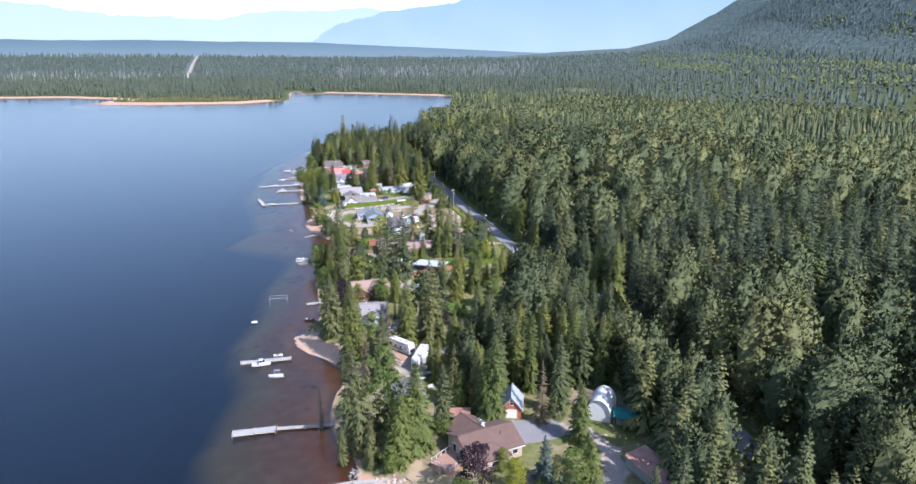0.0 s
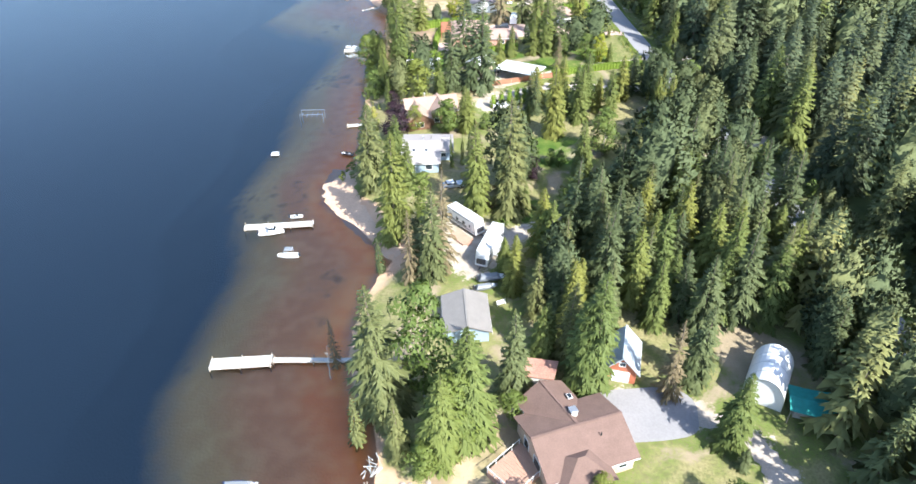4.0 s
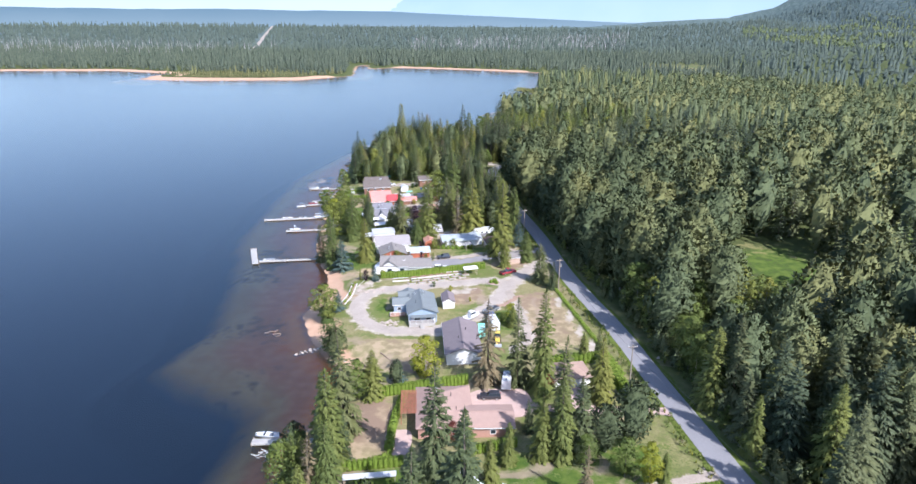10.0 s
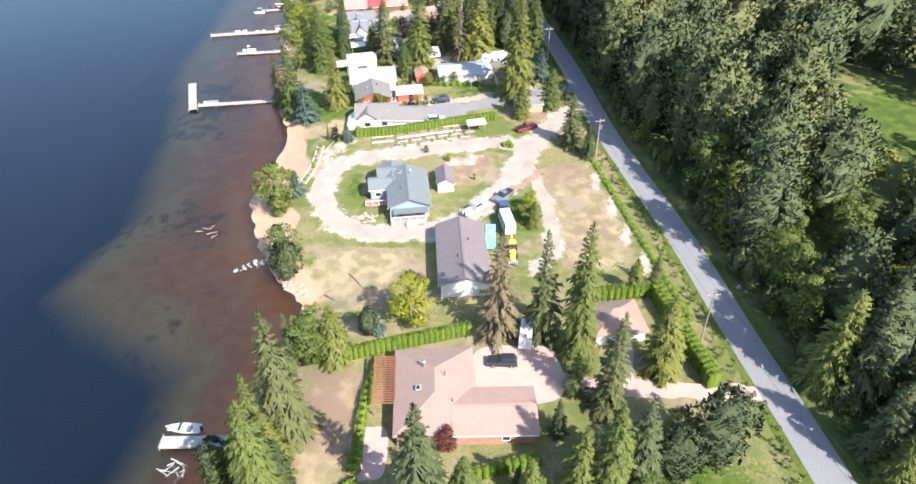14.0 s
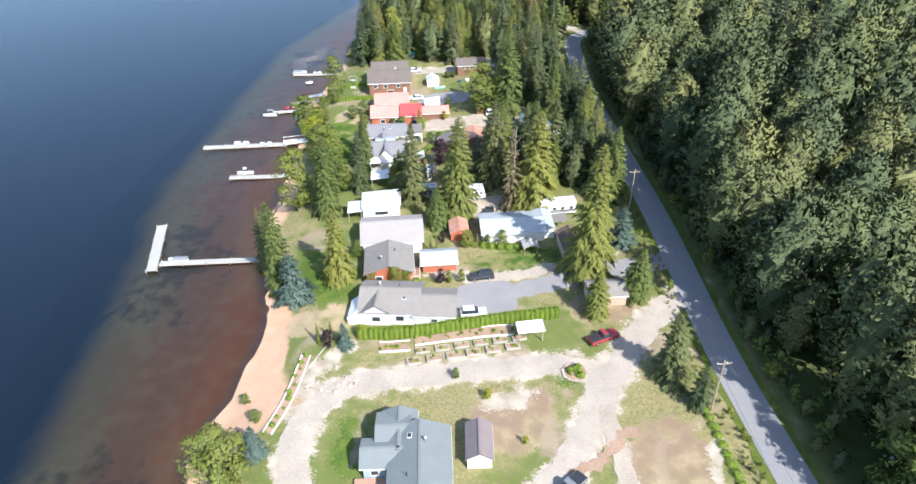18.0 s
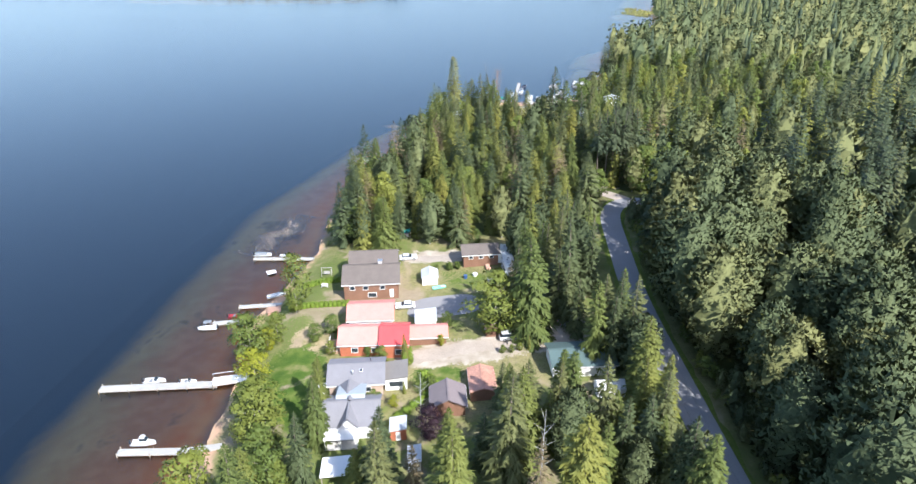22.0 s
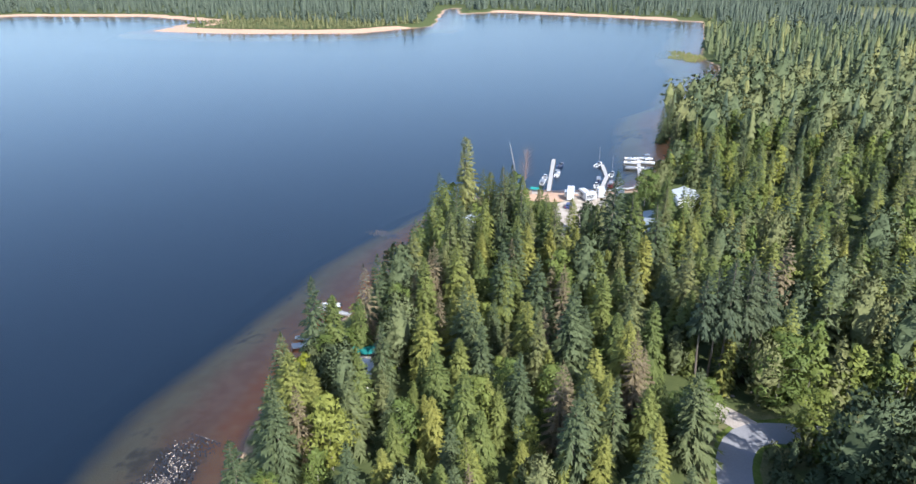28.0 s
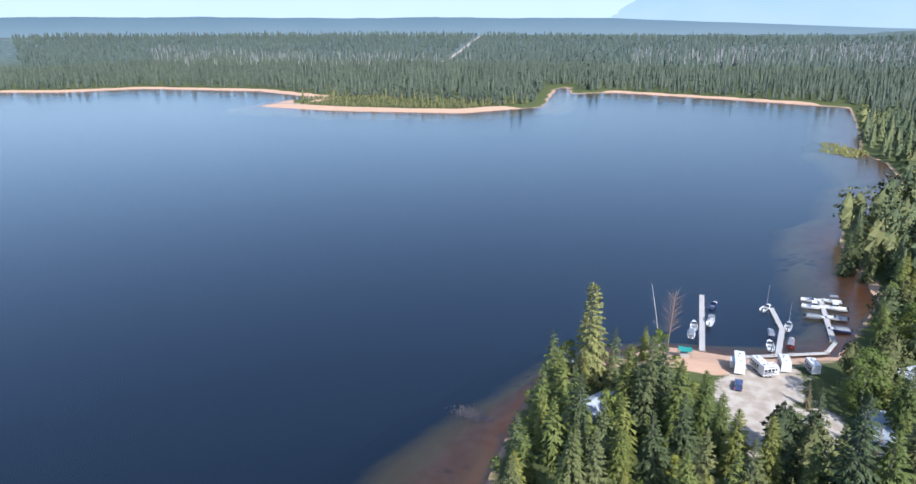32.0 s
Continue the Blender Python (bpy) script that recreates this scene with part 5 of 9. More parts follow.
roof_gear(blue_house, [("skylight", -1.5, -3.0, 3.75, 0.4), ("skylight", 1.2, -3.0, 3.75, 0.4), ("flue", 0.5, 1.2, 4.6, 0.12), ("vent", 2.2, 2.0, 4.2, 0.06)])
tan_house = building("tan_house", "sprawling house with a tan shingle roof", "house", -31.0, 226.8, 12.6, 7.6, 21, 2.9, 1.9, "tan_shingle", "siding_brown", along="x", openings=[("E", 0, 0.8, 1.4, 1.2, Wn)])
wing(tan_house, -3.9, -3.4, 5.4, 8.6, 0, 2.9, 1.7, "tan_shingle", "siding_brown", openings=[("S", 0, 0.7, 2.0, 1.4, Wn), ("W", 0, 0.8, 1.4, 1.2, Wn)])
wing(tan_house, 2.0, -2.6, 6.2, 7.0, 0, 2.9, 2.0, "tan_shingle", "siding_brown", openings=[("S", -1.4, 0.8, 1.3, 1.2, Wn), ("S", 1.5, 0.1, 1.0, 2.0, D)])
roof_gear(tan_house, [("flue", -1.0, 2.0, 4.6, 0.14), ("vent", 4.0, 1.5, 4.4, 0.06), ("vent", -3.4, -4.0, 4.6, 0.06)])
building("carport", "open carport with a white metal roof", "carport", -10.2, 251.5, 11.8, 6.4, -23, 2.7, 0.5, "white_metal", "siding_blue", "shed", 0.3, posts=True)
building("white_shed", "flat-roofed white shed in the yard", "shed", -37, 250.5, 4.8, 5.2, 18, 2.4, 0.4, "white_metal", "siding_white", "shed", 0.2)
building("white_gable_shed", "open shed with a white metal gable roof", "shed", -22, 256.5, 5.4, 4.6, -32, 2.4, 1.0, "white_metal", "siding_tan")
big_house = building("big_house", "large low house with a rose shingle roof", "house", -28.3, 281.5, 11, 15.5, 10, 2.7, 2.0, "rose_shingle", "brick_wall", "hip", openings=[("S", -2, 0.8, 1.8, 1.3, Wn), ("S", 2.5, 0.8, 1.8, 1.3, Wn)])
roof_gear(big_house, [("vent", 1.5, 1.0, 5.0, 0.07), ("flue", -1.5, 3.0, 4.9, 0.15), ("vent", 2.4, -3.5, 4.3, 0.07), ("skylight", -2.4, -1.0, 4.3, 0.35)])
building("house_wing", "garage wing of the large house, rose shingles", "house", -19.4, 278.6, 11, 7.6, 8, 2.7, 1.0, "rose_shingle", "brick_wall", along="x", openings=[("S", 1.5, 0.9, 1.2, 1.1, Wn)])
building("tan_garage", "garage with a tan hip roof and a white door", "garage", -1.4, 299.5, 8, 7, 14, 2.6, 1.9, "tan_shingle", "siding_white", "hip", openings=[("S", 1.5, 0.1, 2.6, 2.2, D)])
long_barn = building("long_barn", "long shed with a mauve roof and white front", "barn", -28.2, 313.8, 8.4, 17.5, 10.5, 3.0, 1.6, "mauve_shingle", "siding_white", openings=[("S", 1.6, 0.1, 0.9, 2.0, D)])
roof_gear(long_barn, [("vent", 1.2, 2.0, 4.5, 0.08), ("vent", -1.0, -3.0, 4.6, 0.08)])
slate_house = building("slate_house", "blue-grey house with a covered front porch", "house", -42.1, 334.0, 7.8, 13.2, 14, 3.2, 1.5, "slate_shingle", "siding_blue", openings=[("S", -1.6, 0.2, 1.8, 2.0, Wn), ("S", 1.6, 0.6, 1.6, 1.4, Wn), ("E", -3, 0.9, 1.4, 1.1, Wn), ("E", 2, 0.9, 1.4, 1.1, Wn)])
wing(slate_house, -3.0, 6.4, 4.4, 7.0, 0, 3.0, 0.9, "slate_shingle", "siding_blue", openings=[("N", 0, 0.9, 1.2, 1.1, Wn)])
wing(slate_house, -5.2, 2.9, 5.0, 4.2, 0, 3.0, 0.9, "slate_shingle", "siding_blue", along="x", openings=[("W", 0, 0.3, 1.6, 1.9, Wn), ("S", -1, 0.9, 1.2, 1.1, Wn)])
part("deck", box(-9.0, -4.6, -1.8, 0.7, 0.2, 0.5, 0.02), M["deck_wood"], slate_house)
for post_x in (-8.9, -7.5, -6.1, -4.7):
    part("rail_post", box(post_x - 0.05, post_x + 0.05, -1.78, -1.68, 0.5, 1.5), M["white_paint"], slate_house)
part("rail", box(-8.95, -4.65, -1.79, -1.67, 1.45, 1.55), M["white_paint"], slate_house)
roof_gear(slate_house, [("flue", 0.8, 3.2, 5.0, 0.13), ("vent", -1.6, -2.0, 4.6, 0.06), ("skylight", -1.4, 4.5, 4.35, 0.35)])
building("white_storage_shed", "small white storage shed with a mauve roof", "shed", -35.2, 340.6, 3.4, 6.0, 12, 2.2, 1.0, "mauve_shingle", "siding_white", over=0.25)
grey_roof_house = building("grey_roof_house", "grey-roofed house behind the long hedge", "house", -56.4, 369, 10, 8.6, 9, 2.8, 1.9, "grey_shingle", "siding_white", along="x", openings=[("S", -2, 0.8, 1.6, 1.2, Wn), ("S", 2, 0.8, 1.6, 1.2, Wn)])
roof_gear(grey_roof_house, [("vent", 1.5, 1.0, 4.5, 0.07), ("flue", -2.0, 1.2, 4.6, 0.14), ("skylight", 2.6, -1.8, 4.0, 0.35)])
building("grey_roof_garage", "grey-roofed garage joined to the house", "garage", -48.3, 369.3, 6.6, 7.2, 9, 2.6, 1.4, "grey_shingle", "siding_white", along="x", openings=[("S", 0, 0.9, 1.2, 0.8, Wn)])
cedar_house = building("cedar_house", "house with orange cedar walls and a grey roof", "house", -60, 379.8, 8.6, 8.0, 17, 2.9, 1.5, "grey_shingle", "siding_cedar", openings=[("S", -2, 0.8, 1.4, 1.2, Wn), ("E", 0, 0.1, 1.0, 2.1, D)])
roof_gear(cedar_house, [("vent", 1.2, 1.0, 4.3, 0.07), ("flue", -1.4, -1.5, 4.4, 0.14)])
building("garden_shed", "small shed with a pale metal roof", "shed", -51.1, 383.6, 6.4, 4.4, 17, 2.2, 0.9, "pale_metal", "siding_cedar", along="x")
building("pink_roof_house", "house with a pale pinkish roof", "house", -62.4, 390, 11.8, 9.2, 17, 3.2, 1.8, "pale_shingle", "siding_white", along="x", openings=[("S", -3, 0.8, 1.6, 1.2, Wn), ("S", 3, 0.8, 1.6, 1.2, Wn)])
building("flat_white_house", "boxy white house with a flat white roof", "house", -68.1, 401, 8.0, 6.6, 17, 3.0, 0.4, "white_metal", "siding_white", "shed", 0.3, openings=[("S", 0, 1.2, 3.0, 1.0, Wn)])
building("long_metal_shed", "long shop with a pale blue metal roof", "shed", -38.6, 397, 12.6, 7.4, 16, 2.7, 0.9, "pale_metal", "siding_white", along="x", openings=[("S", 2, 0.1, 2.4, 2.1, D)])
building("red_shed", "small shed with a red and rust striped roof", "shed", -49.4, 394.8, 3.6, 4.8, 17, 2.0, 0.8, "rusty_metal", "siding_cedar", over=0.2)
building("brown_cabin", "small brown cabin with a shingle roof", "cabin", -26.0, 392.6, 4.4, 6.4, 17, 2.6, 1.2, "brown_shingle", "siding_tan", over=0.3)
building("road_shed", "beige shed near the road", "shed", -18.9, 378.3, 6.6, 4.6, 15, 2.4, 1.0, "grey_shingle", "siding_tan", along="x", over=0.3)
building("green_roof_shop", "long shop with a dark green metal roof", "shed", -37.6, 449.8, 11.6, 7.2, 17, 2.7, 1.2, "green_metal", "siding_white", along="x")
building("red_roof_house", "cedar-walled house with a rose-red metal roof", "house", -79.2, 448.8, 11.8, 6.8, 15, 3.0, 1.6, "salmon_metal", "siding_cedar", along="x", openings=[("S", -3, 0.8, 1.4, 1.2, Wn), ("S", 1, 0.8, 1.6, 1.2, Wn), ("S", 4, 0.1, 1.0, 2.1, D)])
building("salmon_house", "house with a faded salmon metal roof", "house", -82.2, 457.2, 9.0, 7.4, 17, 3.2, 1.4, "salmon_metal", "siding_white", along="x")
building("salmon_garage", "low garage with a salmon metal roof", "garage", -68.7, 453.3, 7.4, 4.2, 17, 2.2, 0.9, "salmon_metal", "siding_brown", along="x")
building("white_box_shed", "white shed with a white metal roof", "shed", -70.4, 458, 4.2, 4.8, 17, 2.4, 0.4, "white_metal", "siding_white", "shed", 0.2)
grey_cottage = building("grey_cottage", "grey-roofed cottage with a sunroom", "house", -77.5, 436.6, 9.6, 7.4, 17, 2.9, 1.5, "cool_shingle", "siding_tan", along="x", openings=[("S", -3, 0.9, 1.4, 1.1, Wn), ("S", 2, 0.9, 1.4, 1.1, Wn)])
roof_gear(grey_cottage, [("flue", -0.6, -2.2, 4.0, 0.16), ("skylight", 0.9, -1.6, 4.05, 0.3), ("vent", 2.5, 1.5, 4.1, 0.07)])
gabled_cottage = building("gabled_cottage", "cottage with crossing grey gables", "house", -74.2, 425.8, 8.8, 7.6, 17, 3.0, 1.8, "cool_shingle", "siding_white", along="x", openings=[("S", -3, 0.8, 1.4, 1.2, Wn), ("S", 3, 0.1, 1.0, 2.0, D)])
wing(gabled_cottage, -0.4, -1.6, 2.8, 5.4, 0, 3.3, 1.5, "cool_shingle", "siding_white", over=0.35, openings=[("S", 0, 1.9, 1.2, 1.1, Wn)])
wing(gabled_cottage, -1.0, 4.6, 4.0, 4.0, 0, 2.8, 1.4, "cool_shingle", "siding_white", over=0.35)
part("porch_floor", box(-4.2, 1.2, -6.4, -3.8, 0.1, 0.4, 0.02), M["concrete"], gabled_cottage)
part("porch_roof", slab([(-4.3, -6.5, 2.35), (1.3, -6.5, 2.35), (1.3, -3.8, 2.8), (-4.3, -3.8, 2.8)], 0.12), M["white_paint"], gabled_cottage)
for post_x in (-4.1, -1.5, 1.1):
    part("porch_post", box(post_x - 0.06, post_x + 0.06, -6.4, -6.28, 0.4, 2.3), M["white_paint"], gabled_cottage)
building("garden_hut", "small cedar hut with a white roof", "shed", -65.8, 424.9, 2.6, 3.2, 17, 2.0, 0.4, "white_metal", "siding_cedar", "shed", 0.15, openings=[("S", 0, 0.1, 0.8, 1.7, D)])
building("narrow_hut", "narrow white-roofed garden shed", "shed", -61.1, 418.7, 2.0, 3.8, 17, 1.9, 0.3, "white_metal", "siding_white", "shed", 0.1)
building("white_canopy", "white canopy over a garden terrace", "canopy", -72.0, 413.4, 4.6, 4.0, 17, 2.2, 0.3, "white_paint", "white_paint", "shed", 0.1, posts=True)
building("brown_gable_shed", "shed with a brown gable roof", "shed", -59.3, 433.2, 5.6, 5.2, 17, 2.5, 1.4, "mauve_shingle", "siding_brown")
building("rust_shed", "shed with a rust-red striped roof", "shed", -54.5, 439.4, 4.6, 7.0, 17, 2.0, 0.7, "rusty_metal", "siding_brown", over=0.2)
log_house = building("log_house", "large brown log house with a broad grey-brown roof", "house", -87, 471, 12.2, 9.4, 17, 4.3, 2.0, "umber_shingle", "siding_brown", along="x", openings=[("S", -4.2, 2.5, 1.2, 1.1, Wn), ("S", -1.2, 2.5, 1.2, 1.1, Wn), ("S", 2.6, 2.5, 1.2, 1.1, Wn), ("S", 4.6, 0.5, 0.9, 2.0, D), ("S", 0.2, 0.6, 2.0, 1.2, Wn)], chimney=(2.0, 1.4, 0.5))
building("tall_house", "tall brown-roofed house behind the log house", "house", -88.8, 477.8, 10.8, 6.4, 17, 4.9, 1.6, "umber_shingle", "siding_white", along="x", openings=[("S", -3, 3.6, 1.2, 0.9, Wn), ("S", 1, 3.6, 1.2, 0.9, Wn)])
building("brown_cabin_house", "two-storey brown cabin with a grey roof", "house", -65.3, 489.3, 8.6, 5.4, 19, 3.6, 1.2, "umber_shingle", "siding_brown", along="x", openings=[("S", -2.5, 2.2, 1.1, 0.9, Wn), ("S", 0, 2.2, 1.1, 0.9, Wn), ("S", 2.5, 2.2, 1.1, 0.9, Wn)])
building("white_playhouse", "small white garden house", "shed", -74.9, 477.3, 3.6, 4.0, 17, 2.0, 0.8, "white_metal", "siding_white", over=0.2)

# ---- trees of the lots: kind, place, height, breadth ----
for row in (
    ("spruce", -21.4, 134.5, 26.0, 1.15),
    ("birch", -15.4, 137.0, 21.5, .75),
    ("cedar", -11.4, 127.0, 16.6, 1.2),
    ("cedar", -8.3, 131.2, 20.5, 1.15),
    ("birch", -9.8, 130.0, 13.1, 1),
    ("birch", -9.1, 130.8, 9.2, .9),
    ("spruce", -17.2, 127.5, 12.8, .9),
    ("spruce", -2.7, 139.3, 16.0, 1.1),
    ("birch", -2.1, 134.9, 4.7, 1.5),
    ("cedar", 7.2, 142.0, 17.0, 1.1),
    ("cedar", 8.6, 141.6, 22.0, 1.1),
    ("spruce", -18.8, 163.1, 20.7, .9),
    ("cedar", -4.4, 161.1, 13.1, 1),
    ("spruce", 0.1, 156.2, 13.6, 1),
    ("cedar", 1.3, 146.1, 11.4, 1.1),
    ("spruce", 5.1, 146.2, 16.5, 1),
    ("brown", 19.8, 141.0, 16.3, .9),
    ("spruce", 23.8, 144.9, 16.0, 1),
    ("cedar", 27.4, 133.8, 14.6, 1.1),
    ("spruce", 28.6, 130.2, 4.4, 1.5),
    ("blue", 17.9, 119.0, 11.0, 1.2),
    ("spruce", 20.0, 118.8, 6.9, 1.3),
    ("birch", 22.0, 111.3, 12.4, .9),
    ("cedar", 26.5, 117.3, 11.7, 1.2),
    ("birch", 26.4, 123.3, 6.1, 1),
):
    tree(*row, group="trees of the south lot")
for row in (
    ("yellow", 11.9, 116.4, 6.9, 1.1),
    ("birch", 10.0, 122.8, 5.1, 1.2),
    ("purple", 4.2, 114.9, 11.4, 1.1),
    ("yellow", 17.2, 109.7, 5.2, .9),
    ("birch", 16.6, 114.3, 4.2, 1.3),
    ("spruce", 25.3, 106.0, 11.6, 1),
    ("birch", 0.1, 110.5, 5.2, 1),
    ("birch", -4.3, 92.2, 17.0, 1),
    ("spruce", 0.6, 94.8, 15.9, 1),
    ("birch", 2.1, 100.4, 14.5, 1),
    ("spruce", 35.5, 95.0, 24.0, 1.2),
    ("spruce", 33.3, 99.1, 17.5, 1),
    ("spruce", 28.6, 95.8, 10.5, 1),
    ("birch", 40.5, 97.3, 12.1, 1),
    ("spruce", 44.8, 106.0, 16.9, 1),
    ("spruce", 43.3, 114.7, 17.1, 1),
    ("spruce", 49.2, 116.9, 17.2, 1),
    ("brown", -30.8, 142.6, 10.9, .7),
    ("birch", -12.7, 124.1, 6.5, 1.2),
    ("spruce", -23.7, 129.1, 10.1, .8),
):
    tree(*row, group="trees of the south garden")
for row in (
    ("cedar", -28.7, 176.2, 23.5, 1),
    ("spruce", -37.1, 191.7, 19.9, 1.2),
    ("brown", -17.8, 166.8, 21.6, .9),
    ("brown", -22.8, 162.7, 16.2, .8),
    ("cedar", -13.7, 185.6, 20.9, .9),
    ("spruce", -7.5, 186.5, 25.7, 1.1),
    ("purple", -3.5, 198.4, 5.5, 1.2),
    ("cedar", -4.1, 188.8, 6.1, 1),
    ("cedar", 7.3, 200.0, 14.4, 1),
    ("cottonwood", 18.7, 184.4, 25.8, 1.15),
    ("birch", 5.5, 183.4, 10.4, 1),
    ("birch", -23.5, 178.9, 12.5, .8),
    ("cottonwood", -23.0, 167.8, 10.8, .7),
    ("spruce", -29.5, 166.8, 8.2, .8),
    ("cedar", -6.4, 166.9, 8.1, 1.2),
    ("birch", 0.3, 171.4, 10.7, .9),
    ("spruce", 3.7, 154.7, 12.7, 1.1),
    ("cedar", 1.7, 146.5, 11.3, 1.2),
):
    tree(*row, group="trees of the camp lot")
for row in (
    ("cedar", -20.7, 221.2, 9.8, 1.1),
    ("birch", -25.2, 217.5, 7.9, 1.2),
    ("birch", -33.1, 220.0, 4.5, 1),
    ("spruce", -4.5, 229.9, 10.8, 1.1),
    ("cedar", 0.5, 218.9, 15.0, 1),
    ("cedar", 6.0, 226.4, 14.5, 1.1),
    ("cedar", 16.5, 241.5, 8.2, 1.2),
    ("cedar", 23.9, 245.1, 8.4, 1.1),
    ("birch", 32.7, 242.2, 10.2, 1.1),
    ("birch", 9.6, 232.7, 6.5, 1),
    ("purple", -41.5, 230.2, 5.0, 1.2),
    ("spruce", -20.4, 244.3, 26.3, 1.2),
    ("spruce", -27.6, 261.2, 24.6, 1),
    ("spruce", -27.7, 242.3, 20.7, 1.1),
    ("cedar", -30.7, 238.7, 10.5, 1),
    ("cottonwood", -35.1, 239.0, 16.3, 1),
    ("cedar", -14.2, 266.1, 9.6, 1.1),
    ("cedar", -17.0, 260.9, 9.1, 1.1),
    ("cedar", -15.4, 268.5, 4.8, 1),
):
    tree(*row, group="trees of the tan lot")
for row in (
    ("brown", -47.2, 250.6, 16.5, 1.1),
    ("cedar", -47.0, 261.4, 22.3, 1),
    ("cottonwood", -55.5, 265.6, 8.7, 1.2),
    ("spruce", -48.0, 273.4, 25.0, 1.0),
    ("cedar", -4.2, 268.2, 18.6, .9),
    ("spruce", -10.2, 277.1, 8.1, 1.0),
    ("cedar", -50.2, 269.5, 17.5, .75),
    ("cedar", -47.6, 266.4, 13.5, 1.4),
    ("fir", -106.4, 631, 25.0, 1.0),
    ("birch", -110, 536, 8.5, 1.1),
    ("yellow", -113, 532, 7.0, 1.1),
    ("birch", -107, 542, 7.0, 1.2),
    ("birch", -112, 540, 5.5, 1.2),
    ("spruce", -111.6, 523.2, 14.5, 1.0),
    ("birch", 21.5, 331.5, 14.0, .9),
    ("birch", -41.4, 354.1, 2.0, 1.2),
    ("yellow", -35.7, 350.7, 2.0, 1.4),
    ("yellow", -28.9, 343.0, 1.6, 1.2),
    ("birch", -69.5, 340.4, 2.2, 1.5),
    ("birch", -73.3, 344.2, 2.0, 1.4),
    ("yellow", -16.2, 332.2, 4.6, 1.3),
    ("birch", -18.6, 330.5, 2.6, 1.5),
    ("birch", -17.2, 327.5, 2.2, 1.5),
    ("cedar", -72.1, 503.5, 17, 1.0),
    ("birch", -72.1, 484.4, 1.8, 1.8),
    ("birch", -75.0, 483.2, 1.6, 1.8),
    ("birch", -70.2, 485.0, 1.7, 1.8),
    ("brown", -98.0, 534.0, 13.0, 1.0),
    ("pine", -39.6, 548.0, 24, 1.0),
    ("pine", -37.4, 549.4, 25, 1.0),
    ("pine", -36.0, 548.2, 27, .9),
    ("pine", -34.4, 550.2, 23, 1.0),
    ("pine", -32.8, 549.6, 26, .9),
    ("pine", -30.6, 552.2, 24, 1.0),
    ("pine", -28.4, 553.4, 25, 1.0),
    ("pine", -35.2, 553.0, 25, 1.1),
    ("pine", -31.8, 555.4, 25, 1.1),
    ("birch", -25.8, 550.2, 13.0, .9),
    ("birch", -24.6, 546.4, 8.0, 1.2),
    ("birch", 20.8, 326.0, 11.0, .9),
    ("spruce", -52.5, 287.4, 11.5, 1),
    ("cedar", -45.3, 287.5, 12.3, 1.4),
    ("cottonwood", -41.3, 293.8, 6.2, 1.3),
    ("yellow", -34.7, 297.4, 10.7, 1.2),
    ("cottonwood", -60.0, 308.2, 8.8, 1.3),
    ("cedar", -68.4, 327.6, 7.4, 1.4),
    ("birch", -48.8, 287.4, 9.9, 1.2),
    ("birch", -69.4, 329.8, 10.4, 1.4),
    ("blue", -66.4, 334.0, 6.2, 1.6),
    ("birch", -62.2, 311.9, 9.2, 1.4),
):
    tree(*row, group="trees of the shore row")
for row in (
    ("spruce", -0.4, 269.6, 17.5, 1.15),
    ("cottonwood", 4.7, 271.9, 10.4, 1.4),
    ("cedar", 5.2, 290.5, 15.5, 1.25),
    ("brown", -0.1, 256.5, 12.1, 1),
    ("yellow", 11.5, 262.3, 8.7, .9),
    ("cedar", 14.4, 263.8, 6.3, 1.3),
    ("cedar", -5.0, 236.2, 10.3, 1.5),
    ("cedar", 1.6, 234.1, 14.3, 1.1),
    ("cedar", 7.6, 237.3, 13.9, 1.2),
    ("cedar", 11.2, 239.1, 6.9, 1.2),
    ("spruce", 20.9, 252.1, 8.7, 1.4),
    ("cedar", 16.2, 239.4, 12.3, 1.2),
    ("cedar", 25.7, 251.4, 8.3, 1.4),
    ("cedar", 26.1, 244.2, 9.3, 1.2),
    ("cottonwood", 34.5, 235.9, 10.0, 1.2),
    ("birch", 25.6, 237.7, 7.4, 1.3),
    ("birch", 5.6, 277.4, 6.9, 1),
):
    tree(*row, group="trees of the orchard lot")
for row in (
    ("brown", -20.4, 296.2, 21.8, 1.25),
    ("spruce", -13.2, 295.8, 22.5, .8),
    ("cedar", -7.6, 293.8, 26, .75),
    ("spruce", -3.6, 282.1, 20.1, .9),
    ("cedar", 2.7, 308.9, 7.7, 1.4),
    ("spruce", 6.1, 310.9, 7.5, 1.2),
    ("cedar", -15.6, 326.9, 6.5, 1.5),
    ("red", -25.4, 273.3, 4.2, 1.3),
    ("red", -6.2, 293.7, 4.7, 1),
    ("birch", -36.6, 299.7, 4.0, 1.5),
    ("spruce", -8.3, 359.7, 13.4, 1.5),
    ("spruce", -4.2, 354.5, 9.4, 1.2),
    ("birch", -7.3, 287.7, 4.4, 1.2),
):
    tree(*row, group="trees of the barn lot")
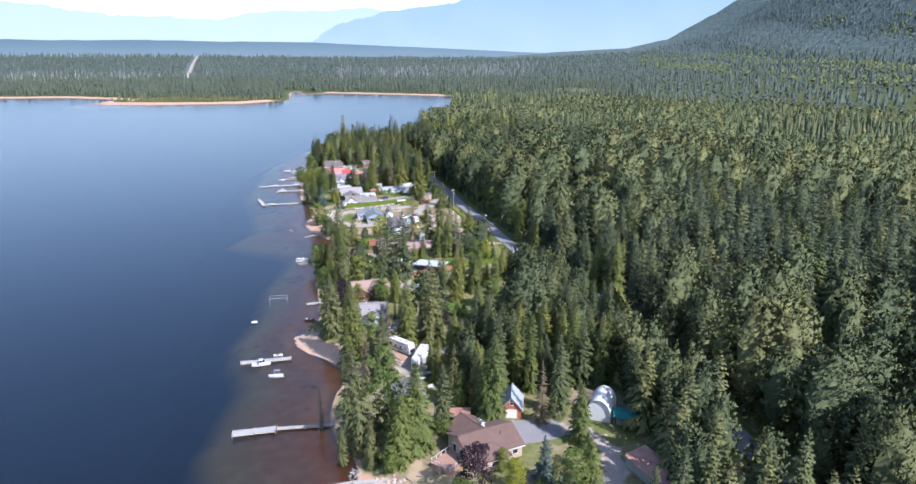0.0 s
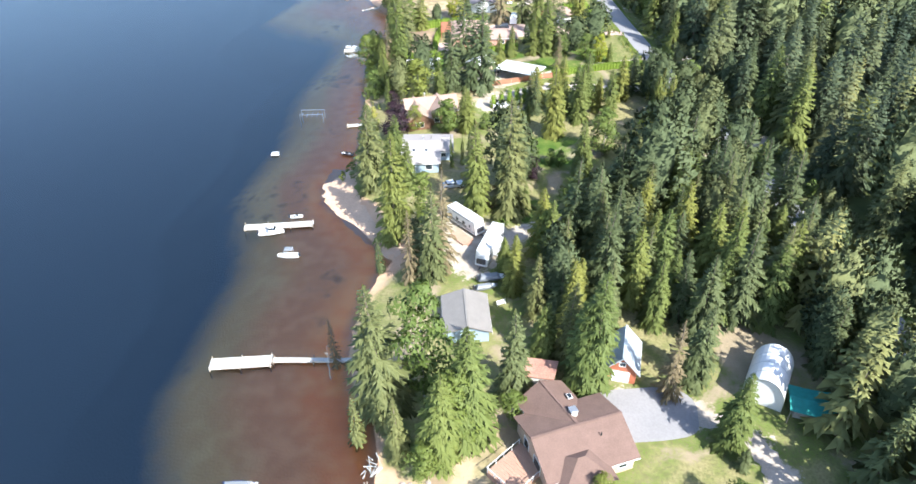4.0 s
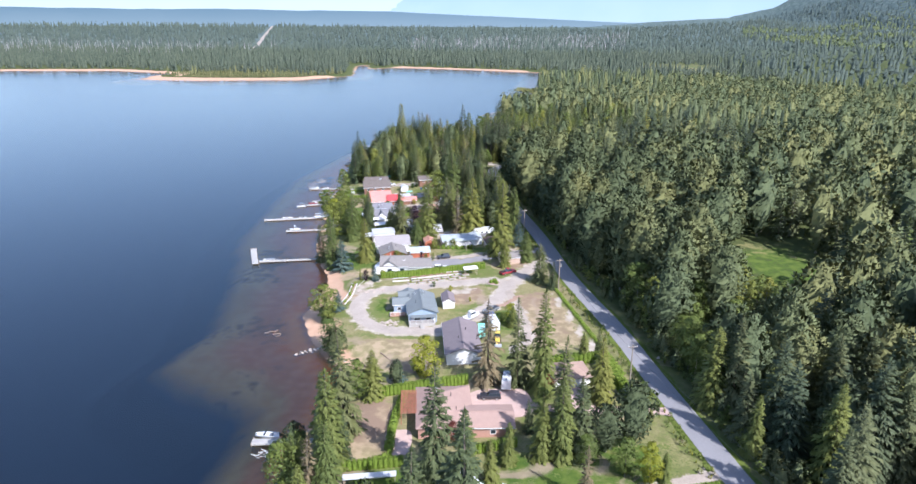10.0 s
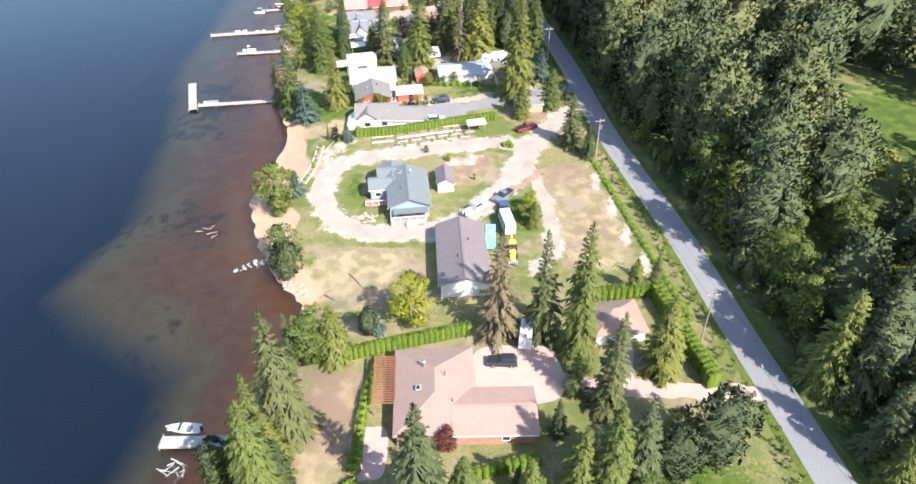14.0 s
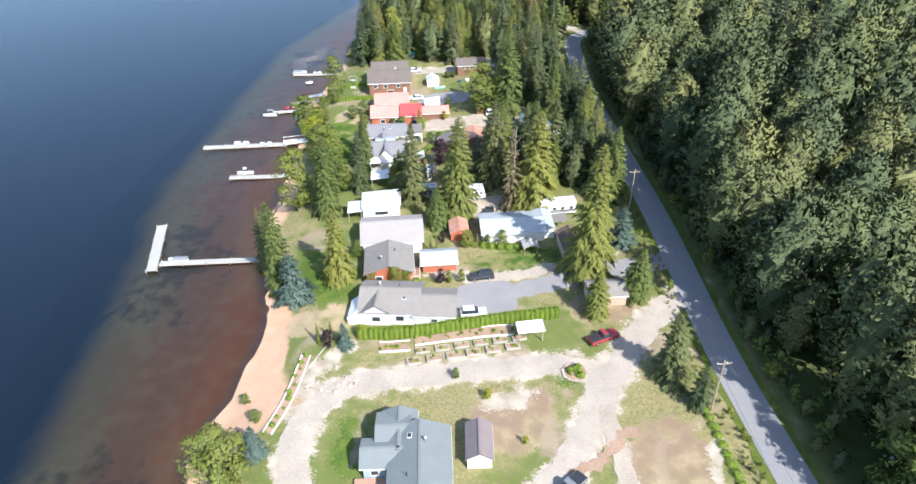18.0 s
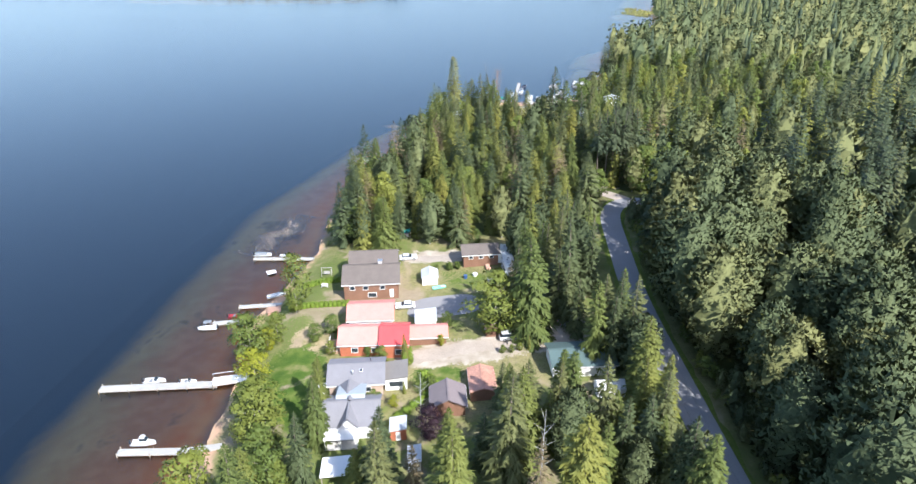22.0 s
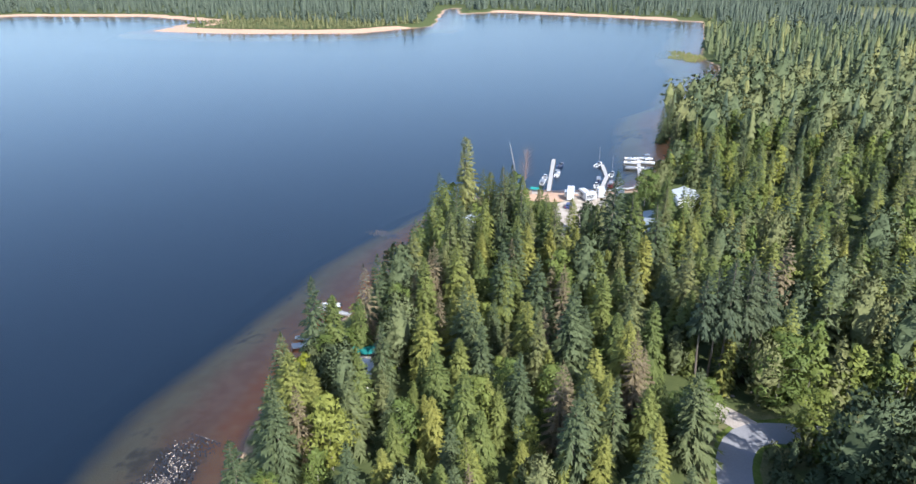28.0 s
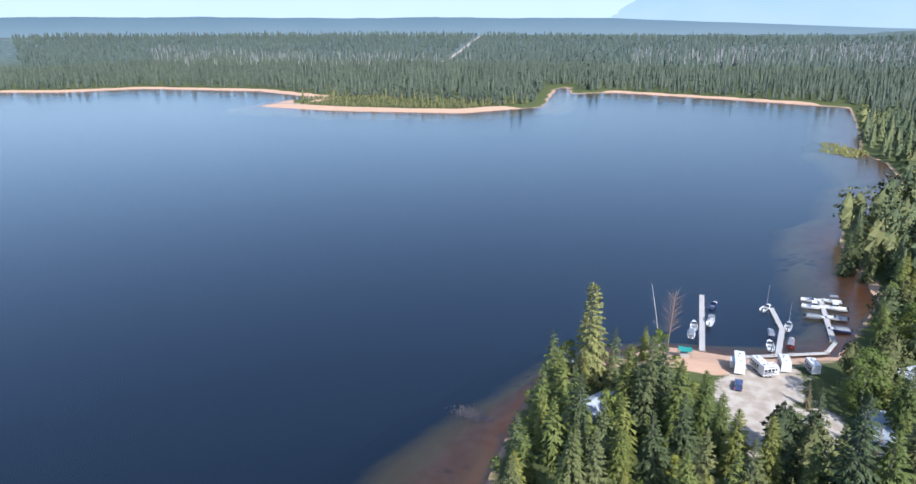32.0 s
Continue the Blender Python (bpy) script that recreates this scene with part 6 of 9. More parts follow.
for row in (
    ("spruce", -85.8, 379.8, 14.5, 1.2),
    ("cedar", -79.7, 373.2, 19.9, 1),
    ("blue", -75.4, 368.8, 11.9, 1.5),
    ("cedar", -68.5, 375.6, 16.2, 1.1),
    ("cedar", -78.9, 397.1, 19.8, 1.0),
    ("birch", -87.2, 399.4, 15.0, 1.0),
    ("birch", -86.9, 416.7, 12.1, 1.2),
    ("spruce", -76.0, 408.9, 16.1, 1),
    ("birch", -80.6, 407.9, 9.3, 1.1),
    ("cedar", -80.3, 426.4, 12.7, 1),
    ("spruce", -62.0, 405.1, 20.4, 1.1),
    ("cedar", -67.7, 410.7, 9.6, 1.2),
    ("cedar", -54.6, 397.0, 9.9, 1.7),
    ("brown", -59.2, 412.5, 10.9, 1.1),
    ("cedar", -51.1, 402.5, 23.6, 1.1),
    ("spruce", -45.8, 417.3, 21.6, 1.2),
    ("brown", -40.3, 406.1, 20.6, .9),
    ("cedar", -35.0, 408.1, 23.2, 1.4),
    ("cedar", -22.1, 385.0, 28.2, 1),
    ("blue", -16.4, 395.3, 10.0, 1.5),
    ("cedar", -13.3, 379.5, 11.2, 1.6),
    ("cedar", -20.1, 373.1, 10.1, 1.5),
):
    tree(*row, group="trees of the hedge lot")
for row in (
    ("cedar", -19.0, 413.2, 18.6, 1.2),
    ("birch", -104.3, 444.4, 7.6, 1.4),
    ("yellow", -100.5, 445.2, 5.1, 1.3),
    ("yellow", -97.2, 434.0, 7.8, 1.4),
    ("birch", -89.2, 420.9, 10.7, 1.3),
    ("cedar", -90.3, 491.5, 15.6, 1.4),
    ("cedar", -96.6, 491.3, 14.6, 1.2),
    ("spruce", -103.0, 494.0, 18.2, 1.4),
    ("birch", -101.1, 496.0, 9.6, 1.5),
    ("cedar", -47.8, 457.9, 24.2, 1.2),
    ("birch", -55.6, 457.3, 14.1, 1.5),
    ("spruce", -45.2, 468.6, 15.7, 1.1),
    ("spruce", -42.5, 470.2, 23.1, 1.1),
    ("spruce", -34.1, 455.6, 17.5, 1.1),
    ("cedar", -26.5, 441.4, 17.8, 1.2),
    ("cedar", -38.4, 432.6, 15.5, 1.3),
    ("spruce", -52.0, 464.1, 18.2, 1.1),
    ("spruce", -22.3, 438.6, 9.1, 1.1),
    ("brown", -55.1, 476.1, 8.4, 1.1),
    ("cedar", -48.1, 430.3, 13.3, 1),
):
    tree(*row, group="trees of the north lots")
for row in (
    ("birch", -54.6, 265.8, 7.0, 1.2),
    ("birch", -54.2, 256.7, 11.0, 1.2),
    ("cedar", -50.7, 257.6, 11.6, 1),
    ("cedar", -44.6, 252.1, 17.5, 1.1),
    ("cedar", -48.2, 247.7, 12.7, 1.2),
    ("blue", -40.5, 294.6, 5.4, 1.4),
    ("cedar", -22.1, 262.5, 14.6, 1.1),
    ("cedar", -7.5, 268.7, 13.2, 1.25),
    ("birch", 0.4, 267.4, 6.5, 1.2),
    ("cottonwood", 10.0, 274.4, 13.7, 1.35),
    ("birch", 7.5, 264.6, 8.1, 1.1),
    ("cedar", 14.8, 283.6, 4.1, 1.1),
    ("birch", -8.1, 284.7, 4.2, 1.3),
    ("cedar", -53.0, 257.4, 12.3, 1.2),
    ("cedar", -48.7, 264.5, 14.8, 1.1),
    ("spruce", -45.6, 263.9, 11.9, 1),
    ("cedar", -46.3, 241.7, 9.9, 1.2),
    ("cottonwood", -40.0, 234.1, 12.4, 1.2),
    ("birch", -35.3, 233.2, 11.8, 1.2),
    ("cedar", -42.5, 230.1, 8.3, 1),
    ("birch", -48.3, 238.4, 8.2, 1.1),
):
    tree(*row, group="trees of the shore")
for row in (
    ("spruce", -38.1, 195.7, 18.7, 1.2),
    ("cedar", -32.8, 196.5, 15.0, 1.1),
    ("cedar", -29.4, 192.6, 10.9, 1.2),
    ("purple", -37.2, 213.6, 9.6, 1.2),
    ("purple", -35.7, 217.3, 5.7, 1.1),
    ("birch", -24.6, 217.0, 9.0, 1.2),
    ("cedar", -20.5, 218.5, 12.4, 1.2),
    ("birch", -32.9, 217.8, 6.6, 1.1),
    ("cedar", -21.5, 201.9, 8.1, .45),
    ("cedar", -19.4, 203.1, 7.6, .45),
    ("cedar", -17.8, 204.2, 9.0, .45),
    ("brown", -14.6, 193.5, 16.3, 1.2),
    ("cottonwood", -8.4, 194.6, 19.6, .95),
    ("cottonwood", -5.2, 196.6, 13.8, .9),
    ("birch", -16.4, 220.6, 3.9, 1.4),
    ("purple", -4.0, 199.7, 5.0, 1.2),
    ("cedar", -9.6, 221.7, 8.4, .7),
    ("cedar", -7.9, 223.3, 7.9, .7),
    ("cedar", -6.1, 225.0, 6.9, .7),
    ("spruce", -6.1, 232.8, 10.6, 1.2),
    ("cedar", 0.1, 219.0, 18.1, 1),
    ("cedar", 5.4, 228.8, 14.2, 1.1),
    ("cedar", 2.0, 228.7, 9.8, 1.1),
    ("cedar", 10.4, 232.1, 8.7, 1.1),
    ("cedar", 13.4, 230.1, 12.8, 1.1),
    ("spruce", 19.2, 244.0, 10.7, 1.2),
    ("spruce", 23.3, 243.0, 10.7, 1.3),
    ("birch", 12.2, 223.1, 5.6, 1.2),
    ("brown", 9.8, 213.9, 9.6, 1.1),
    ("cedar", 6.9, 201.5, 10.5, 1.2),
    ("birch", 11.8, 210.4, 10.7, 1.2),
    ("yellow", 20.7, 216.3, 6.7, 1.2),
    ("cottonwood", 18.1, 197.5, 14.3, 1.5),
    ("cottonwood", 24.8, 202.4, 13.6, 1.3),
    ("birch", 24.2, 220.9, 8.1, 1.4),
    ("birch", 29.9, 223.9, 6.9, 1.2),
    ("cedar", 32.8, 214.0, 10.7, 1.1),
    ("cottonwood", 32.4, 240.3, 10.7, 1.4),
    ("cottonwood", 44.3, 247.6, 11.0, 1.3),
    ("cottonwood", 35.9, 230.7, 9.3, 1.3),
    ("birch", 0.2, 204.8, 4.0, 1.3),
    ("birch", 2.3, 204.1, 4.1, 1.2),
    ("birch", -3.6, 205.2, 4.5, 1.2),
):
    tree(*row, group="trees of the tan house yard")
for row in (
    ("spruce", -58.7, 590.8, 29.0, 1.1),
    ("cedar", -63.5, 593.7, 18.0, 1.1),
    ("brown", -52.6, 610.1, 13.1, 1),
    ("cedar", -54.3, 590.4, 24.2, 1.1),
    ("spruce", -71.8, 585.1, 21.7, 1.1),
    ("cedar", -69.5, 598.5, 18.6, 1),
    ("spruce", -48.6, 590.5, 22.1, 1.2),
    ("cottonwood", -112.4, 533.2, 7.6, 1.3),
    ("cottonwood", -105.2, 526.5, 11.8, 1.2),
    ("brown", -97.4, 531.8, 8.4, 1.1),
    ("spruce", -101.4, 600.4, 19.4, 1.1),
    ("cedar", -95.2, 615.7, 18.9, 1.1),
    ("spruce", -90.7, 613.1, 21.5, 1.1),
    ("spruce", -88.4, 618.2, 20.5, 1.1),
    ("cedar", -85.2, 611.2, 19.8, 1.1),
    ("cedar", -80.7, 617.5, 14.9, 1.1),
    ("spruce", -82.4, 600.8, 18.6, 1.1),
    ("cedar", -77.4, 606.7, 16.7, 1.1),
    ("cedar", -74.3, 601.0, 17.1, 1.1),
    ("spruce", -87.0, 595.3, 17.2, 1.2),
    ("cedar", -92.2, 591.3, 14.9, 1.2),
    ("spruce", -61.9, 613.6, 16.7, 1.3),
    ("cottonwood", -67.4, 615.0, 11.1, 1.2),
    ("spruce", -64.9, 603.4, 14.8, 1.2),
    ("brown", -61.1, 638.1, 6.9, 1),
    ("birch", -51.4, 639.8, 14.8, 1.1),
    ("cottonwood", -47.3, 646.8, 16.5, 1.1),
    ("cedar", -45.3, 628.8, 17.4, 1.2),
    ("spruce", -45.8, 613.6, 18.2, 1.2),
    ("cedar", -57.4, 610.1, 12.9, 1.2),
    ("birch", -44.2, 645.5, 6.9, 1.3),
    ("cedar", -44.1, 675.9, 14.2, 1.1),
    ("cottonwood", -52.1, 655.9, 8.9, 1),
    ("birch", -26.0, 544.2, 14.7, 1.2),
    ("birch", -22.0, 533.2, 11.6, 1.3),
    ("birch", -41.8, 529.4, 10.6, 1.3),
    ("birch", -38.9, 534.8, 9.7, 1.2),
    ("cottonwood", -43.6, 549.9, 10.5, 1.1),
    ("birch", -34.4, 551.4, 7.9, 1.1),
):
    tree(*row, group="trees of the marina")
for row in (
    ("birch", -62.3, 375.2, 3.3, 1.3),
    ("birch", -57.7, 375.5, 4.4, 1.2),
    ("birch", -55.9, 376.6, 3.3, 1.2),
    ("purple", -49.6, 378.0, 3.2, 1.1),
    ("cedar", -55.1, 387.8, 3.4, .6),
    ("cedar", -53.8, 388.1, 3.4, .6),
    ("cedar", -52.5, 388.0, 3.7, .6),
    ("birch", -67.7, 383.4, 3.9, 1.2),
    ("birch", -46.9, 390.4, 4.0, 1.3),
    ("purple", -52.1, 391.4, 2.8, 1.1),
    ("birch", -39.7, 392.0, 3.6, 1.4),
    ("brown", -44.7, 390.9, 3.6, 1.2),
    ("birch", -42.8, 391.3, 2.9, 1),
    ("yellow", -59.4, 360.8, 2.6, 1.5),
    ("cedar", -66.0, 357.8, 4.9, .5),
    ("cedar", -64.2, 358.9, 4.5, .5),
    ("purple", -64.1, 357.1, 3.8, 1),
    ("blue", -61.4, 357.7, 5.5, 1.3),
    ("birch", -47.9, 378.3, 2.8, 1.1),
    ("birch", -45.6, 379.1, 2.8, 1),
    ("birch", -102.7, 442.3, 10.5, 1.3),
    ("birch", -99.2, 447.0, 7.2, 1.1),
    ("birch", -100.0, 457.7, 14.3, .8),
    ("birch", -91.2, 448.0, 4.0, 1.5),
    ("birch", -88.7, 451.4, 4.5, 1.4),
    ("birch", -78.6, 444.9, 2.6, 1.3),
    ("birch", -75.2, 443.8, 3.8, 1.3),
    ("cedar", -70.5, 443.9, 7.3, .8),
    ("yellow", -65.3, 451.2, 2.8, 1),
    ("birch", -65.9, 458.8, 3.5, 1.3),
    ("birch", -47.9, 458.0, 8.1, 1.2),
    ("cedar", -47.7, 452.9, 3.7, .6),
    ("cedar", -46.1, 453.3, 3.3, .6),
    ("birch", -52.7, 451.0, 1.9, 1.4),
    ("birch", -51.0, 451.6, 1.9, 1.4),
    ("birch", -49.5, 452.4, 1.8, 1.4),
    ("birch", -71.6, 483.3, 2.2, 1.4),
    ("birch", -69.7, 484.1, 2.0, 1.4),
    ("birch", -84.4, 499.0, 3.8, 1.2),
    ("birch", -67.8, 497.5, 5.1, 1),
    ("cedar", -92.1, 492.0, 13.7, 1.3),
    ("cottonwood", -96.7, 491.0, 12.3, .9),
):
    tree(*row, group="trees of the garden shrubs")
for row in (
    ("birch", -91.5, 422.5, 8.7, 1.4),
    ("cedar", -77.8, 419.4, 14.1, 1.1),
    ("birch", -84.5, 413.1, 8.2, 1.4),
    ("cedar", -83.3, 405.5, 11.1, 1.4),
    ("birch", -79.3, 408.8, 6.2, 1.3),
    ("birch", -77.0, 421.0, 3.1, 1.3),
    ("cedar", -67.1, 411.6, 10.6, 1.1),
    ("spruce", -64.2, 412.2, 16.9, 1.2),
    ("purple", -60.2, 424.7, 6.8, 1.4),
    ("cedar", -54.3, 414.5, 15.9, 1.1),
    ("spruce", -49.9, 433.5, 10.8, 1.2),
    ("spruce", -50.2, 420.5, 10.8, 1.2),
    ("cedar", -39.8, 435.8, 13.1, 1.3),
    ("birch", -72.2, 430.6, 3.8, 1.3),
    ("yellow", -68.7, 431.4, 2.7, 1.2),
    ("yellow", -61.5, 433.0, 2.7, 1.2),
    ("birch", -86.1, 444.0, 3.4, 1.2),
    ("birch", -65.3, 436.4, 3.2, 1.4),
    ("birch", -63.4, 437.6, 2.9, 1.3),
    ("cedar", -68.1, 435.5, 3.0, .8),
    ("cedar", -34.6, 419.0, 12.9, 1.2),
    ("cedar", -26.9, 430.5, 17.2, 1.1),
    ("spruce", -29.5, 420.9, 16.5, 1.1),
):
    tree(*row, group="trees of the cottage garden")


def grove(ring, gap, seed, choose, group):
    """Single trees filling a ring of the plan."""
    p = np.array(ring, float)
    x, y = scatter(p[:, 0].min(), p[:, 0].max(), p[:, 1].min(), p[:, 1].max(), gap, seed)
    rs = np.random.RandomState(seed)
    ok = inside(x, y, ring) & (to_line(x, y, ROAD) > 5.5)
    for a, b in zip(x[ok], y[ok]):
        kind, h0, h1 = choose(rs)
        tree(kind, a, b, rs.uniform(h0, h1), rs.uniform(0.9, 1.15), group=group)


def conifers(rs):
    u = rs.rand()
    return ("spruce", 14, 21) if u < 0.55 else ("cedar", 12, 20) if u < 0.85 else ("cottonwood", 11, 16)


grove([(3, 151), (16, 154), (27, 150), (32, 157), (44, 147), (50, 152), (47, 190), (40, 199), (13, 189), (4, 183), (-1, 172)], 4.7, 11, conifers, "trees of the southern wood")
grove([(-52, 472), (-41, 468), (-31, 460), (-24, 440), (-15, 420), (-20, 413), (-30, 413), (-27, 440), (-44, 462), (-60, 495), (-38, 500), (-35, 480)], 4.6, 12, conifers, "trees of the road strip")
grove([(-47, 424), (-28, 416), (-31, 428), (-48, 430)], 4.5, 13, conifers, "trees of the road strip")
grove([(18, 196), (42, 203), (33, 240), (28, 250), (22, 246), (26, 222)], 4.6, 14, lambda rs: ("cottonwood", 12, 17) if rs.rand() < 0.5 else ("cedar", 8, 14), "trees of the southern wood")


# brush between the road and the woods, weeds on the lots' side
def brush(name, label, line, near, far, gap, seed, choose, y0, y1, side):
    x, y = scatter(-60, 75, y0, y1, gap, seed)
    rs = np.random.RandomState(seed)
    rx = np.interp(y, [p[1] for p in line], [p[0] for p in line])
    d = to_line(x, y, line)
    ok = (d > near) & (d < far) & ((x - rx) * side > 0)
    rows = []
    for a, b in zip(x[ok], y[ok]):
        kind, h0, h1 = choose(rs)
        rows.append((kind, a, b, rs.uniform(h0, h1), rs.uniform(0.9, 1.4)))
    wood(name, label, "brush", rows, 0.5, False)


brush("roadside_brush", "low leafy brush between road and forest", ROAD, 4.6, 8.8, 2.6, 71, lambda rs: ("cottonwood", 2.5, 6.5) if rs.rand() < 0.6 else ("birch", 2.0, 4.5), 110, 560, 1)
brush("verge_weeds", "yellow-green weeds along the road verge", ROAD, 3.3, 6.0, 1.35, 72, lambda rs: ("yellow", 0.4, 1.0) if rs.rand() < 0.25 else ("birch", 0.5, 1.4), 200, 470, -1)


def shore_brush(seed, x0, x1, y0, y1, gap, near, far, keep):
    x, y = scatter(x0, x1, y0, y1, gap, seed)
    rs = np.random.RandomState(seed)
    d = shore_distance(x, y)
    ok = (d > near) & (d < far) & (rs.rand(len(x)) < keep)
    rows = [(("birch", a, b, rs.uniform(1.2, 4.0), rs.uniform(1.0, 1.4)) if rs.rand() < 0.7 else ("cedar", a, b, rs.uniform(2, 5), 1.2)) for a, b in zip(x[ok], y[ok])]
    wood("shore_brush", "leafy brush along the lake shore", "brush", rows, 0.5, False)


shore_brush(81, -75, -20, 196, 300, 2.3, 1.0, 5.0, 0.6)
shore_brush(82, -140, -60, 496, 640, 2.6, 1.5, 6.0, 0.7)

# ---- drives, yards and lawns ----
def drive(label, line, width, material="gravel", **more):
    if material in ("gravel", "pale_gravel"):
        cover_line("pale", line, width * 0.62)
    return ribbon("driveway", label, "driveway", line, width * 0.8, M[material], lift=more.pop("lift", 0.06), step=1.0, ragged=0.22, **more)


drive("pale gravel turning loop under the trees", [(13, 140), (20, 139), (29.5, 136.5), (33.5, 130), (33, 122), (29.5, 114.5), (21.2, 107.6), (15.1, 105), (10.3, 106.6), (9, 110.5), (10.8, 114), (13.8, 116)], 4.2, "pale_gravel")
blob("driveway", "grey asphalt apron before the garage", "driveway", 16.5, 137.5, 7.5, 4.6, M["drive_asphalt"], 10, 0.08, square=4)
cover("dry", -4, 123.5, 8.5, 9, -30, 1.0)  # worn sandy yard beside the beach house
drive("gravel track to the campers", [(50, 222), (26, 205), (13, 191.5), (1.4, 183), (-7.4, 176.5), (-13, 166)], 4.0, "pale_gravel")
cover("pale", -12.5, 174, 6.5, 8.5, 25, 1.0)  # gravel pad under the campers
cover("lush", 73, 386, 15, 27, 0, 0.62)  # grassy glade in the forest
cover("lush", 0, 211, 9, 7, 10, 1.0)  # bright green lawn beside the drive
cover("lush", -4, 186, 7, 4, 20, 1.0)  # green lawn by the campers
drive("gravel drive to the tan house", [(34, 244), (22, 246.5), (6, 246.5), (-3, 246), (-11, 241), (-17, 235)], 3.8, "pale_gravel")
cover("pale", -13, 236.5, 7.5, 5.5, 20, 1.0)  # pale gravel court of the tan house
cover("dry", -21, 239.5, 6, 4, 25, 1.0)  # worn brown yard with garden boxes
drive("gravel drive to the carport", [(28, 268.5), (14.3, 262), (4, 257), (-5.8, 252.4), (-15, 250.5)], 3.4, "gravel")
cover("pale", -16, 250, 7, 5, 20, 1.0)  # gravel yard before the carport
cover("lush", 3, 266, 17, 9, 18, 0.72)  # green lawn under young trees
cover("lush", -34.5, 258.5, 10, 4.5, 15, 1.0)  # deep green lawn between the hedges
cover("lush", -17, 264, 9, 5, 15, 1.0)  # green lawn before the large house
cover("dry", -42.5, 275, 5.2, 12, 12, 1.0)  # dry straw-coloured lawn by the lake
drive("rose paver drive of the large house", [(24, 288), (17, 287.5), (6.3, 287.2), (-4.3, 286.6), (-14, 287.5), (-20, 289)], 4.0, "pavers")
blob("driveway", "rose paver court beside the large house", "driveway", -16.5, 288, 7.0, 6.0, M["pavers"], 10, 0.08, square=4)
drive("rose paver drive to the garage", [(-0.2, 288), (0.2, 296)], 3.2, "pavers", lift=0.09)
blob("terrace", "rose paver terrace of the large house", "terrace", -36.2, 271.5, 2.6, 4.5, M["pavers"], 10, 0.08, square=4)
drive("pale gravel loop round the blue-grey house", [(-20, 347.8), (-18.4, 356.5), (-22, 360.6), (-33, 358.2), (-49, 353), (-57, 350), (-62.2, 345), (-61.5, 334), (-56, 325), (-48.3, 321.3), (-36.2, 323), (-29, 329), (-23.4, 338.1), (-20, 347.8)], 5.4, "pale_gravel")
drive("pale gravel drive to the road", [(-3, 385), (-10, 375), (-14.5, 365.5), (-18.4, 354)], 5.5, "pale_gravel", lift=0.08)
drive("worn gravel track past the excavator", [(-18, 352), (-15, 341.1), (-11.8, 328), (-11.2, 318.6), (-15, 313)], 3.0, "gravel", lift=0.07)
cover("dry", -31, 347, 6.5, 6, 20, 1.0)  # bare dry earth within the gravel loop
cover("pale", -33, 350.5, 4.5, 2.2, 20, 0.9)
cover("lush", -22.8, 357.5, 3.4, 2.6, 20, 0.8)  # green end of the loop
cover("lush", -17.5, 331, 3.6, 6.0, 10, 1.0)  # weedy grass beside the barn
cover("lush", -53.5, 338, 3.6, 6.5, 14, 0.72)  # green lawn beside the blue-grey house
cover("dry", -6.5, 332, 7.5, 19, 14, 1.0)  # patchy dry field by the road
cover("dry", -46, 308, 12, 9, 10, 1.0)  # patchy dry field behind the beach
ribbon("yard", "dark wet stain winding over the gravel", "stain", [(-22, 338.5), (-20, 341), (-18.5, 340.6), (-17.6, 343), (-16, 344.5), (-15.6, 347.2), (-13.2, 347.9)], 1.7, M["dirt"], lift=0.11, step=0.6, ragged=0.5)
cover("beach", -68, 324.5, 5.0, 4.0, 30, 2.0)  # broad sand below the loop
cover("beach", -74, 345, 4.0, 14, 5, 1.7)
drive("asphalt drive of the grey-roofed house", [(-4, 394), (-17, 388), (-26.5, 382.5), (-36, 377.2), (-44, 372.5)], 6.0, "drive_asphalt")
blob("driveway", "asphalt court with parked cars", "driveway", -40.5, 374.5, 6, 5, M["drive_asphalt"], 17, 0.08, square=4)
drive("gravel lane beside the asphalt drive", [(-18, 391), (-28, 386), (-38, 381.5), (-44, 379.5)], 3.0, "gravel", lift=0.07)
cover("lush", -36, 387, 10, 4.2, 20, 1.0)  # green lawn behind the shop
cover("dry", -18.5, 376, 7, 4, 25, 1.0)  # dry grass corner by the road
cover("lush", -73, 379, 7, 14, 20, 0.72)  # mown lawn down to the lake
cover("dry", -69, 364, 7, 4.5, 12, 1.0)  # dry lawn behind the hedge
cover("pale", -40, 408, 7, 5, 20, 1.0)  # gravel yard behind the shop
cover("lush", -90, 432, 7, 14, 15, 1.0)  # green lawn by the willows
drive("wide gravel lane to the cottages", [(-26, 458), (-37.4, 458.5), (-49.5, 454.8), (-59.9, 452), (-70, 446)], 5.0, "gravel")
blob("driveway", "grey gravel court of the salmon house", "driveway", -68.5, 466.5, 8, 4.6, M["drive_asphalt"], 20, 0.07, square=3)
drive("pale gravel drive of the log house", [(-44, 492), (-58, 494.5), (-70.9, 490.5), (-83, 487.5)], 4.2, "pale_gravel")
cover("lush", -68, 479.5, 9, 6, 18, 0.50)  # green lawn between the houses
cover("lush", -100, 476, 5.5, 15, 15, 0.45)  # lawn of the log house by the lake
cover("lush", -63.5, 441.5, 5, 3.2, 15, 1.0)  # round green lawn of the cottage
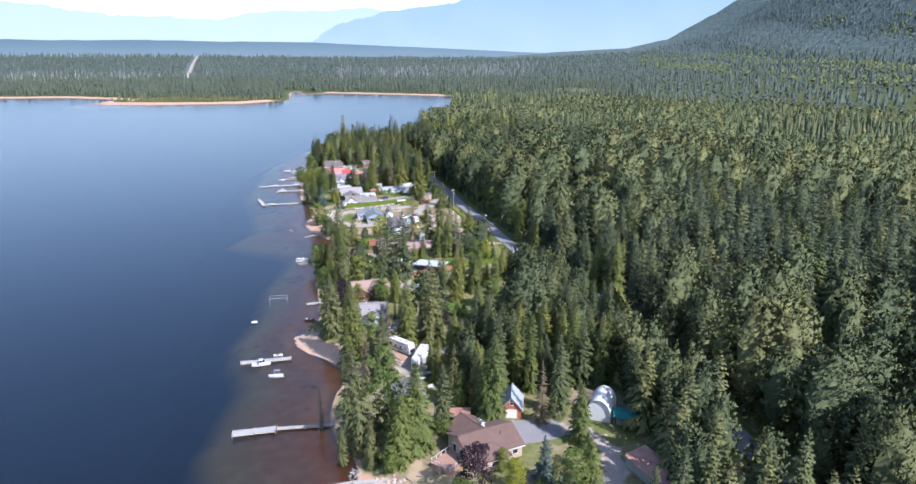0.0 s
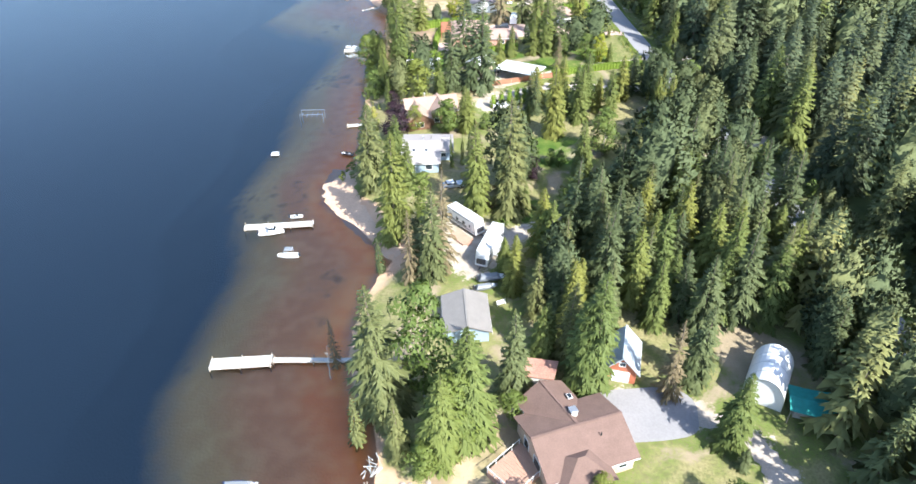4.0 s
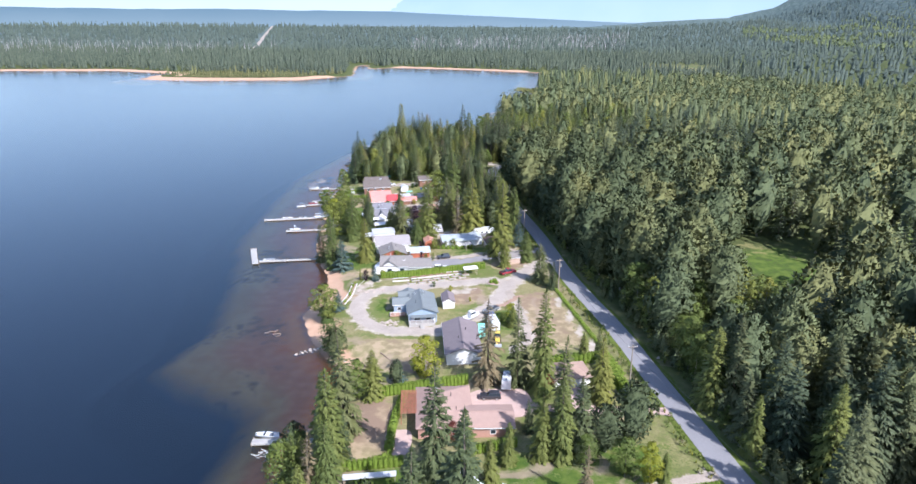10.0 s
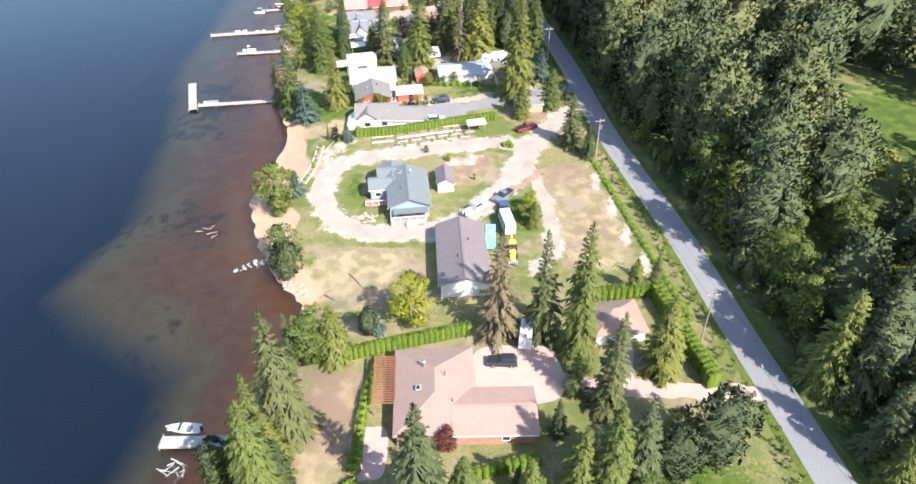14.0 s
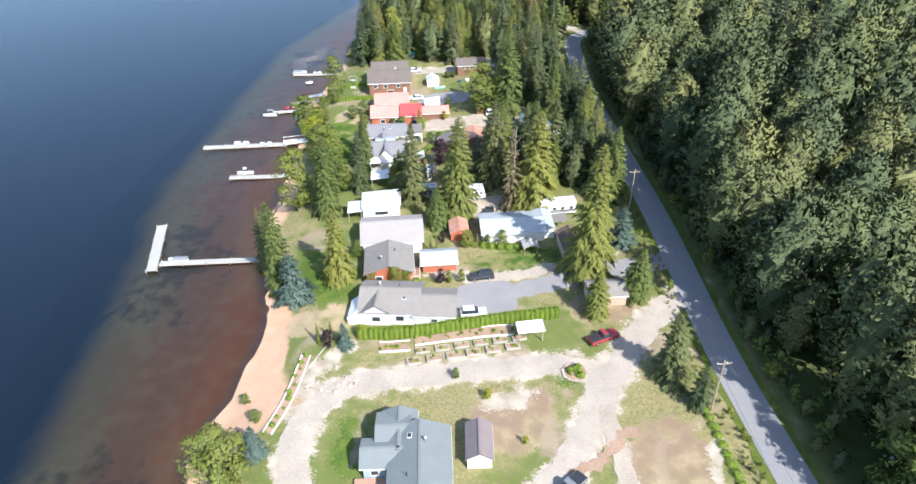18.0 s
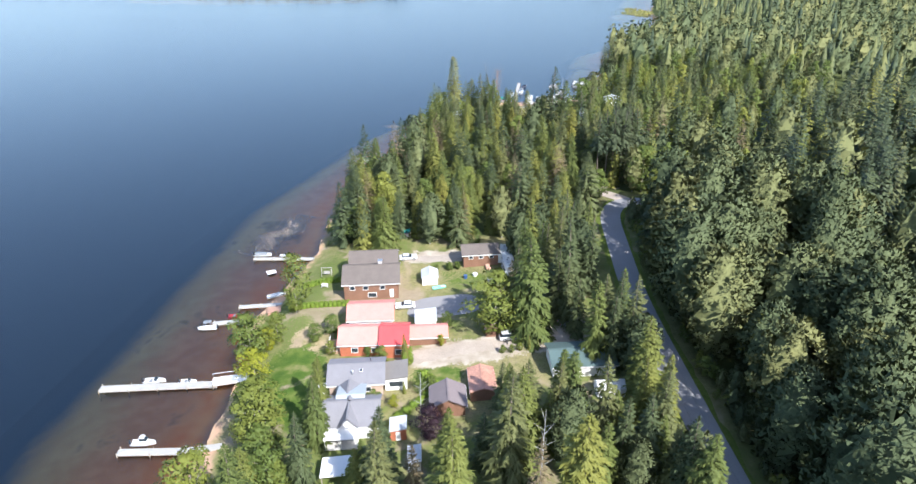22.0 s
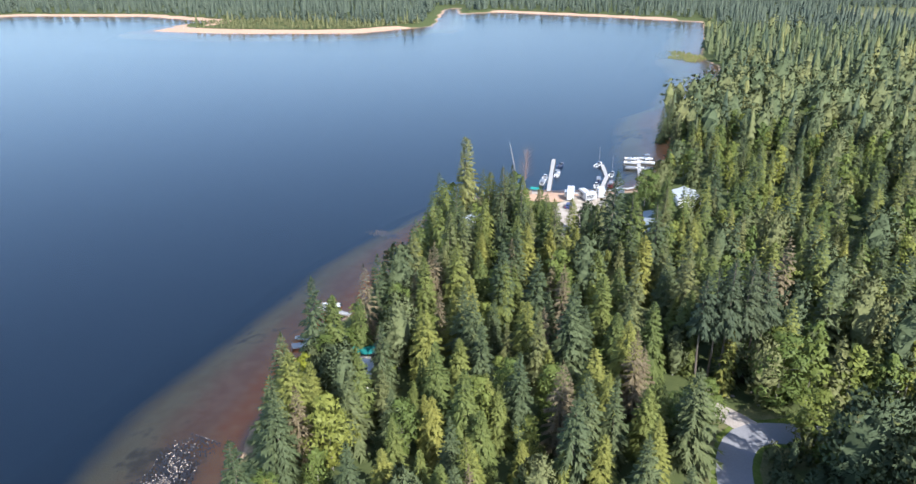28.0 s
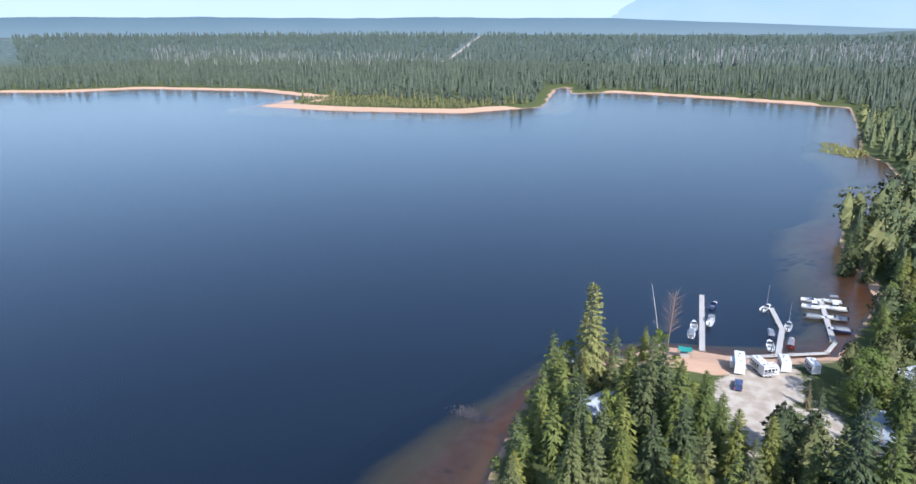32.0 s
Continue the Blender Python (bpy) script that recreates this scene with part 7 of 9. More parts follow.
cover("pale", -60, 450.5, 10, 4.2, 18, 1.0)  # gravel yard of the cottages
cover("pale", -46, 458.5, 8, 3.6, 20, 1.0)  # gravel yard under the cedars
cover("pale", -67, 446.5, 4, 3, 15, 1.0)
cover("pale", -76, 490.5, 9, 3.4, 12, 1.0)  # gravel court behind the log house
cover("pale", -50.5, 405, 6, 4, 20, 0.9)  # gravel yard of the campers
cover("pale", -49.5, 381.5, 5, 2.2, 20, 0.8)
cover("dry", -92, 447, 5, 8, 15, 0.8)  # worn lawn by the landing
cover("beach", -85, 653.5, 9.5, 9, 0, 3.0)  # broad sandy beach of the marina
cover("beach", -104.5, 642, 5.5, 10, -35, 3.0)  # pale sand of the little cove
cover("pale", -73, 622, 4.5, 20, -4, 1.0)
cover("pale", -70, 645, 8.5, 15, -8, 1.0)  # pale gravel camping ground at the marina
cover("pale", -57, 625, 4.0, 14, 5, 1.0)

ribbon("beach", "pale sandy spit curving into the lake", "beach", [(-45.5, 201.5), (-46, 197), (-44.2, 189.5), (-38, 182), (-33, 176.5), (-27.5, 171)], 8.5, M["sand"], lift=0.06, step=1.2, ragged=0.18, end=3.0)
cover_line("pale", [(-4.2, 351), (0.6, 332), (5.8, 314)], 1.1)
cover_line("pale", [(-66.5, 342), (-64, 352), (-61, 358)], 2.0, 0.7)

cover_line("beach", [(-990, 1073), (-918, 1102), (-860, 1183), (-686, 1216), (-545, 1170), (-530, 1130)], 9.0, 3.0)  # pale sand along the far shore
cover_line("beach", [(-577, 1128), (-572, 1073), (-476, 1072), (-400, 1084), (-346, 1101), (-318, 1140)], 15.0, 3.0)  # sandspit across the lake
cover_line("beach", [(-256, 1366), (-117, 1330), (-40, 1305)], 8.0, 3.0)

# ---- hedges and fences ----
def hedge_plant_mesh(clipped):
    """One plant of a hedge, unit-sized: a leafy core under many small leaves, boxed by the shears or loose."""
    rs = np.random.RandomState(77 + clipped)
    k = 0.43
    V = [(a * k, b * k, c) for c in (0, 0.92) for a, b in ((-1, -1), (1, -1), (1, 1), (-1, 1))] if clipped else [(a * 0.3, b * 0.3, c) for c in (0, 0.75) for a, b in ((-1, 0), (0, -1), (1, 0), (0, 1))]
    V = [np.array(v, float) for v in V]
    F = [(4, 5, 6), (4, 6, 7)] + [q for a in range(4) for q in ((a, (a + 1) % 4, (a + 1) % 4 + 4), (a, (a + 1) % 4 + 4, a + 4))]
    for i in range(230):
        if clipped:
            side = rs.randint(6)
            if side < 4:
                n = np.array([(1, 0, 0), (-1, 0, 0), (0, 1, 0), (0, -1, 0)][side], float)
                p = n * 0.48 + np.array([n[1], n[0], 0]) * rs.uniform(-0.5, 0.5) + np.array([0, 0, rs.uniform(0.02, 0.97)])
            else:
                n = np.array([0.0, 0, 1])
                p = np.array([rs.uniform(-0.48, 0.48), rs.uniform(-0.48, 0.48), 0.97 + rs.normal(0, 0.02)])
            p += rs.normal(0, 0.018, 3)
        else:
            u, a = rs.rand(), rs.rand() * 6.283
            r = 0.5 * math.sqrt(max(0.0, 1 - (1.15 * u - 0.25) ** 2)) * rs.uniform(0.75, 1.08)
            p = np.array([math.cos(a) * r, math.sin(a) * r, u])
            n = np.array([math.cos(a), math.sin(a), 0.2 + 1.2 * u * u])
        n = unit(n + rs.normal(0, 0.4, 3))
        t = unit(np.cross(n, rs.normal(0, 1, 3)))
        b = np.cross(n, t)
        q = rs.uniform(0.07, 0.13)
        k0 = len(V)
        V += [p - t * q, p + b * q, p + t * q]
        F.append((k0, k0 + 1, k0 + 2))
    return mesh_from("hedge_plant", np.array(V), np.array(F), M["hedge"])


HEDGE_PLANTS = [hedge_plant_mesh(False), hedge_plant_mesh(True)]


def hedge(label, line, high, gap=0.85, wide=1.25):
    top = new("hedge")
    p = resample(line, gap)
    x0, y0 = p.mean(0)
    z0 = hz(x0, y0)
    top.location = (x0, y0, z0)
    tagged(top, label, "hedge")
    rs = np.random.RandomState(len(p))
    boxed = "clipped" in label or "hedge of" in label or "tall dark" in label
    along = np.gradient(p, axis=0)
    for (x, y), (dx, dy) in zip(p, along):
        o = new("shrub", HEDGE_PLANTS[boxed])
        o.parent = top
        turn = math.atan2(dy, dx) + rs.choice((0, math.pi)) if boxed else rs.rand() * 6.28
        size = (gap * 1.06, wide * rs.uniform(0.95, 1.05), high * rs.uniform(0.97, 1.03)) if boxed else (wide * rs.uniform(0.9, 1.1), wide * rs.uniform(0.9, 1.1), high * rs.uniform(0.85, 1.15))
        o.matrix_basis = Matrix.LocRotScale((x - x0, y - y0, hz(x, y) - z0), Euler((0, 0, turn)), size)
    return top


hedge("clipped cedar hedge at the lake lawn", [(-44.5, 261.5), (-34.2, 264.3)], 1.9)
hedge("clipped cedar hedge before the house wing", [(-21.7, 268.9), (-13, 272.3)], 1.9)
hedge("tall clipped hedge behind the large house", [(-45.5, 287.4), (-34, 292.5), (-25.1, 296.1)], 2.4)
hedge("loose shrub border of the terrace", [(-38.4, 288), (-38.6, 278), (-37.4, 268.5)], 1.7, 1.2, 1.9)
hedge("clipped hedge beside the gravel drive", [(-1, 252.8), (11, 258), (23.2, 262.1)], 1.8)
hedge("long clipped bright green hedge of the grey-roofed house", [(-59.5, 360.4), (-51, 362.3), (-39, 367.5), (-27.1, 371.6)], 2.1)
hedge("tall dark hedge beside the garage", [(-6.1, 305.8), (5.9, 308.8)], 2.6, 1.0, 1.6)
hedge("tall dark hedge along the road", [(6.2, 308), (9.5, 297.5), (12.4, 288.5)], 3.0, 1.0, 2.0)
hedge("low hedge by the lake", [(-41.9, 262.4), (-37, 266.5)], 1.4)
hedge("row of slim cedars by the drive", [(-15.5, 232.5), (-10, 234.5), (-6, 236.5)], 4.2, 1.5, 1.7)
hedge("low hedge of the log house lawn", [(-104, 470.5), (-94, 473.5)], 1.1)
hedge("low hedge of the salmon house lawn", [(-102, 459), (-90, 463)], 1.1)
hedge("weedy green border along the road", [(-3.4, 354), (1.8, 336), (7.6, 316), (11.3, 303)], 0.7, 1.6, 1.5)
hedge("shrubs around the cottage garden", [(-67, 429), (-62, 438), (-66, 441)], 1.3, 1.5, 1.9)
hedge("slim cedars beside the red-roofed house", [(-70.5, 443.4), (-69.8, 444.8)], 3.4, 0.8, 1.3)
hedge("garden shrubs before the cedar house", [(-62, 374.6), (-54, 377)], 1.2, 1.6, 1.8)
hedge("small round shrubs behind the shop", [(-47, 391.2), (-40, 390.6), (-33, 392)], 1.4, 1.5, 1.7)


def fence(label, line, high, material="fence_wood", gap=2.4):
    top = new("fence")
    p = resample(line, gap)
    x0, y0 = p[0]
    z0 = hz(x0, y0)
    top.location = (x0, y0, z0)
    tagged(top, label, "fence")
    for a, b in zip(p[:-1], p[1:]):
        za = hz(*a) - z0
        ang = math.degrees(math.atan2(b[1] - a[1], b[0] - a[0]))
        d = float(np.hypot(*(b - a)))
        m = pose(a[0] - x0, a[1] - y0, za, 0, 0, ang)
        part("post", box(-0.06, 0.06, -0.06, 0.06, -0.2, high + 0.12), M["pole_wood"], top, at=m)
        part("panel", box(0.06, d - 0.06, -0.025, 0.025, 0.12, high), M[material], top, at=m.copy())
    return top


fence("red-brown board fence below the carport", [(-17.7, 245.4), (-9, 249), (-1.1, 252.2)], 1.5)
fence("low grey timber wall along the beach house yard", [(-9.7, 122.4), (-2.3, 114.0)], 0.45, "grey_wood")
fence("low white garden wall beside the bank", [(-67, 344), (-65.5, 352), (-64.3, 358)], 0.3, "concrete")

# ---- docks ----
def dock(label, line, width, high=0.55, material="dock_wood", piles=True, rail=False):
    """A dock along straight stretches: decking, edge beams and piles."""
    top = new("dock")
    x0, y0 = line[0]
    top.location = (x0, y0, 0)
    tagged(top, label, "dock")
    for (ax, ay), (bx, by) in zip(line[:-1], line[1:]):
        d = math.hypot(bx - ax, by - ay)
        m = pose(ax - x0, ay - y0, 0, 0, 0, math.degrees(math.atan2(by - ay, bx - ax)))
        dk = part("deck", box(0, d, -width / 2, width / 2, high - 0.1, high, 0.01), M[material], top, at=m)
        for s in (-1, 1):
            part("edge_beam", box(0, d, s * width / 2 - 0.06, s * width / 2 + 0.06, high - 0.32, high - 0.103), M["grey_wood"], dk)
        n = max(2, int(d / 4.5) + 1)
        for i in range(n):
            for s in (-1, 1):
                k = bmesh.new()
                bmesh.ops.create_cone(k, cap_ends=True, segments=8, radius1=0.09, radius2=0.08, depth=2.6, matrix=Matrix.Translation((0.15 + (d - 0.3) * i / (n - 1), s * (width / 2 + 0.13), high + (0.15 if piles else -0.3) - 1.1)))
                part("dock_post", k, M["pole_wood"], dk)
        if rail:
            for s in (-1, 1):
                part("railing", box(0, d, s * width / 2 - 0.03, s * width / 2 + 0.03, high + 0.85, high + 0.93), M["white_paint"], dk)
    return top


dock("white floating platform dock", [(-41.9, 114.5), (-39.5, 115.1)], 3.2)
dock("long pale dock with a gangway", [(-39.4, 114.9), (-33.5, 117.1)], 2.0)
dock("narrow wooden gangway to the rocks", [(-33.4, 117.2), (-20.4, 121.6), (-12, 122.6)], 0.9, 0.7)
dock("broad weathered floating dock", [(-50.7, 139.7), (-41.2, 141.9)], 2.2)
dock("narrow plank gangway to the shore", [(-41.1, 142.0), (-28, 143.8)], 0.8, 0.6)
dock("long floating dock with boats moored", [(-60.1, 176), (-46.6, 179.4)], 1.6)
dock("short brown dock by the bank", [(-51.8, 222), (-45.4, 224)], 1.1, 0.5, "grey_wood")
dock("grey dock with a moored boat", [(-66.8, 271), (-54, 272.9)], 1.9, 0.5, "grey_wood")
dock("broad end pier of the angled dock", [(-115.6, 389.2), (-108.2, 373.2)], 2.0)
dock("long weathered dock out to the end pier", [(-108, 376), (-85, 382.3)], 1.3)
dock("pale floating dock with a cabin boat", [(-111.4, 412.6), (-100.5, 415.4), (-93.5, 418.5)], 1.4)
dock("long pale dock with two boats", [(-126.2, 426.7), (-105, 433.1)], 1.7)
dock("white railed landing stage at the bank", [(-106, 433), (-100, 436)], 2.4, 0.9, "white_paint", rail=True)
dock("short dock with a slide float", [(-117.8, 452.3), (-110.5, 455.2)], 1.3)
dock("low floating dock by the bank", [(-115.8, 460), (-106.5, 463.3)], 1.2)
dock("grey dock below the log house", [(-124.6, 483.1), (-109, 486.5)], 1.1)
dock("small dock under the wooded bank", [(-125.3, 562.7), (-116.5, 561.2)], 1.1)
dock("square swimming dock by the bank", [(-123.3, 544.9), (-119.5, 547.2)], 2.0)
dock("marina pier with moored boats", [(-84.3, 661.5), (-88.1, 701.4)], 1.35)
dock("bent marina pier with sailing boats", [(-66.5, 667), (-65.5, 683.8), (-68.4, 699)], 1.35)
dock("crowded timber marina pier with boats", [(-53.2, 681), (-54.7, 710.5)], 1.35)
dock("marina walkway along the shore", [(-76, 661.4), (-55.2, 673), (-52.6, 681)], 0.9)
dock("narrow swimming dock at the point", [(-118, 643.5), (-111, 642)], 1.0)


def raft(label, x, y, w, l, rot):
    top = new("swim_raft")
    top.matrix_world = pose(x, y, 0, 0, 0, rot)
    tagged(top, label, "raft")
    part("deck", box(-w / 2, w / 2, -l / 2, l / 2, 0.3, 0.42, 0.02), M["white_paint"], top)
    for s in (-1, 1):
        part("float", box(-w / 2 + 0.1, w / 2 - 0.1, s * l / 2 * 0.7 - 0.25, s * l / 2 * 0.7 + 0.25, -0.2, 0.298, 0.08), M["rubber"], top)
    part("ladder", box(w / 2, w / 2 + 0.05, -0.25, 0.25, -0.4, 0.9), M["steel"], top)


raft("small square white swimming raft", -64.8, 205.8, 1.8, 1.6, 10)
raft("white triangular play float", -116.6, 477.4, 2.2, 1.8, 40)


def boat_lift(x, y, rot):
    top = new("boat_lift")
    top.matrix_world = pose(x, y, 0, 0, 0, rot)
    tagged(top, "empty aluminium boat lift standing in the shallows", "boat lift")
    for a in (-3, 3):
        for b in (-1.4, 1.4):
            part("leg", box(a - 0.06, a + 0.06, b - 0.06, b + 0.06, -2.5, 1.5), M["steel"], top)
    for b in (-1.4, 1.4):
        part("side_rail", box(-3, 3, b - 0.05, b + 0.05, 1.3, 1.42), M["steel"], top)
    for a in np.linspace(-2.6, 2.6, 5):
        part("cross_bar", box(a - 0.05, a + 0.05, -1.4, 1.4, 0.6, 0.7), M["steel"], top)


boat_lift(-62.3, 226.2, 10)


def hull_mesh(l, w, h, bluff=0.35):
    """A boat's hull, bow towards +x, open on top with an inner floor."""
    bm = bmesh.new()
    rings = []
    for i in range(9):
        u = i / 8
        half = w / 2 * (1 - max(0, (u - bluff) / (1 - bluff)) ** 2.2) * (0.92 + 0.08 * min(1, u * 4)) + 0.02
        top = h * (0.75 + 0.35 * u ** 2)
        x = -l / 2 + l * u
        keel = -0.15 + 0.35 * h * max(0, (u - 0.6) / 0.4) ** 2
        rings.append([bm.verts.new(c) for c in ((x, -half, top), (x, -half * 0.8, top * 0.3), (x, 0, keel), (x, half * 0.8, top * 0.3), (x, half, top), (x, half * 0.82, top), (x, half * 0.75, top * 0.45), (x, -half * 0.75, top * 0.45), (x, -half * 0.82, top))])
    for a, b in zip(rings[:-1], rings[1:]):
        for i in range(9):
            j = (i + 1) % 9
            bm.faces.new((a[i], a[j], b[j], b[i]))
    bm.faces.new(rings[0][::-1]), bm.faces.new(rings[-1])
    bmesh.ops.recalc_face_normals(bm, faces=bm.faces)
    return bm


def taper_box(x0, x1, y, z0, z1, fx=0.0, bx=0.0, side=0.1):
    """A cabin: sloping front (fx), back (bx) and sides."""
    bm = bmesh.new()
    lo = [bm.verts.new(c) for c in ((x0, -y, z0), (x1, -y, z0), (x1, y, z0), (x0, y, z0))]
    hi = [bm.verts.new(c) for c in ((x0 + bx, -y + side, z1), (x1 - fx, -y + side, z1), (x1 - fx, y - side, z1), (x0 + bx, y - side, z1))]
    bm.faces.new(lo[::-1]), bm.faces.new(hi)
    for i in range(4):
        j = (i + 1) % 4
        bm.faces.new((lo[i], lo[j], hi[j], hi[i]))
    bmesh.ops.bevel(bm, geom=bm.edges[:], offset=0.04, segments=1, affect="EDGES")
    return bm


def boat(label, x, y, l, rot, form="open", colour="paint_white", z=0.0, cover=None):
    top = new("motor_boat" if form != "sail" else "sailing_boat")
    top.matrix_world = pose(x, y, z, 0, 0, rot)
    tagged(top, label, "boat")
    w, h = l * 0.36, l * 0.13 + 0.25
    part("hull", hull_mesh(l, w, h), M[colour], top)
    part("foredeck", taper_box(l * 0.12, l * 0.44, w * 0.33, h * 0.72, h * 0.98, 0.25, 0.02, 0.12), M["paint_white"], top)
    if form == "cabin":
        cab = part("cabin", taper_box(-l * 0.12, l * 0.2, w * 0.34, h * 0.5, h + 1.15, 0.5, 0.1, 0.16), M["paint_white"], top)
        part("cabin_window", taper_box(-l * 0.11, l * 0.19, w * 0.345, h + 0.35, h + 0.85, 0.3, 0.06, 0.1), M["glass"], cab)
    elif form in ("open", "sail"):
        part("windshield", taper_box(l * 0.05, l * 0.14, w * 0.36, h * 0.9, h + 0.4, 0.3, -0.15, 0.08), M["glass"], top)
        part("seat", box(-l * 0.25, -l * 0.12, -w * 0.28, w * 0.28, h * 0.42, h * 0.75, 0.03), M["paint_grey"], top)
    if form == "canopy":
        c = part("canopy", taper_box(-l * 0.3, l * 0.15, w * 0.42, h + 1.2, h + 1.38, 0.2, 0.2, 0.1), M[cover or "paint_grey"], top)
        for a in (-l * 0.25, l * 0.1):
            for s in (-1, 1):
                part("canopy_post", box(a - 0.03, a + 0.03, s * w * 0.38 - 0.03, s * w * 0.38 + 0.03, h * 0.8, h + 1.21), M["steel"], c)
    if form == "sail":
        mast = part("mast", box(l * 0.08 - 0.06, l * 0.08 + 0.06, -0.06, 0.06, h * 0.8, h + l * 1.15), M["steel"], top)
        part("boom", box(-l * 0.4, l * 0.06, -0.05, 0.05, h + 0.75, h + 0.87), M["paint_navy"], mast)
    if form == "covered":
        part("boat_cover", taper_box(-l * 0.46, l * 0.3, w * 0.42, h * 0.8, h * 1.35, 0.6, 0.3, 0.3), M[cover or "paint_grey"], top)
    if form != "row":
        part("outboard", taper_box(-l / 2 - 0.45, -l / 2 - 0.02, 0.17, h * 0.3, h + 0.3, 0.05, 0.12, 0.05), M["paint_black"], top)
    return top


for words, x, y, l, rot, form, colour in (
    ("dark covered runabout moored at the dock", -36.9, 119.3, 5.2, 10, "covered", "paint_navy"),
    ("white motor boat on its lift", -54, 175.2, 5.0, 15, "cabin", "paint_white"),
    ("small white tender beside the dock", -50.9, 181.4, 2.6, 15, "open", "paint_white"),
    ("white moored boat with a canopy", -48.1, 168.4, 4.0, 190, "canopy", "paint_white"),
    ("dark skiff in the shallows", -47.8, 208.1, 3.0, 175, "open", "paint_black"),
    ("white runabout beside the grey dock", -64.5, 273.6, 5.0, 185, "open", "paint_white"),
    ("white runabout in the angle of the dock", -105, 378, 4.2, 195, "covered", "paint_white"),
    ("white cabin boat with a hardtop", -108.6, 415.6, 4.2, 15, "cabin", "paint_white"),
    ("white runabout at the long dock", -117.5, 431.3, 4.2, 15, "open", "paint_white"),
    ("small white boat at the long dock", -111, 432.6, 3.2, 15, "open", "paint_white"),
    ("white boat with a raised canopy", -118, 450.4, 4.0, 200, "canopy", "paint_white"),
    ("red and white boat at the short dock", -114, 456.5, 4.2, 20, "open", "paint_red"),
):
    boat(words, x, y, l, rot, form, colour)
for words, x, y, l, rot, form, colour in (
    ("white boat with a pale blue cover", -123.3, 485.8, 4.6, 12, "covered", "paint_white"),
    ("small white boat beside the grey dock", -117.5, 486.9, 2.8, 12, "open", "paint_white"),
    ("white rowing boat pulled to the bank", -109.8, 466.8, 4.4, 35, "row", "paint_white"),
    ("white pontoon boat under the trees", -103.6, 495.3, 4.5, 15, "canopy", "paint_white"),
    ("white boat moored below the wood", -123, 564.4, 4.6, 190, "open", "paint_white"),
    ("white boat with a cover at the swimming dock", -122, 548.8, 4.6, 195, "covered", "paint_white"),
):
    boat(words, x, y, l, rot, form, colour)
for i, (x, y, rot, form, colour) in enumerate((
    (-87.9, 677, 95, "open", "paint_white"), (-88.0, 671.6, 95, "covered", "paint_white"), (-84.2, 694.3, 80, "open", "paint_navy"), (-83.8, 681.8, 85, "canopy", "paint_white"),
    (-69.8, 698.5, 70, "sail", "paint_white"), (-63.9, 687, 85, "sail", "paint_white"), (-63.4, 676, 85, "covered", "paint_red"), (-68.4, 672, 95, "open", "paint_white"), (-68.3, 680, 95, "covered", "paint_navy"),
    (-57.4, 710.4, 5, "open", "paint_white"), (-57.0, 704.7, 5, "cabin", "paint_white"), (-56.8, 696.8, 5, "covered", "paint_grey"), (-51.8, 711.8, 185, "canopy", "paint_white"), (-51.3, 706, 185, "cabin", "paint_white"), (-51.2, 689.6, 185, "covered", "paint_navy"), (-51.4, 698.1, 185, "open", "paint_white"),
)):
    boat({"open": "white runabout moored at the marina", "covered": "moored boat under a fitted cover", "canopy": "moored boat with a canopy", "cabin": "white cabin cruiser at the marina", "sail": "white sailing boat with a bare mast"}[form], x, y, 5.6 if form != "cabin" else 6.4, rot, form, colour)["group"] = "boats of the marina"

# ---- vehicles ----
def wheel(parent, x, y, r=0.34, w=0.24):
    k = bmesh.new()
    bmesh.ops.create_cone(k, cap_ends=True, segments=14, radius1=r, radius2=r, depth=w, matrix=pose(x, y, r, 90))
    t = part("wheel", k, M["rubber"], parent)
    k = bmesh.new()
    bmesh.ops.create_cone(k, cap_ends=True, segments=12, radius1=r * 0.6, radius2=r * 0.6, depth=w + 0.02, matrix=pose(x, y, r, 90))
    part("rim", k, M["steel"], t)


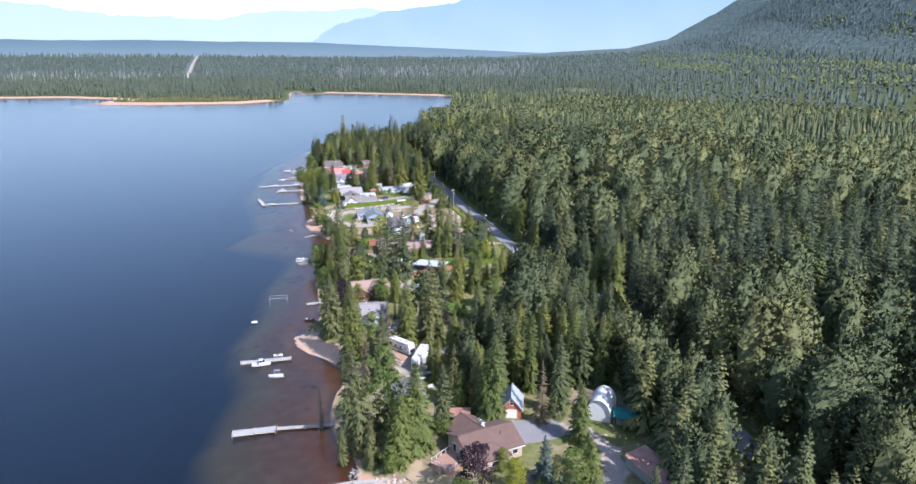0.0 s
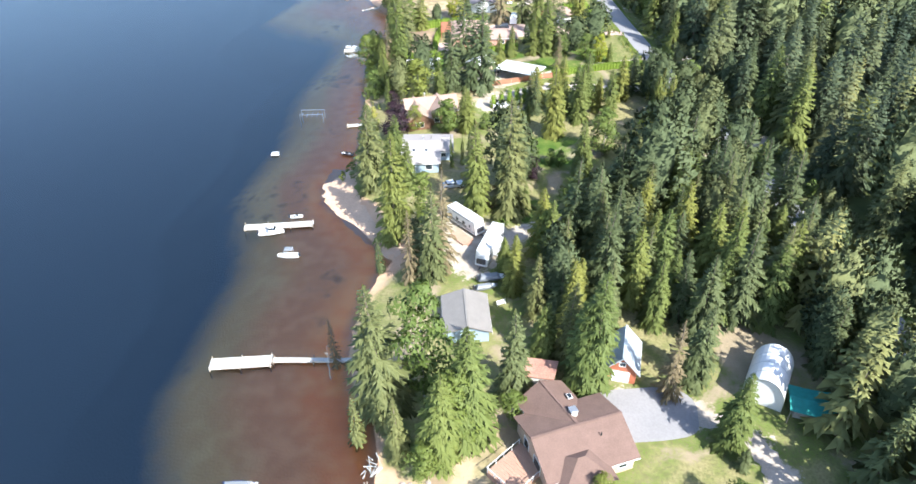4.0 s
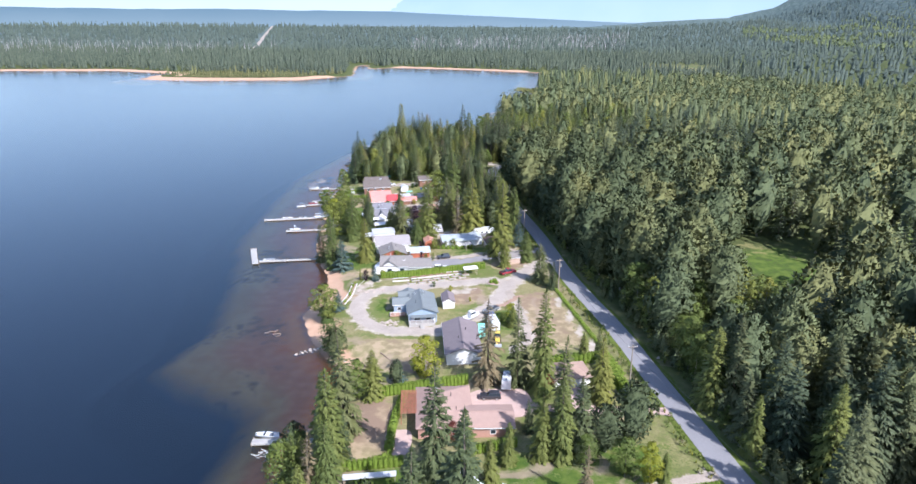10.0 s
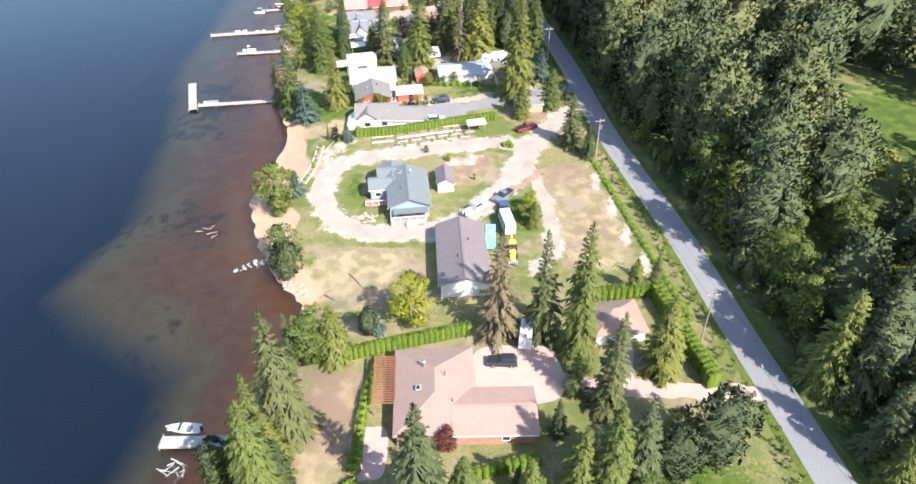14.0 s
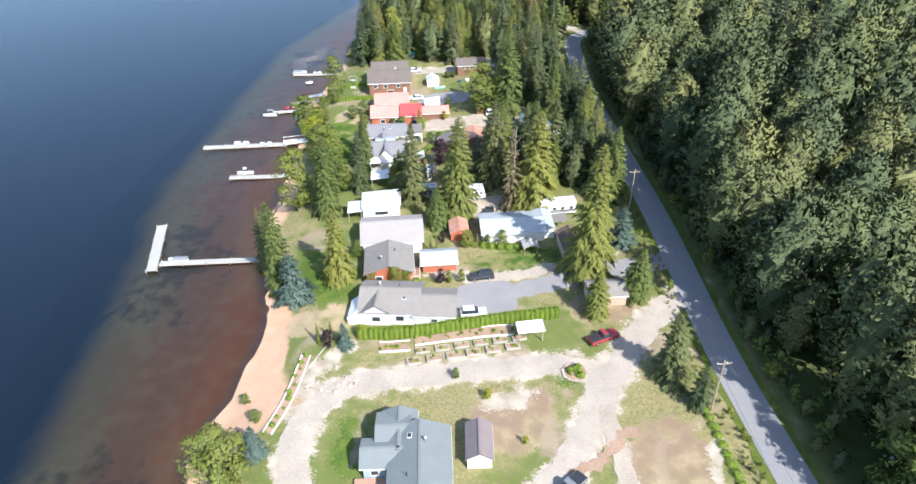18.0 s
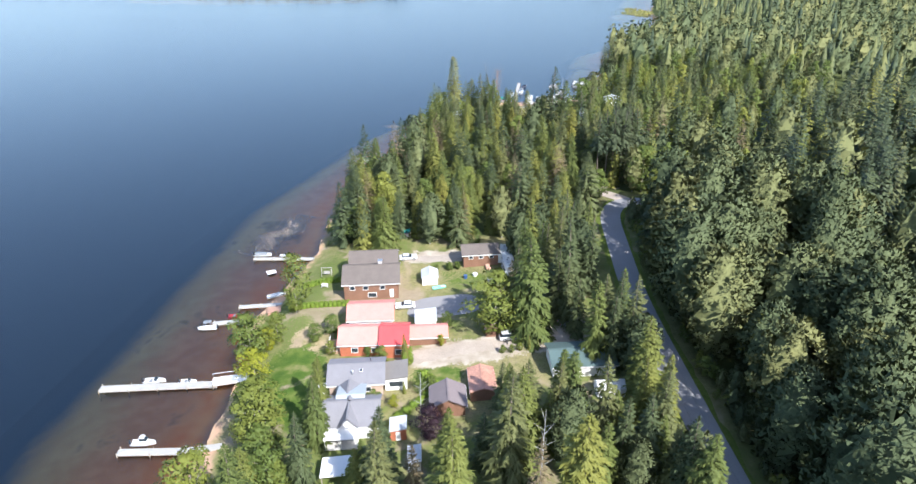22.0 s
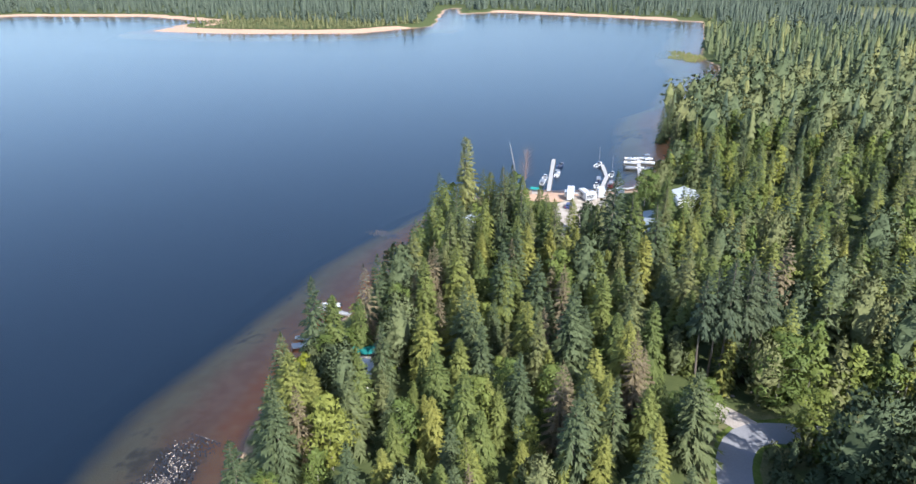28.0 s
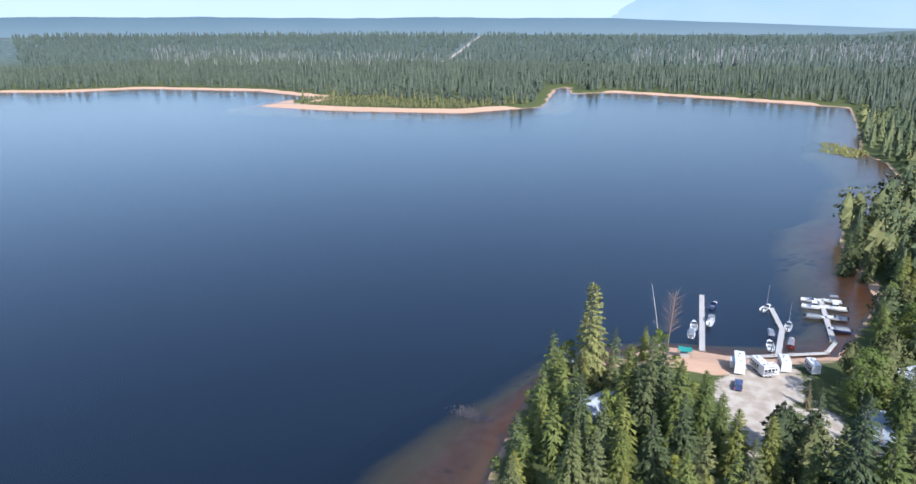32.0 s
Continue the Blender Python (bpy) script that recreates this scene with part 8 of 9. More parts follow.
def car(label, x, y, rot, form="suv", colour="paint_white"):
    """A parked vehicle, front towards local +x."""
    top = new({"suv": "sport_utility_vehicle", "pickup": "pickup_truck", "sedan": "sedan_car", "van": "van"}[form])
    top.matrix_world = pose(x, y, hz(x, y) + 0.06, 0, 0, rot)
    tagged(top, label, "car" if form != "pickup" else "truck")
    l, w = {"suv": (4.7, 1.9), "pickup": (5.6, 2.0), "sedan": (4.5, 1.8), "van": (5.2, 2.0)}[form]
    body = part("body", taper_box(-l / 2, l / 2, w / 2, 0.32, 0.98, 0.12, 0.05, 0.06), M[colour], top)
    a, b, hh = {"suv": (-l / 2 + 0.15, l * 0.18, 1.72), "pickup": (-l * 0.12, l * 0.22, 1.8), "sedan": (-l * 0.36, l * 0.2, 1.42), "van": (-l / 2 + 0.1, l * 0.34, 2.0)}[form]
    cab = part("glasshouse", taper_box(a, b, w / 2 - 0.06, 0.96, hh - 0.08, 0.75, 0.3, 0.2), M["glass"], top)
    part("roof_panel", taper_box(a + 0.24, b - 0.68, w / 2 - 0.2, hh - 0.12, hh, 0.1, 0.1, 0.06), M[colour], cab)
    if form == "pickup":
        part("truck_bed", box(-l / 2 + 0.12, -l * 0.14, -w / 2 + 0.14, w / 2 - 0.14, 0.985, 1.0), M["paint_black"], body)
    for s in (-1, 1):
        part("headlight", box(l / 2 - 0.12, l / 2 - 0.02, s * w * 0.36 - 0.16, s * w * 0.36 + 0.16, 0.66, 0.82, 0.02), M["white_paint"], body)
        part("tail_light", box(-l / 2 - 0.01, -l / 2 + 0.08, s * w * 0.4 - 0.1, s * w * 0.4 + 0.1, 0.6, 0.85, 0.02), M["red_metal"], body)
        for wx in (-l * 0.3, l * 0.31):
            wheel(top, wx, s * (w / 2 - 0.1))
    return top


def trailer(label, x, y, rot, l, h=2.6, w=2.4, colour="paint_white", nose=0.6, name="camper_trailer", slide=False, category="trailer"):
    """A camper or cargo trailer, hitch towards local +x."""
    top = new(name)
    top.matrix_world = pose(x, y, hz(x, y) + 0.06, 0, 0, rot)
    tagged(top, label, category)
    body = part("body", taper_box(-l / 2, l / 2, w / 2, 0.55, 0.55 + h, nose, 0.08, 0.05), M[colour], top)
    part("stripe", box(-l / 2 + 0.1, l / 2 - nose * 0.5 - 0.1, -w / 2 - 0.012, w / 2 + 0.012, 0.9, 1.15), M["paint_grey"], body)
    for i, u in enumerate(np.linspace(-0.36, 0.3, 4)):
        for s in (-1, 1):
            part("window", box(u * l - 0.35, u * l + 0.35, s * (w / 2 - 0.01) - 0.03, s * (w / 2 - 0.01) + 0.03, 1.6, 2.2, 0.01), M["glass"], body)
    zt = 0.55 + h
    part("air_conditioner", box(-0.5, 0.45, -0.35, 0.35, zt - 0.01, zt + 0.28, 0.05), M["paint_silver"], body)
    for u in (-0.34, 0.2):
        part("roof_vent", box(u * l - 0.22, u * l + 0.22, -0.22, 0.22, zt - 0.01, zt + 0.10, 0.02), M["paint_grey"], body)
    for s in (-1, 1):
        part("roof_edge", box(-l / 2 + 0.05, l / 2 - nose, s * (w / 2 - 0.1) - 0.05, s * (w / 2 - 0.1) + 0.05, zt - 0.05, zt + 0.02), M["paint_silver"], body)
    if name == "camper_trailer":
        part("graphic_band", box(-l / 2 + 0.15, l * 0.18, -w / 2 - 0.014, w / 2 + 0.014, 1.25, 1.5), M["paint_black"], body)
        part("front_cap", box(l / 2 - nose * 0.55 - 0.02, l / 2 + 0.012, -w * 0.36, w * 0.36, 1.0, 0.55 + h * 0.5, 0.02), M["paint_black"], body)
        part("awning_roll", box(-l * 0.3, l * 0.28, -w / 2 - 0.14, -w / 2 - 0.02, zt - 0.28, zt - 0.14, 0.02), M["paint_grey"], body)
        part("entry_door", box(l * 0.30, l * 0.30 + 0.7, -w / 2 - 0.03, -w / 2 + 0.01, 0.7, 2.5, 0.01), M["paint_silver"], body)
    if slide:
        part("slide_out", box(-l * 0.2, l * 0.15, w / 2, w / 2 + 0.8, 0.8, 2.6, 0.03), M[colour], body)
    part("hitch", box(l / 2 - 0.1, l / 2 + 1.0, -0.08, 0.08, 0.45, 0.6), M["paint_black"], top)
    for s in (-1, 1):
        for wx in (-0.55, 0.4):
            wheel(top, wx - l * 0.08, s * (w / 2 - 0.12), 0.36)
    return top


trailer("big white fifth-wheel camper with black front", -9.6, 172, 258, 10.2, 2.9, slide=True)
trailer("white camper trailer with dark graphics", -15.2, 179.6, -40, 8.6, 2.8, slide=True)
trailer("white enclosed cargo trailer", -15.6, 295.5, 88, 5.4, 2.2, 2.1, name="cargo_trailer")
trailer("white enclosed horse trailer beside the barn", -20.8, 326.2, 107, 6.4, 2.3, 2.2, name="cargo_trailer")
trailer("teal and white container trailer", -23.6, 321, 95, 5.6, 1.9, 2.0, "paint_teal", 0.1, name="cargo_trailer")
trailer("long white fifth-wheel camper by the shop", -30.2, 405.8, 200, 8.4, 2.9)
trailer("white motor home behind the shop", -48.9, 409.8, 17, 5.2, 2.5)
trailer("white camper under the trees", -59.5, 409, 20, 5.2, 2.4)
trailer("white camper beside the cabin", -58.2, 488, 108, 6.5, 2.6)
trailer("white motorhome on the marina ground", -75.3, 650.5, 95, 7.2, 2.8, slide=True)
trailer("white camper beside the marina beach", -71.2, 652.5, 120, 4.4, 2.4, 2.1)
trailer("small white camper with an awning at the marina", -68.8, 649.8, 35, 4.2, 2.4, 2.1)
trailer("white camper at the marina walkway", -65.6, 655.2, 100, 5.2, 2.5, 2.3)
trailer("pale camper at the end of the row", -59.6, 656, 110, 4.6, 2.3, 2.1)
for words, x, y, rot, form, colour in (
    ("black sport utility vehicle on rose pavers", -19, 289.9, 185, "suv", "paint_black"),
    ("grey-blue pickup on the gravel loop", -22.2, 336.4, 235, "pickup", "paint_grey"),
    ("navy blue pickup before the trailer", -21.8, 331.6, 95, "pickup", "paint_blue"),
    ("dark red pickup at the gravel drive", -18.8, 366.9, 37, "pickup", "paint_red"),
    ("black sport utility vehicle on the lane", -42, 380.6, 200, "suv", "paint_black"),
    ("white sport utility vehicle behind the hedge", -41.5, 369.8, 17, "suv", "paint_white"),
    ("white hatchback on the gravel court", -77, 464.4, 200, "sedan", "paint_white"),
    ("white sport utility vehicle under the trees", -52, 456.2, 20, "suv", "paint_white"),
    ("grey sedan beside the log house", -83.4, 487.4, 20, "sedan", "paint_silver"),
    ("silver sedan near the blue house", -20, 193.7, 20, "sedan", "paint_silver"),
    ("white sport utility vehicle under the carport", -14.8, 256.2, 25, "suv", "paint_white"),
    ("black sedan beside the carport", -18.3, 252.8, 45, "sedan", "paint_black"),
    ("silver sedan on the gravel court", -13.5, 232.6, 15, "sedan", "paint_silver"),
    ("dark pickup behind the shop", -44.2, 402.5, 100, "pickup", "paint_black"),
    ("dark truck parked among the trees", -40.5, 464, 30, "pickup", "paint_grey"),
):
    car(words, x, y, rot, form, colour)
car("dark car on the marina ground", -74.9, 641.3, 90, "sedan", "paint_navy")
boat("white cuddy boat on a trailer", -27.3, 330.5, 6.2, 50, "cabin", "paint_white", hz(-27.3, 330.5) + 0.6)
boat("upturned purple-grey boat on the grass", -9.0, 161.5, 4.0, 20, "covered", "paint_grey", hz(-9, 161.5) + 0.2)


def excavator(x, y, rot):
    top = new("backhoe")
    top.matrix_world = pose(x, y, hz(x, y) + 0.06, 0, 0, rot)
    tagged(top, "old yellow backhoe loader with raised arm", "excavator")
    part("chassis", taper_box(-1.8, 1.6, 0.6, 0.7, 1.5, 0.2, 0.05, 0.05), M["paint_yellow"], top)
    cab = part("cab", taper_box(-0.9, 0.4, 0.65, 1.5, 2.6, 0.15, 0.1, 0.08), M["glass"], top)
    part("cab_roof", box(-0.95, 0.4, -0.65, 0.65, 2.6, 2.72, 0.03), M["paint_yellow"], cab)
    arm = part("loader_arm", box(1.5, 3.0, -0.5, 0.5, 0.7, 0.95, 0.03), M["paint_yellow"], top)
    part("bucket", taper_box(2.9, 3.6, 0.95, 0.2, 0.9, 0.3, 0.0, 0.02), M["steel"], arm)
    dig = part("digging_arm", box(-3.6, -1.7, -0.14, 0.14, 1.3, 1.65, 0.03), M["paint_yellow"], top, at=pose(0, 0, 0.2, 0, 8))
    part("digging_bucket", taper_box(-4.0, -3.5, 0.3, 0.6, 1.4, 0.1, 0.1, 0.05), M["steel"], dig)
    for wx, r in ((-1.1, 0.7), (1.2, 0.5)):
        for s in (-1, 1):
            wheel(top, wx, s * 0.75, r, 0.4)


excavator(-19.2, 317.8, 277)

# ---- poles and wires ----
def utility_pole(x, y, high=10.5, rot=15, lamp=False):
    top = new("utility_pole")
    z = hz(x, y)
    top.matrix_world = pose(x, y, z - 0.2, 0, 0, rot)
    tagged(top, "weathered wooden utility pole with a crossarm", "utility pole", "utility poles along the road")
    k = bmesh.new()
    bmesh.ops.create_cone(k, cap_ends=True, segments=10, radius1=0.17, radius2=0.11, depth=high, matrix=Matrix.Translation((0, 0, high / 2)))
    part("pole", k, M["pole_wood"], top)
    arm = part("crossarm", box(-1.1, 1.1, -0.07, 0.07, high - 0.7, high - 0.56), M["pole_wood"], top)
    for a in (-1.0, 0.4, 1.0):
        part("insulator", box(a - 0.06, a + 0.06, -0.06, 0.06, high - 0.56, high - 0.36, 0.02), M["white_paint"], arm)
    if lamp:
        k = bmesh.new()
        bmesh.ops.create_cone(k, cap_ends=True, segments=12, radius1=0.25, radius2=0.25, depth=0.9, matrix=Matrix.Translation((0.42, 0, high - 2.2)))
        part("transformer", k, M["steel"], top)
    return Vector((x, y, z - 0.2 + high - 0.4))


tops = [utility_pole(x, y, 10.5, 17, i % 2 == 0) for i, (x, y) in enumerate(((32.1, 244.2), (12.3, 298), (-2.6, 353.9), (-14.6, 409.5), (-24.6, 449), (-17.2, 476)))]


def wire(a, b, off, sag=0.9):
    side = Vector((math.cos(radians(17)), math.sin(radians(17)), 0)) * off
    pts = [a.lerp(b, t) + side - Vector((0, 0, sag * 4 * t * (1 - t))) for t in np.linspace(0, 1, 13)]
    bm = bmesh.new()
    rings = [[bm.verts.new(p + Vector(c) * 0.022) for c in ((0.6, 0, -0.8), (-0.6, 0, -0.8), (0, 0, 1))] for p in pts]
    for r, s in zip(rings[:-1], rings[1:]):
        for i in range(3):
            bm.faces.new((r[i], r[(i + 1) % 3], s[(i + 1) % 3], s[i]))
    tagged(part("cable", bm, M["wire"]), "thin dark overhead cable between poles", "cable", "overhead cables")


for a, b in zip(tops[:4], tops[1:5]):
    for off in (-1.0, 1.0):
        wire(a, b, off)

# ---- shelters, decks, gardens ----
def arch_shelter(x, y, w, l, h, rot):
    top = new("arch_shelter")
    top.matrix_world = pose(x, y, hz(x, y), 0, 0, rot)
    tagged(top, "white fabric arch shelter on steel hoops", "shelter")
    n = 14
    pts = [(w / 2 * math.cos(a), h * (0.25 + 0.75 * math.sin(a)) if 0 < i < n else 0) for i, a in enumerate(np.linspace(0, math.pi, n + 1))]
    bm = bmesh.new()
    for s in (0, 0.05):
        rows = [[bm.verts.new((px * (1 + s / w), yy, pz + s)) for px, pz in pts] for yy in np.linspace(-l / 2, l / 2, 7)]
        for a, b in zip(rows[:-1], rows[1:]):
            for i in range(n):
                bm.faces.new((a[i], a[i + 1], b[i + 1], b[i]))
    part("cover", bm, M["white_paint"], top)
    for yy in np.linspace(-l / 2, l / 2, 5):
        bm = bmesh.new()
        for (ax, az), (bx, bz) in zip(pts[:-1], pts[1:]):
            slab([(ax * 1.012, yy - 0.05, az + 0.07), (bx * 1.012, yy - 0.05, bz + 0.07), (bx * 1.012, yy + 0.05, bz + 0.07), (ax * 1.012, yy + 0.05, az + 0.07)], 0.05, bm)
        part("hoop", bm, M["steel"], top)
    bm = bmesh.new()
    bm.faces.new([bm.verts.new((px * 0.99, -l / 2 + 0.3, pz * 0.99)) for px, pz in pts])
    g = bmesh.ops.extrude_face_region(bm, geom=bm.faces[:])
    bmesh.ops.translate(bm, verts=[v for v in g["geom"] if isinstance(v, bmesh.types.BMVert)], vec=(0, 0.05, 0))
    part("front_curtain", bm, M["white_paint"], top)


arch_shelter(34.2, 144.6, 5.6, 8.0, 5.2, -22)


def tarp_shelter(label, x, y, w, l, h, rot, material, sag=0.4):
    top = new("tarp_shelter")
    top.matrix_world = pose(x, y, hz(x, y), 0, 0, rot)
    tagged(top, label, "shelter")
    bm = bmesh.new()
    n = 6
    for dz in (0, 0.03):
        g = [[bm.verts.new((w * (i / n - 0.5), l * (j / n - 0.5), h + dz + sag * (1 - abs(2 * j / n - 1)) - 0.25 * math.sin(math.pi * i / n))) for i in range(n + 1)] for j in range(n + 1)]
        for j in range(n):
            for i in range(n):
                bm.faces.new((g[j][i], g[j][i + 1], g[j + 1][i + 1], g[j + 1][i]))
    part("tarp", bm, M[material], top)
    for a in (-1, 1):
        for b in (-1, 1):
            part("post", box(a * w * 0.47 - 0.05, a * w * 0.47 + 0.05, b * l * 0.47 - 0.05, b * l * 0.47 + 0.05, -0.1, h + 0.02), M["pole_wood"], top)
    part("stored_timber", box(-w * 0.35, w * 0.3, -l * 0.25, l * 0.3, 0, 1.1, 0.05), M["grey_wood"], top)


tarp_shelter("sagging green tarpaulin over stored timber", 39.2, 140.3, 6.5, 5.0, 2.6, -8, "tarp_teal")
tarp_shelter("teal tarpaulin shelter in the wood", -104.5, 541.5, 5, 4, 2.6, 15, "tarp_teal")
tarp_shelter("bright blue tarpaulin by the cove", -97, 628.5, 4.5, 3.5, 2.4, 20, "tarp_blue")
building("white_wood_cabin", "white-roofed cabin hidden in the wood", "cabin", -103.5, 533.5, 6.5, 6, 15, 2.6, 0.8, "white_metal", "siding_white")
building("blue_roof_cabin", "small cabin with a faded blue metal roof by the cove", "cabin", -101.3, 618.5, 4.4, 8.0, -28, 2.4, 1.0, "pale_metal", "siding_blue", openings=[("S", 0, 0.9, 1.0, 1.0, "window")])
tarp_shelter("dark green sun shelter on the marina beach", -87.8, 653.2, 3.2, 3.0, 2.2, 10, "tarp_teal")
building("marina_shed", "long marina shed with a weathered metal roof", "shed", -47.5, 627, 6, 16, 3, 2.8, 0.8, "pale_metal", "siding_brown")
building("marina_store", "white store building behind the marina", "store", -38, 655, 7, 9, 10, 2.8, 1.2, "white_metal", "siding_white")
building("white_tent", "white marquee tent beside the grey roof", "tent", -61.5, 366, 3.4, 4.8, 9, 1.4, 1.3, "white_paint", "white_paint", over=0.1)
building("canoe_rack_roof", "long low white-roofed rack on the lawn", "rack", -39, 259, 9.6, 1.3, 12, 1.0, 0.25, "white_metal", "grey_wood", "shed", 0.1, posts=True)
building("pergola_shelter", "white slatted garden pergola", "pergola", -31, 365.6, 4.2, 2.6, 17, 2.2, 0.2, "white_paint", "white_paint", "shed", 0.2, posts=True)
building("porch", "covered front porch with stairs", "porch", -40.2, 327.0, 6.8, 2.2, 14, 2.4, 0.3, "slate_shingle", "siding_blue", "flat", 0.1, posts=True)
building("grey_house_gable", "projecting grey gable over the grey-roofed house", "house", -58.2, 366.8, 4.6, 5.4, 9, 3.0, 1.5, "grey_shingle", "siding_white", over=0.4, openings=[("S", 0, 0.8, 1.6, 1.2, "window")])
building("slate_house_wing", "side wing of the blue-grey house", "house", -47.4, 339.5, 4.2, 6.0, 14, 3.1, 1.0, "slate_shingle", "siding_blue", along="x", over=0.4)
building("cottage_dormer", "crossing gable of the cottage", "house", -75.2, 427.8, 4.2, 9.0, 17, 3.0, 1.4, "pale_metal", "siding_white", along="x", over=0.4)
building("cottage_sunroom", "glazed sunroom of the grey cottage", "sunroom", -70.6, 438.6, 4.0, 5.2, 17, 2.4, 0.5, "grey_shingle", "siding_white", "shed", 0.2, openings=[("S", 0, 0.8, 2.6, 1.3, "window")])
building("red_roof_annex", "deeper red annex of the red-roofed house", "house", -74.3, 449.4, 5.4, 7.6, 15, 3.3, 1.7, "red_metal", "siding_cedar", over=0.3, along="x", openings=[("S", 0.8, 0.8, 1.4, 1.3, "window")])
building("pink_roof_porch", "glazed white porch of the pink-roofed house", "porch", -61.2, 385.2, 8.6, 1.8, 17, 2.2, 0.4, "white_metal", "siding_white", "shed", 0.1)
building("patio_roof", "low white patio roof beside the boxy house", "shed", -73.2, 398, 3.0, 4.4, 17, 2.3, 0.2, "white_metal", "siding_white", "shed", 0.1, posts=True)
building("blue_metal_lean_to", "pale blue lean-to joined to the shop", "shed", -32.4, 399.2, 3.6, 6.8, 16, 2.5, 0.6, "pale_metal", "siding_white", over=0.2)
building("equipment_shelter", "small open shelter with a grey roof", "shed", -29.6, 400.2, 3.8, 2.6, 17, 2.2, 0.4, "grey_shingle", "grey_wood", "shed", 0.2, posts=True)
building("garden_gazebo", "small timber shelter on the lawn", "shed", -34, 390.6, 2.8, 2.4, 20, 2.0, 0.5, "grey_wood", "grey_wood", over=0.2, posts=True)
building("kiosk", "small dark shed below the birch", "shed", -56.4, 457.4, 2.2, 2.4, 17, 2.0, 0.5, "brown_shingle", "siding_brown", over=0.2)
building("white_greenhouse", "small white tunnel beside the green-roofed shop", "greenhouse", -31.8, 442.5, 5.0, 3.0, 17, 1.6, 0.9, "white_paint", "white_paint", along="x", over=0.05)
building("woodshed_rear", "pale metal end of the long woodshed", "shed", 44.8, 110.8, 4.6, 7.0, 33, 2.3, 0.7, "pale_metal", "grey_wood", "shed", 0.3)


def deck(label, x, y, w, l, rot, high, material="deck_wood", rail=True, steps=0):
    top = new("deck")
    top.matrix_world = pose(x, y, hz(x, y), 0, 0, rot)
    tagged(top, label, "deck")
    n = max(4, int(l / 0.45))
    for i in range(n):
        y0 = -l / 2 + l * i / n
        part("plank", box(-w / 2, w / 2, y0 + 0.01, y0 + l / n - 0.01, high - 0.06, high), M[material], top)
    part("skirt", box(-w / 2 + 0.05, w / 2 - 0.05, -l / 2 + 0.05, l / 2 - 0.05, -0.4, high - 0.062), M[material], top)
    if rail:
        for a, b in ((-w / 2 + 0.04, 0), (w / 2 - 0.04, 0), (0, -l / 2 + 0.04)):
            r = part("railing", box(a - (w / 2 if b else 0.03), a + (w / 2 if b else 0.03), (b - 0.03) if b else -l / 2, (b + 0.03) if b else l / 2, high + 0.9, high + 0.97), M["white_paint"], top)
            for u in np.linspace(-0.46, 0.46, 5):
                part("baluster", box(a + (u * w if b else 0) - 0.04, a + (u * w if b else 0) + 0.04, b + (0 if b else u * l) - 0.04, b + (0 if b else u * l) + 0.04, high, high + 0.9), M["white_paint"], r)
    for i in range(steps):
        part("step", box(-0.6, 0.6, -l / 2 - 0.3 * (i + 1), -l / 2 - 0.3 * i, 0, high - 0.18 * (i + 1)), M[material], top)


deck("red-brown timber deck with steps", -0.6, 125.6, 5.2, 6.6, -38, 0.7, steps=3)
deck("blue-grey front porch deck", -40.6, 326.4, 7.2, 2.4, 14, 1.0, "grey_wood", steps=5)
deck("pale side deck towards the lake", -49.4, 336.6, 2.8, 4.0, 14, 1.0, "grey_wood")
deck("timber deck of the cedar house", -54.8, 379.6, 1.8, 4.6, 17, 0.5)
deck("timber deck of the red-roofed house", -86.2, 446.6, 2.6, 4.4, 15, 0.6)
deck("white patio of the cottage", -83.2, 431.5, 2.0, 7.0, 17, 0.3, "white_paint", rail=False)
deck("red-brown deck at the bank below the willows", -106.5, 459.5, 3.0, 2.6, 25, 0.6, rail=False)
deck("timber deck beside the campers", -15.5, 175.6, 2.6, 4.2, 48, 0.4, rail=False, steps=2)


def lattice(x, y, w, l, rot, high):
    top = new("garden_pergola")
    top.matrix_world = pose(x, y, hz(x, y), 0, 0, rot)
    tagged(top, "red-brown open lattice pergola beside the large house", "pergola")
    for a in (-w / 2, w / 2):
        part("beam", box(a - 0.06, a + 0.06, -l / 2, l / 2, high - 0.2, high), M["fence_wood"], top)
        for b in (-l / 2 + 0.1, 0, l / 2 - 0.1):
            part("post", box(a - 0.07, a + 0.07, b - 0.07, b + 0.07, -0.2, high - 0.2), M["fence_wood"], top)
    for b in np.linspace(-l / 2, l / 2, 20):
        part("slat", box(-w / 2 - 0.2, w / 2 + 0.2, b - 0.05, b + 0.05, high, high + 0.12), M["fence_wood"], top)
    for a in np.linspace(-w / 2, w / 2, 6):
        part("cross_slat", box(a - 0.04, a + 0.04, -l / 2, l / 2, high + 0.12, high + 0.18), M["fence_wood"], top)


lattice(-35.6, 282.5, 4.0, 9.0, 10, 2.7)


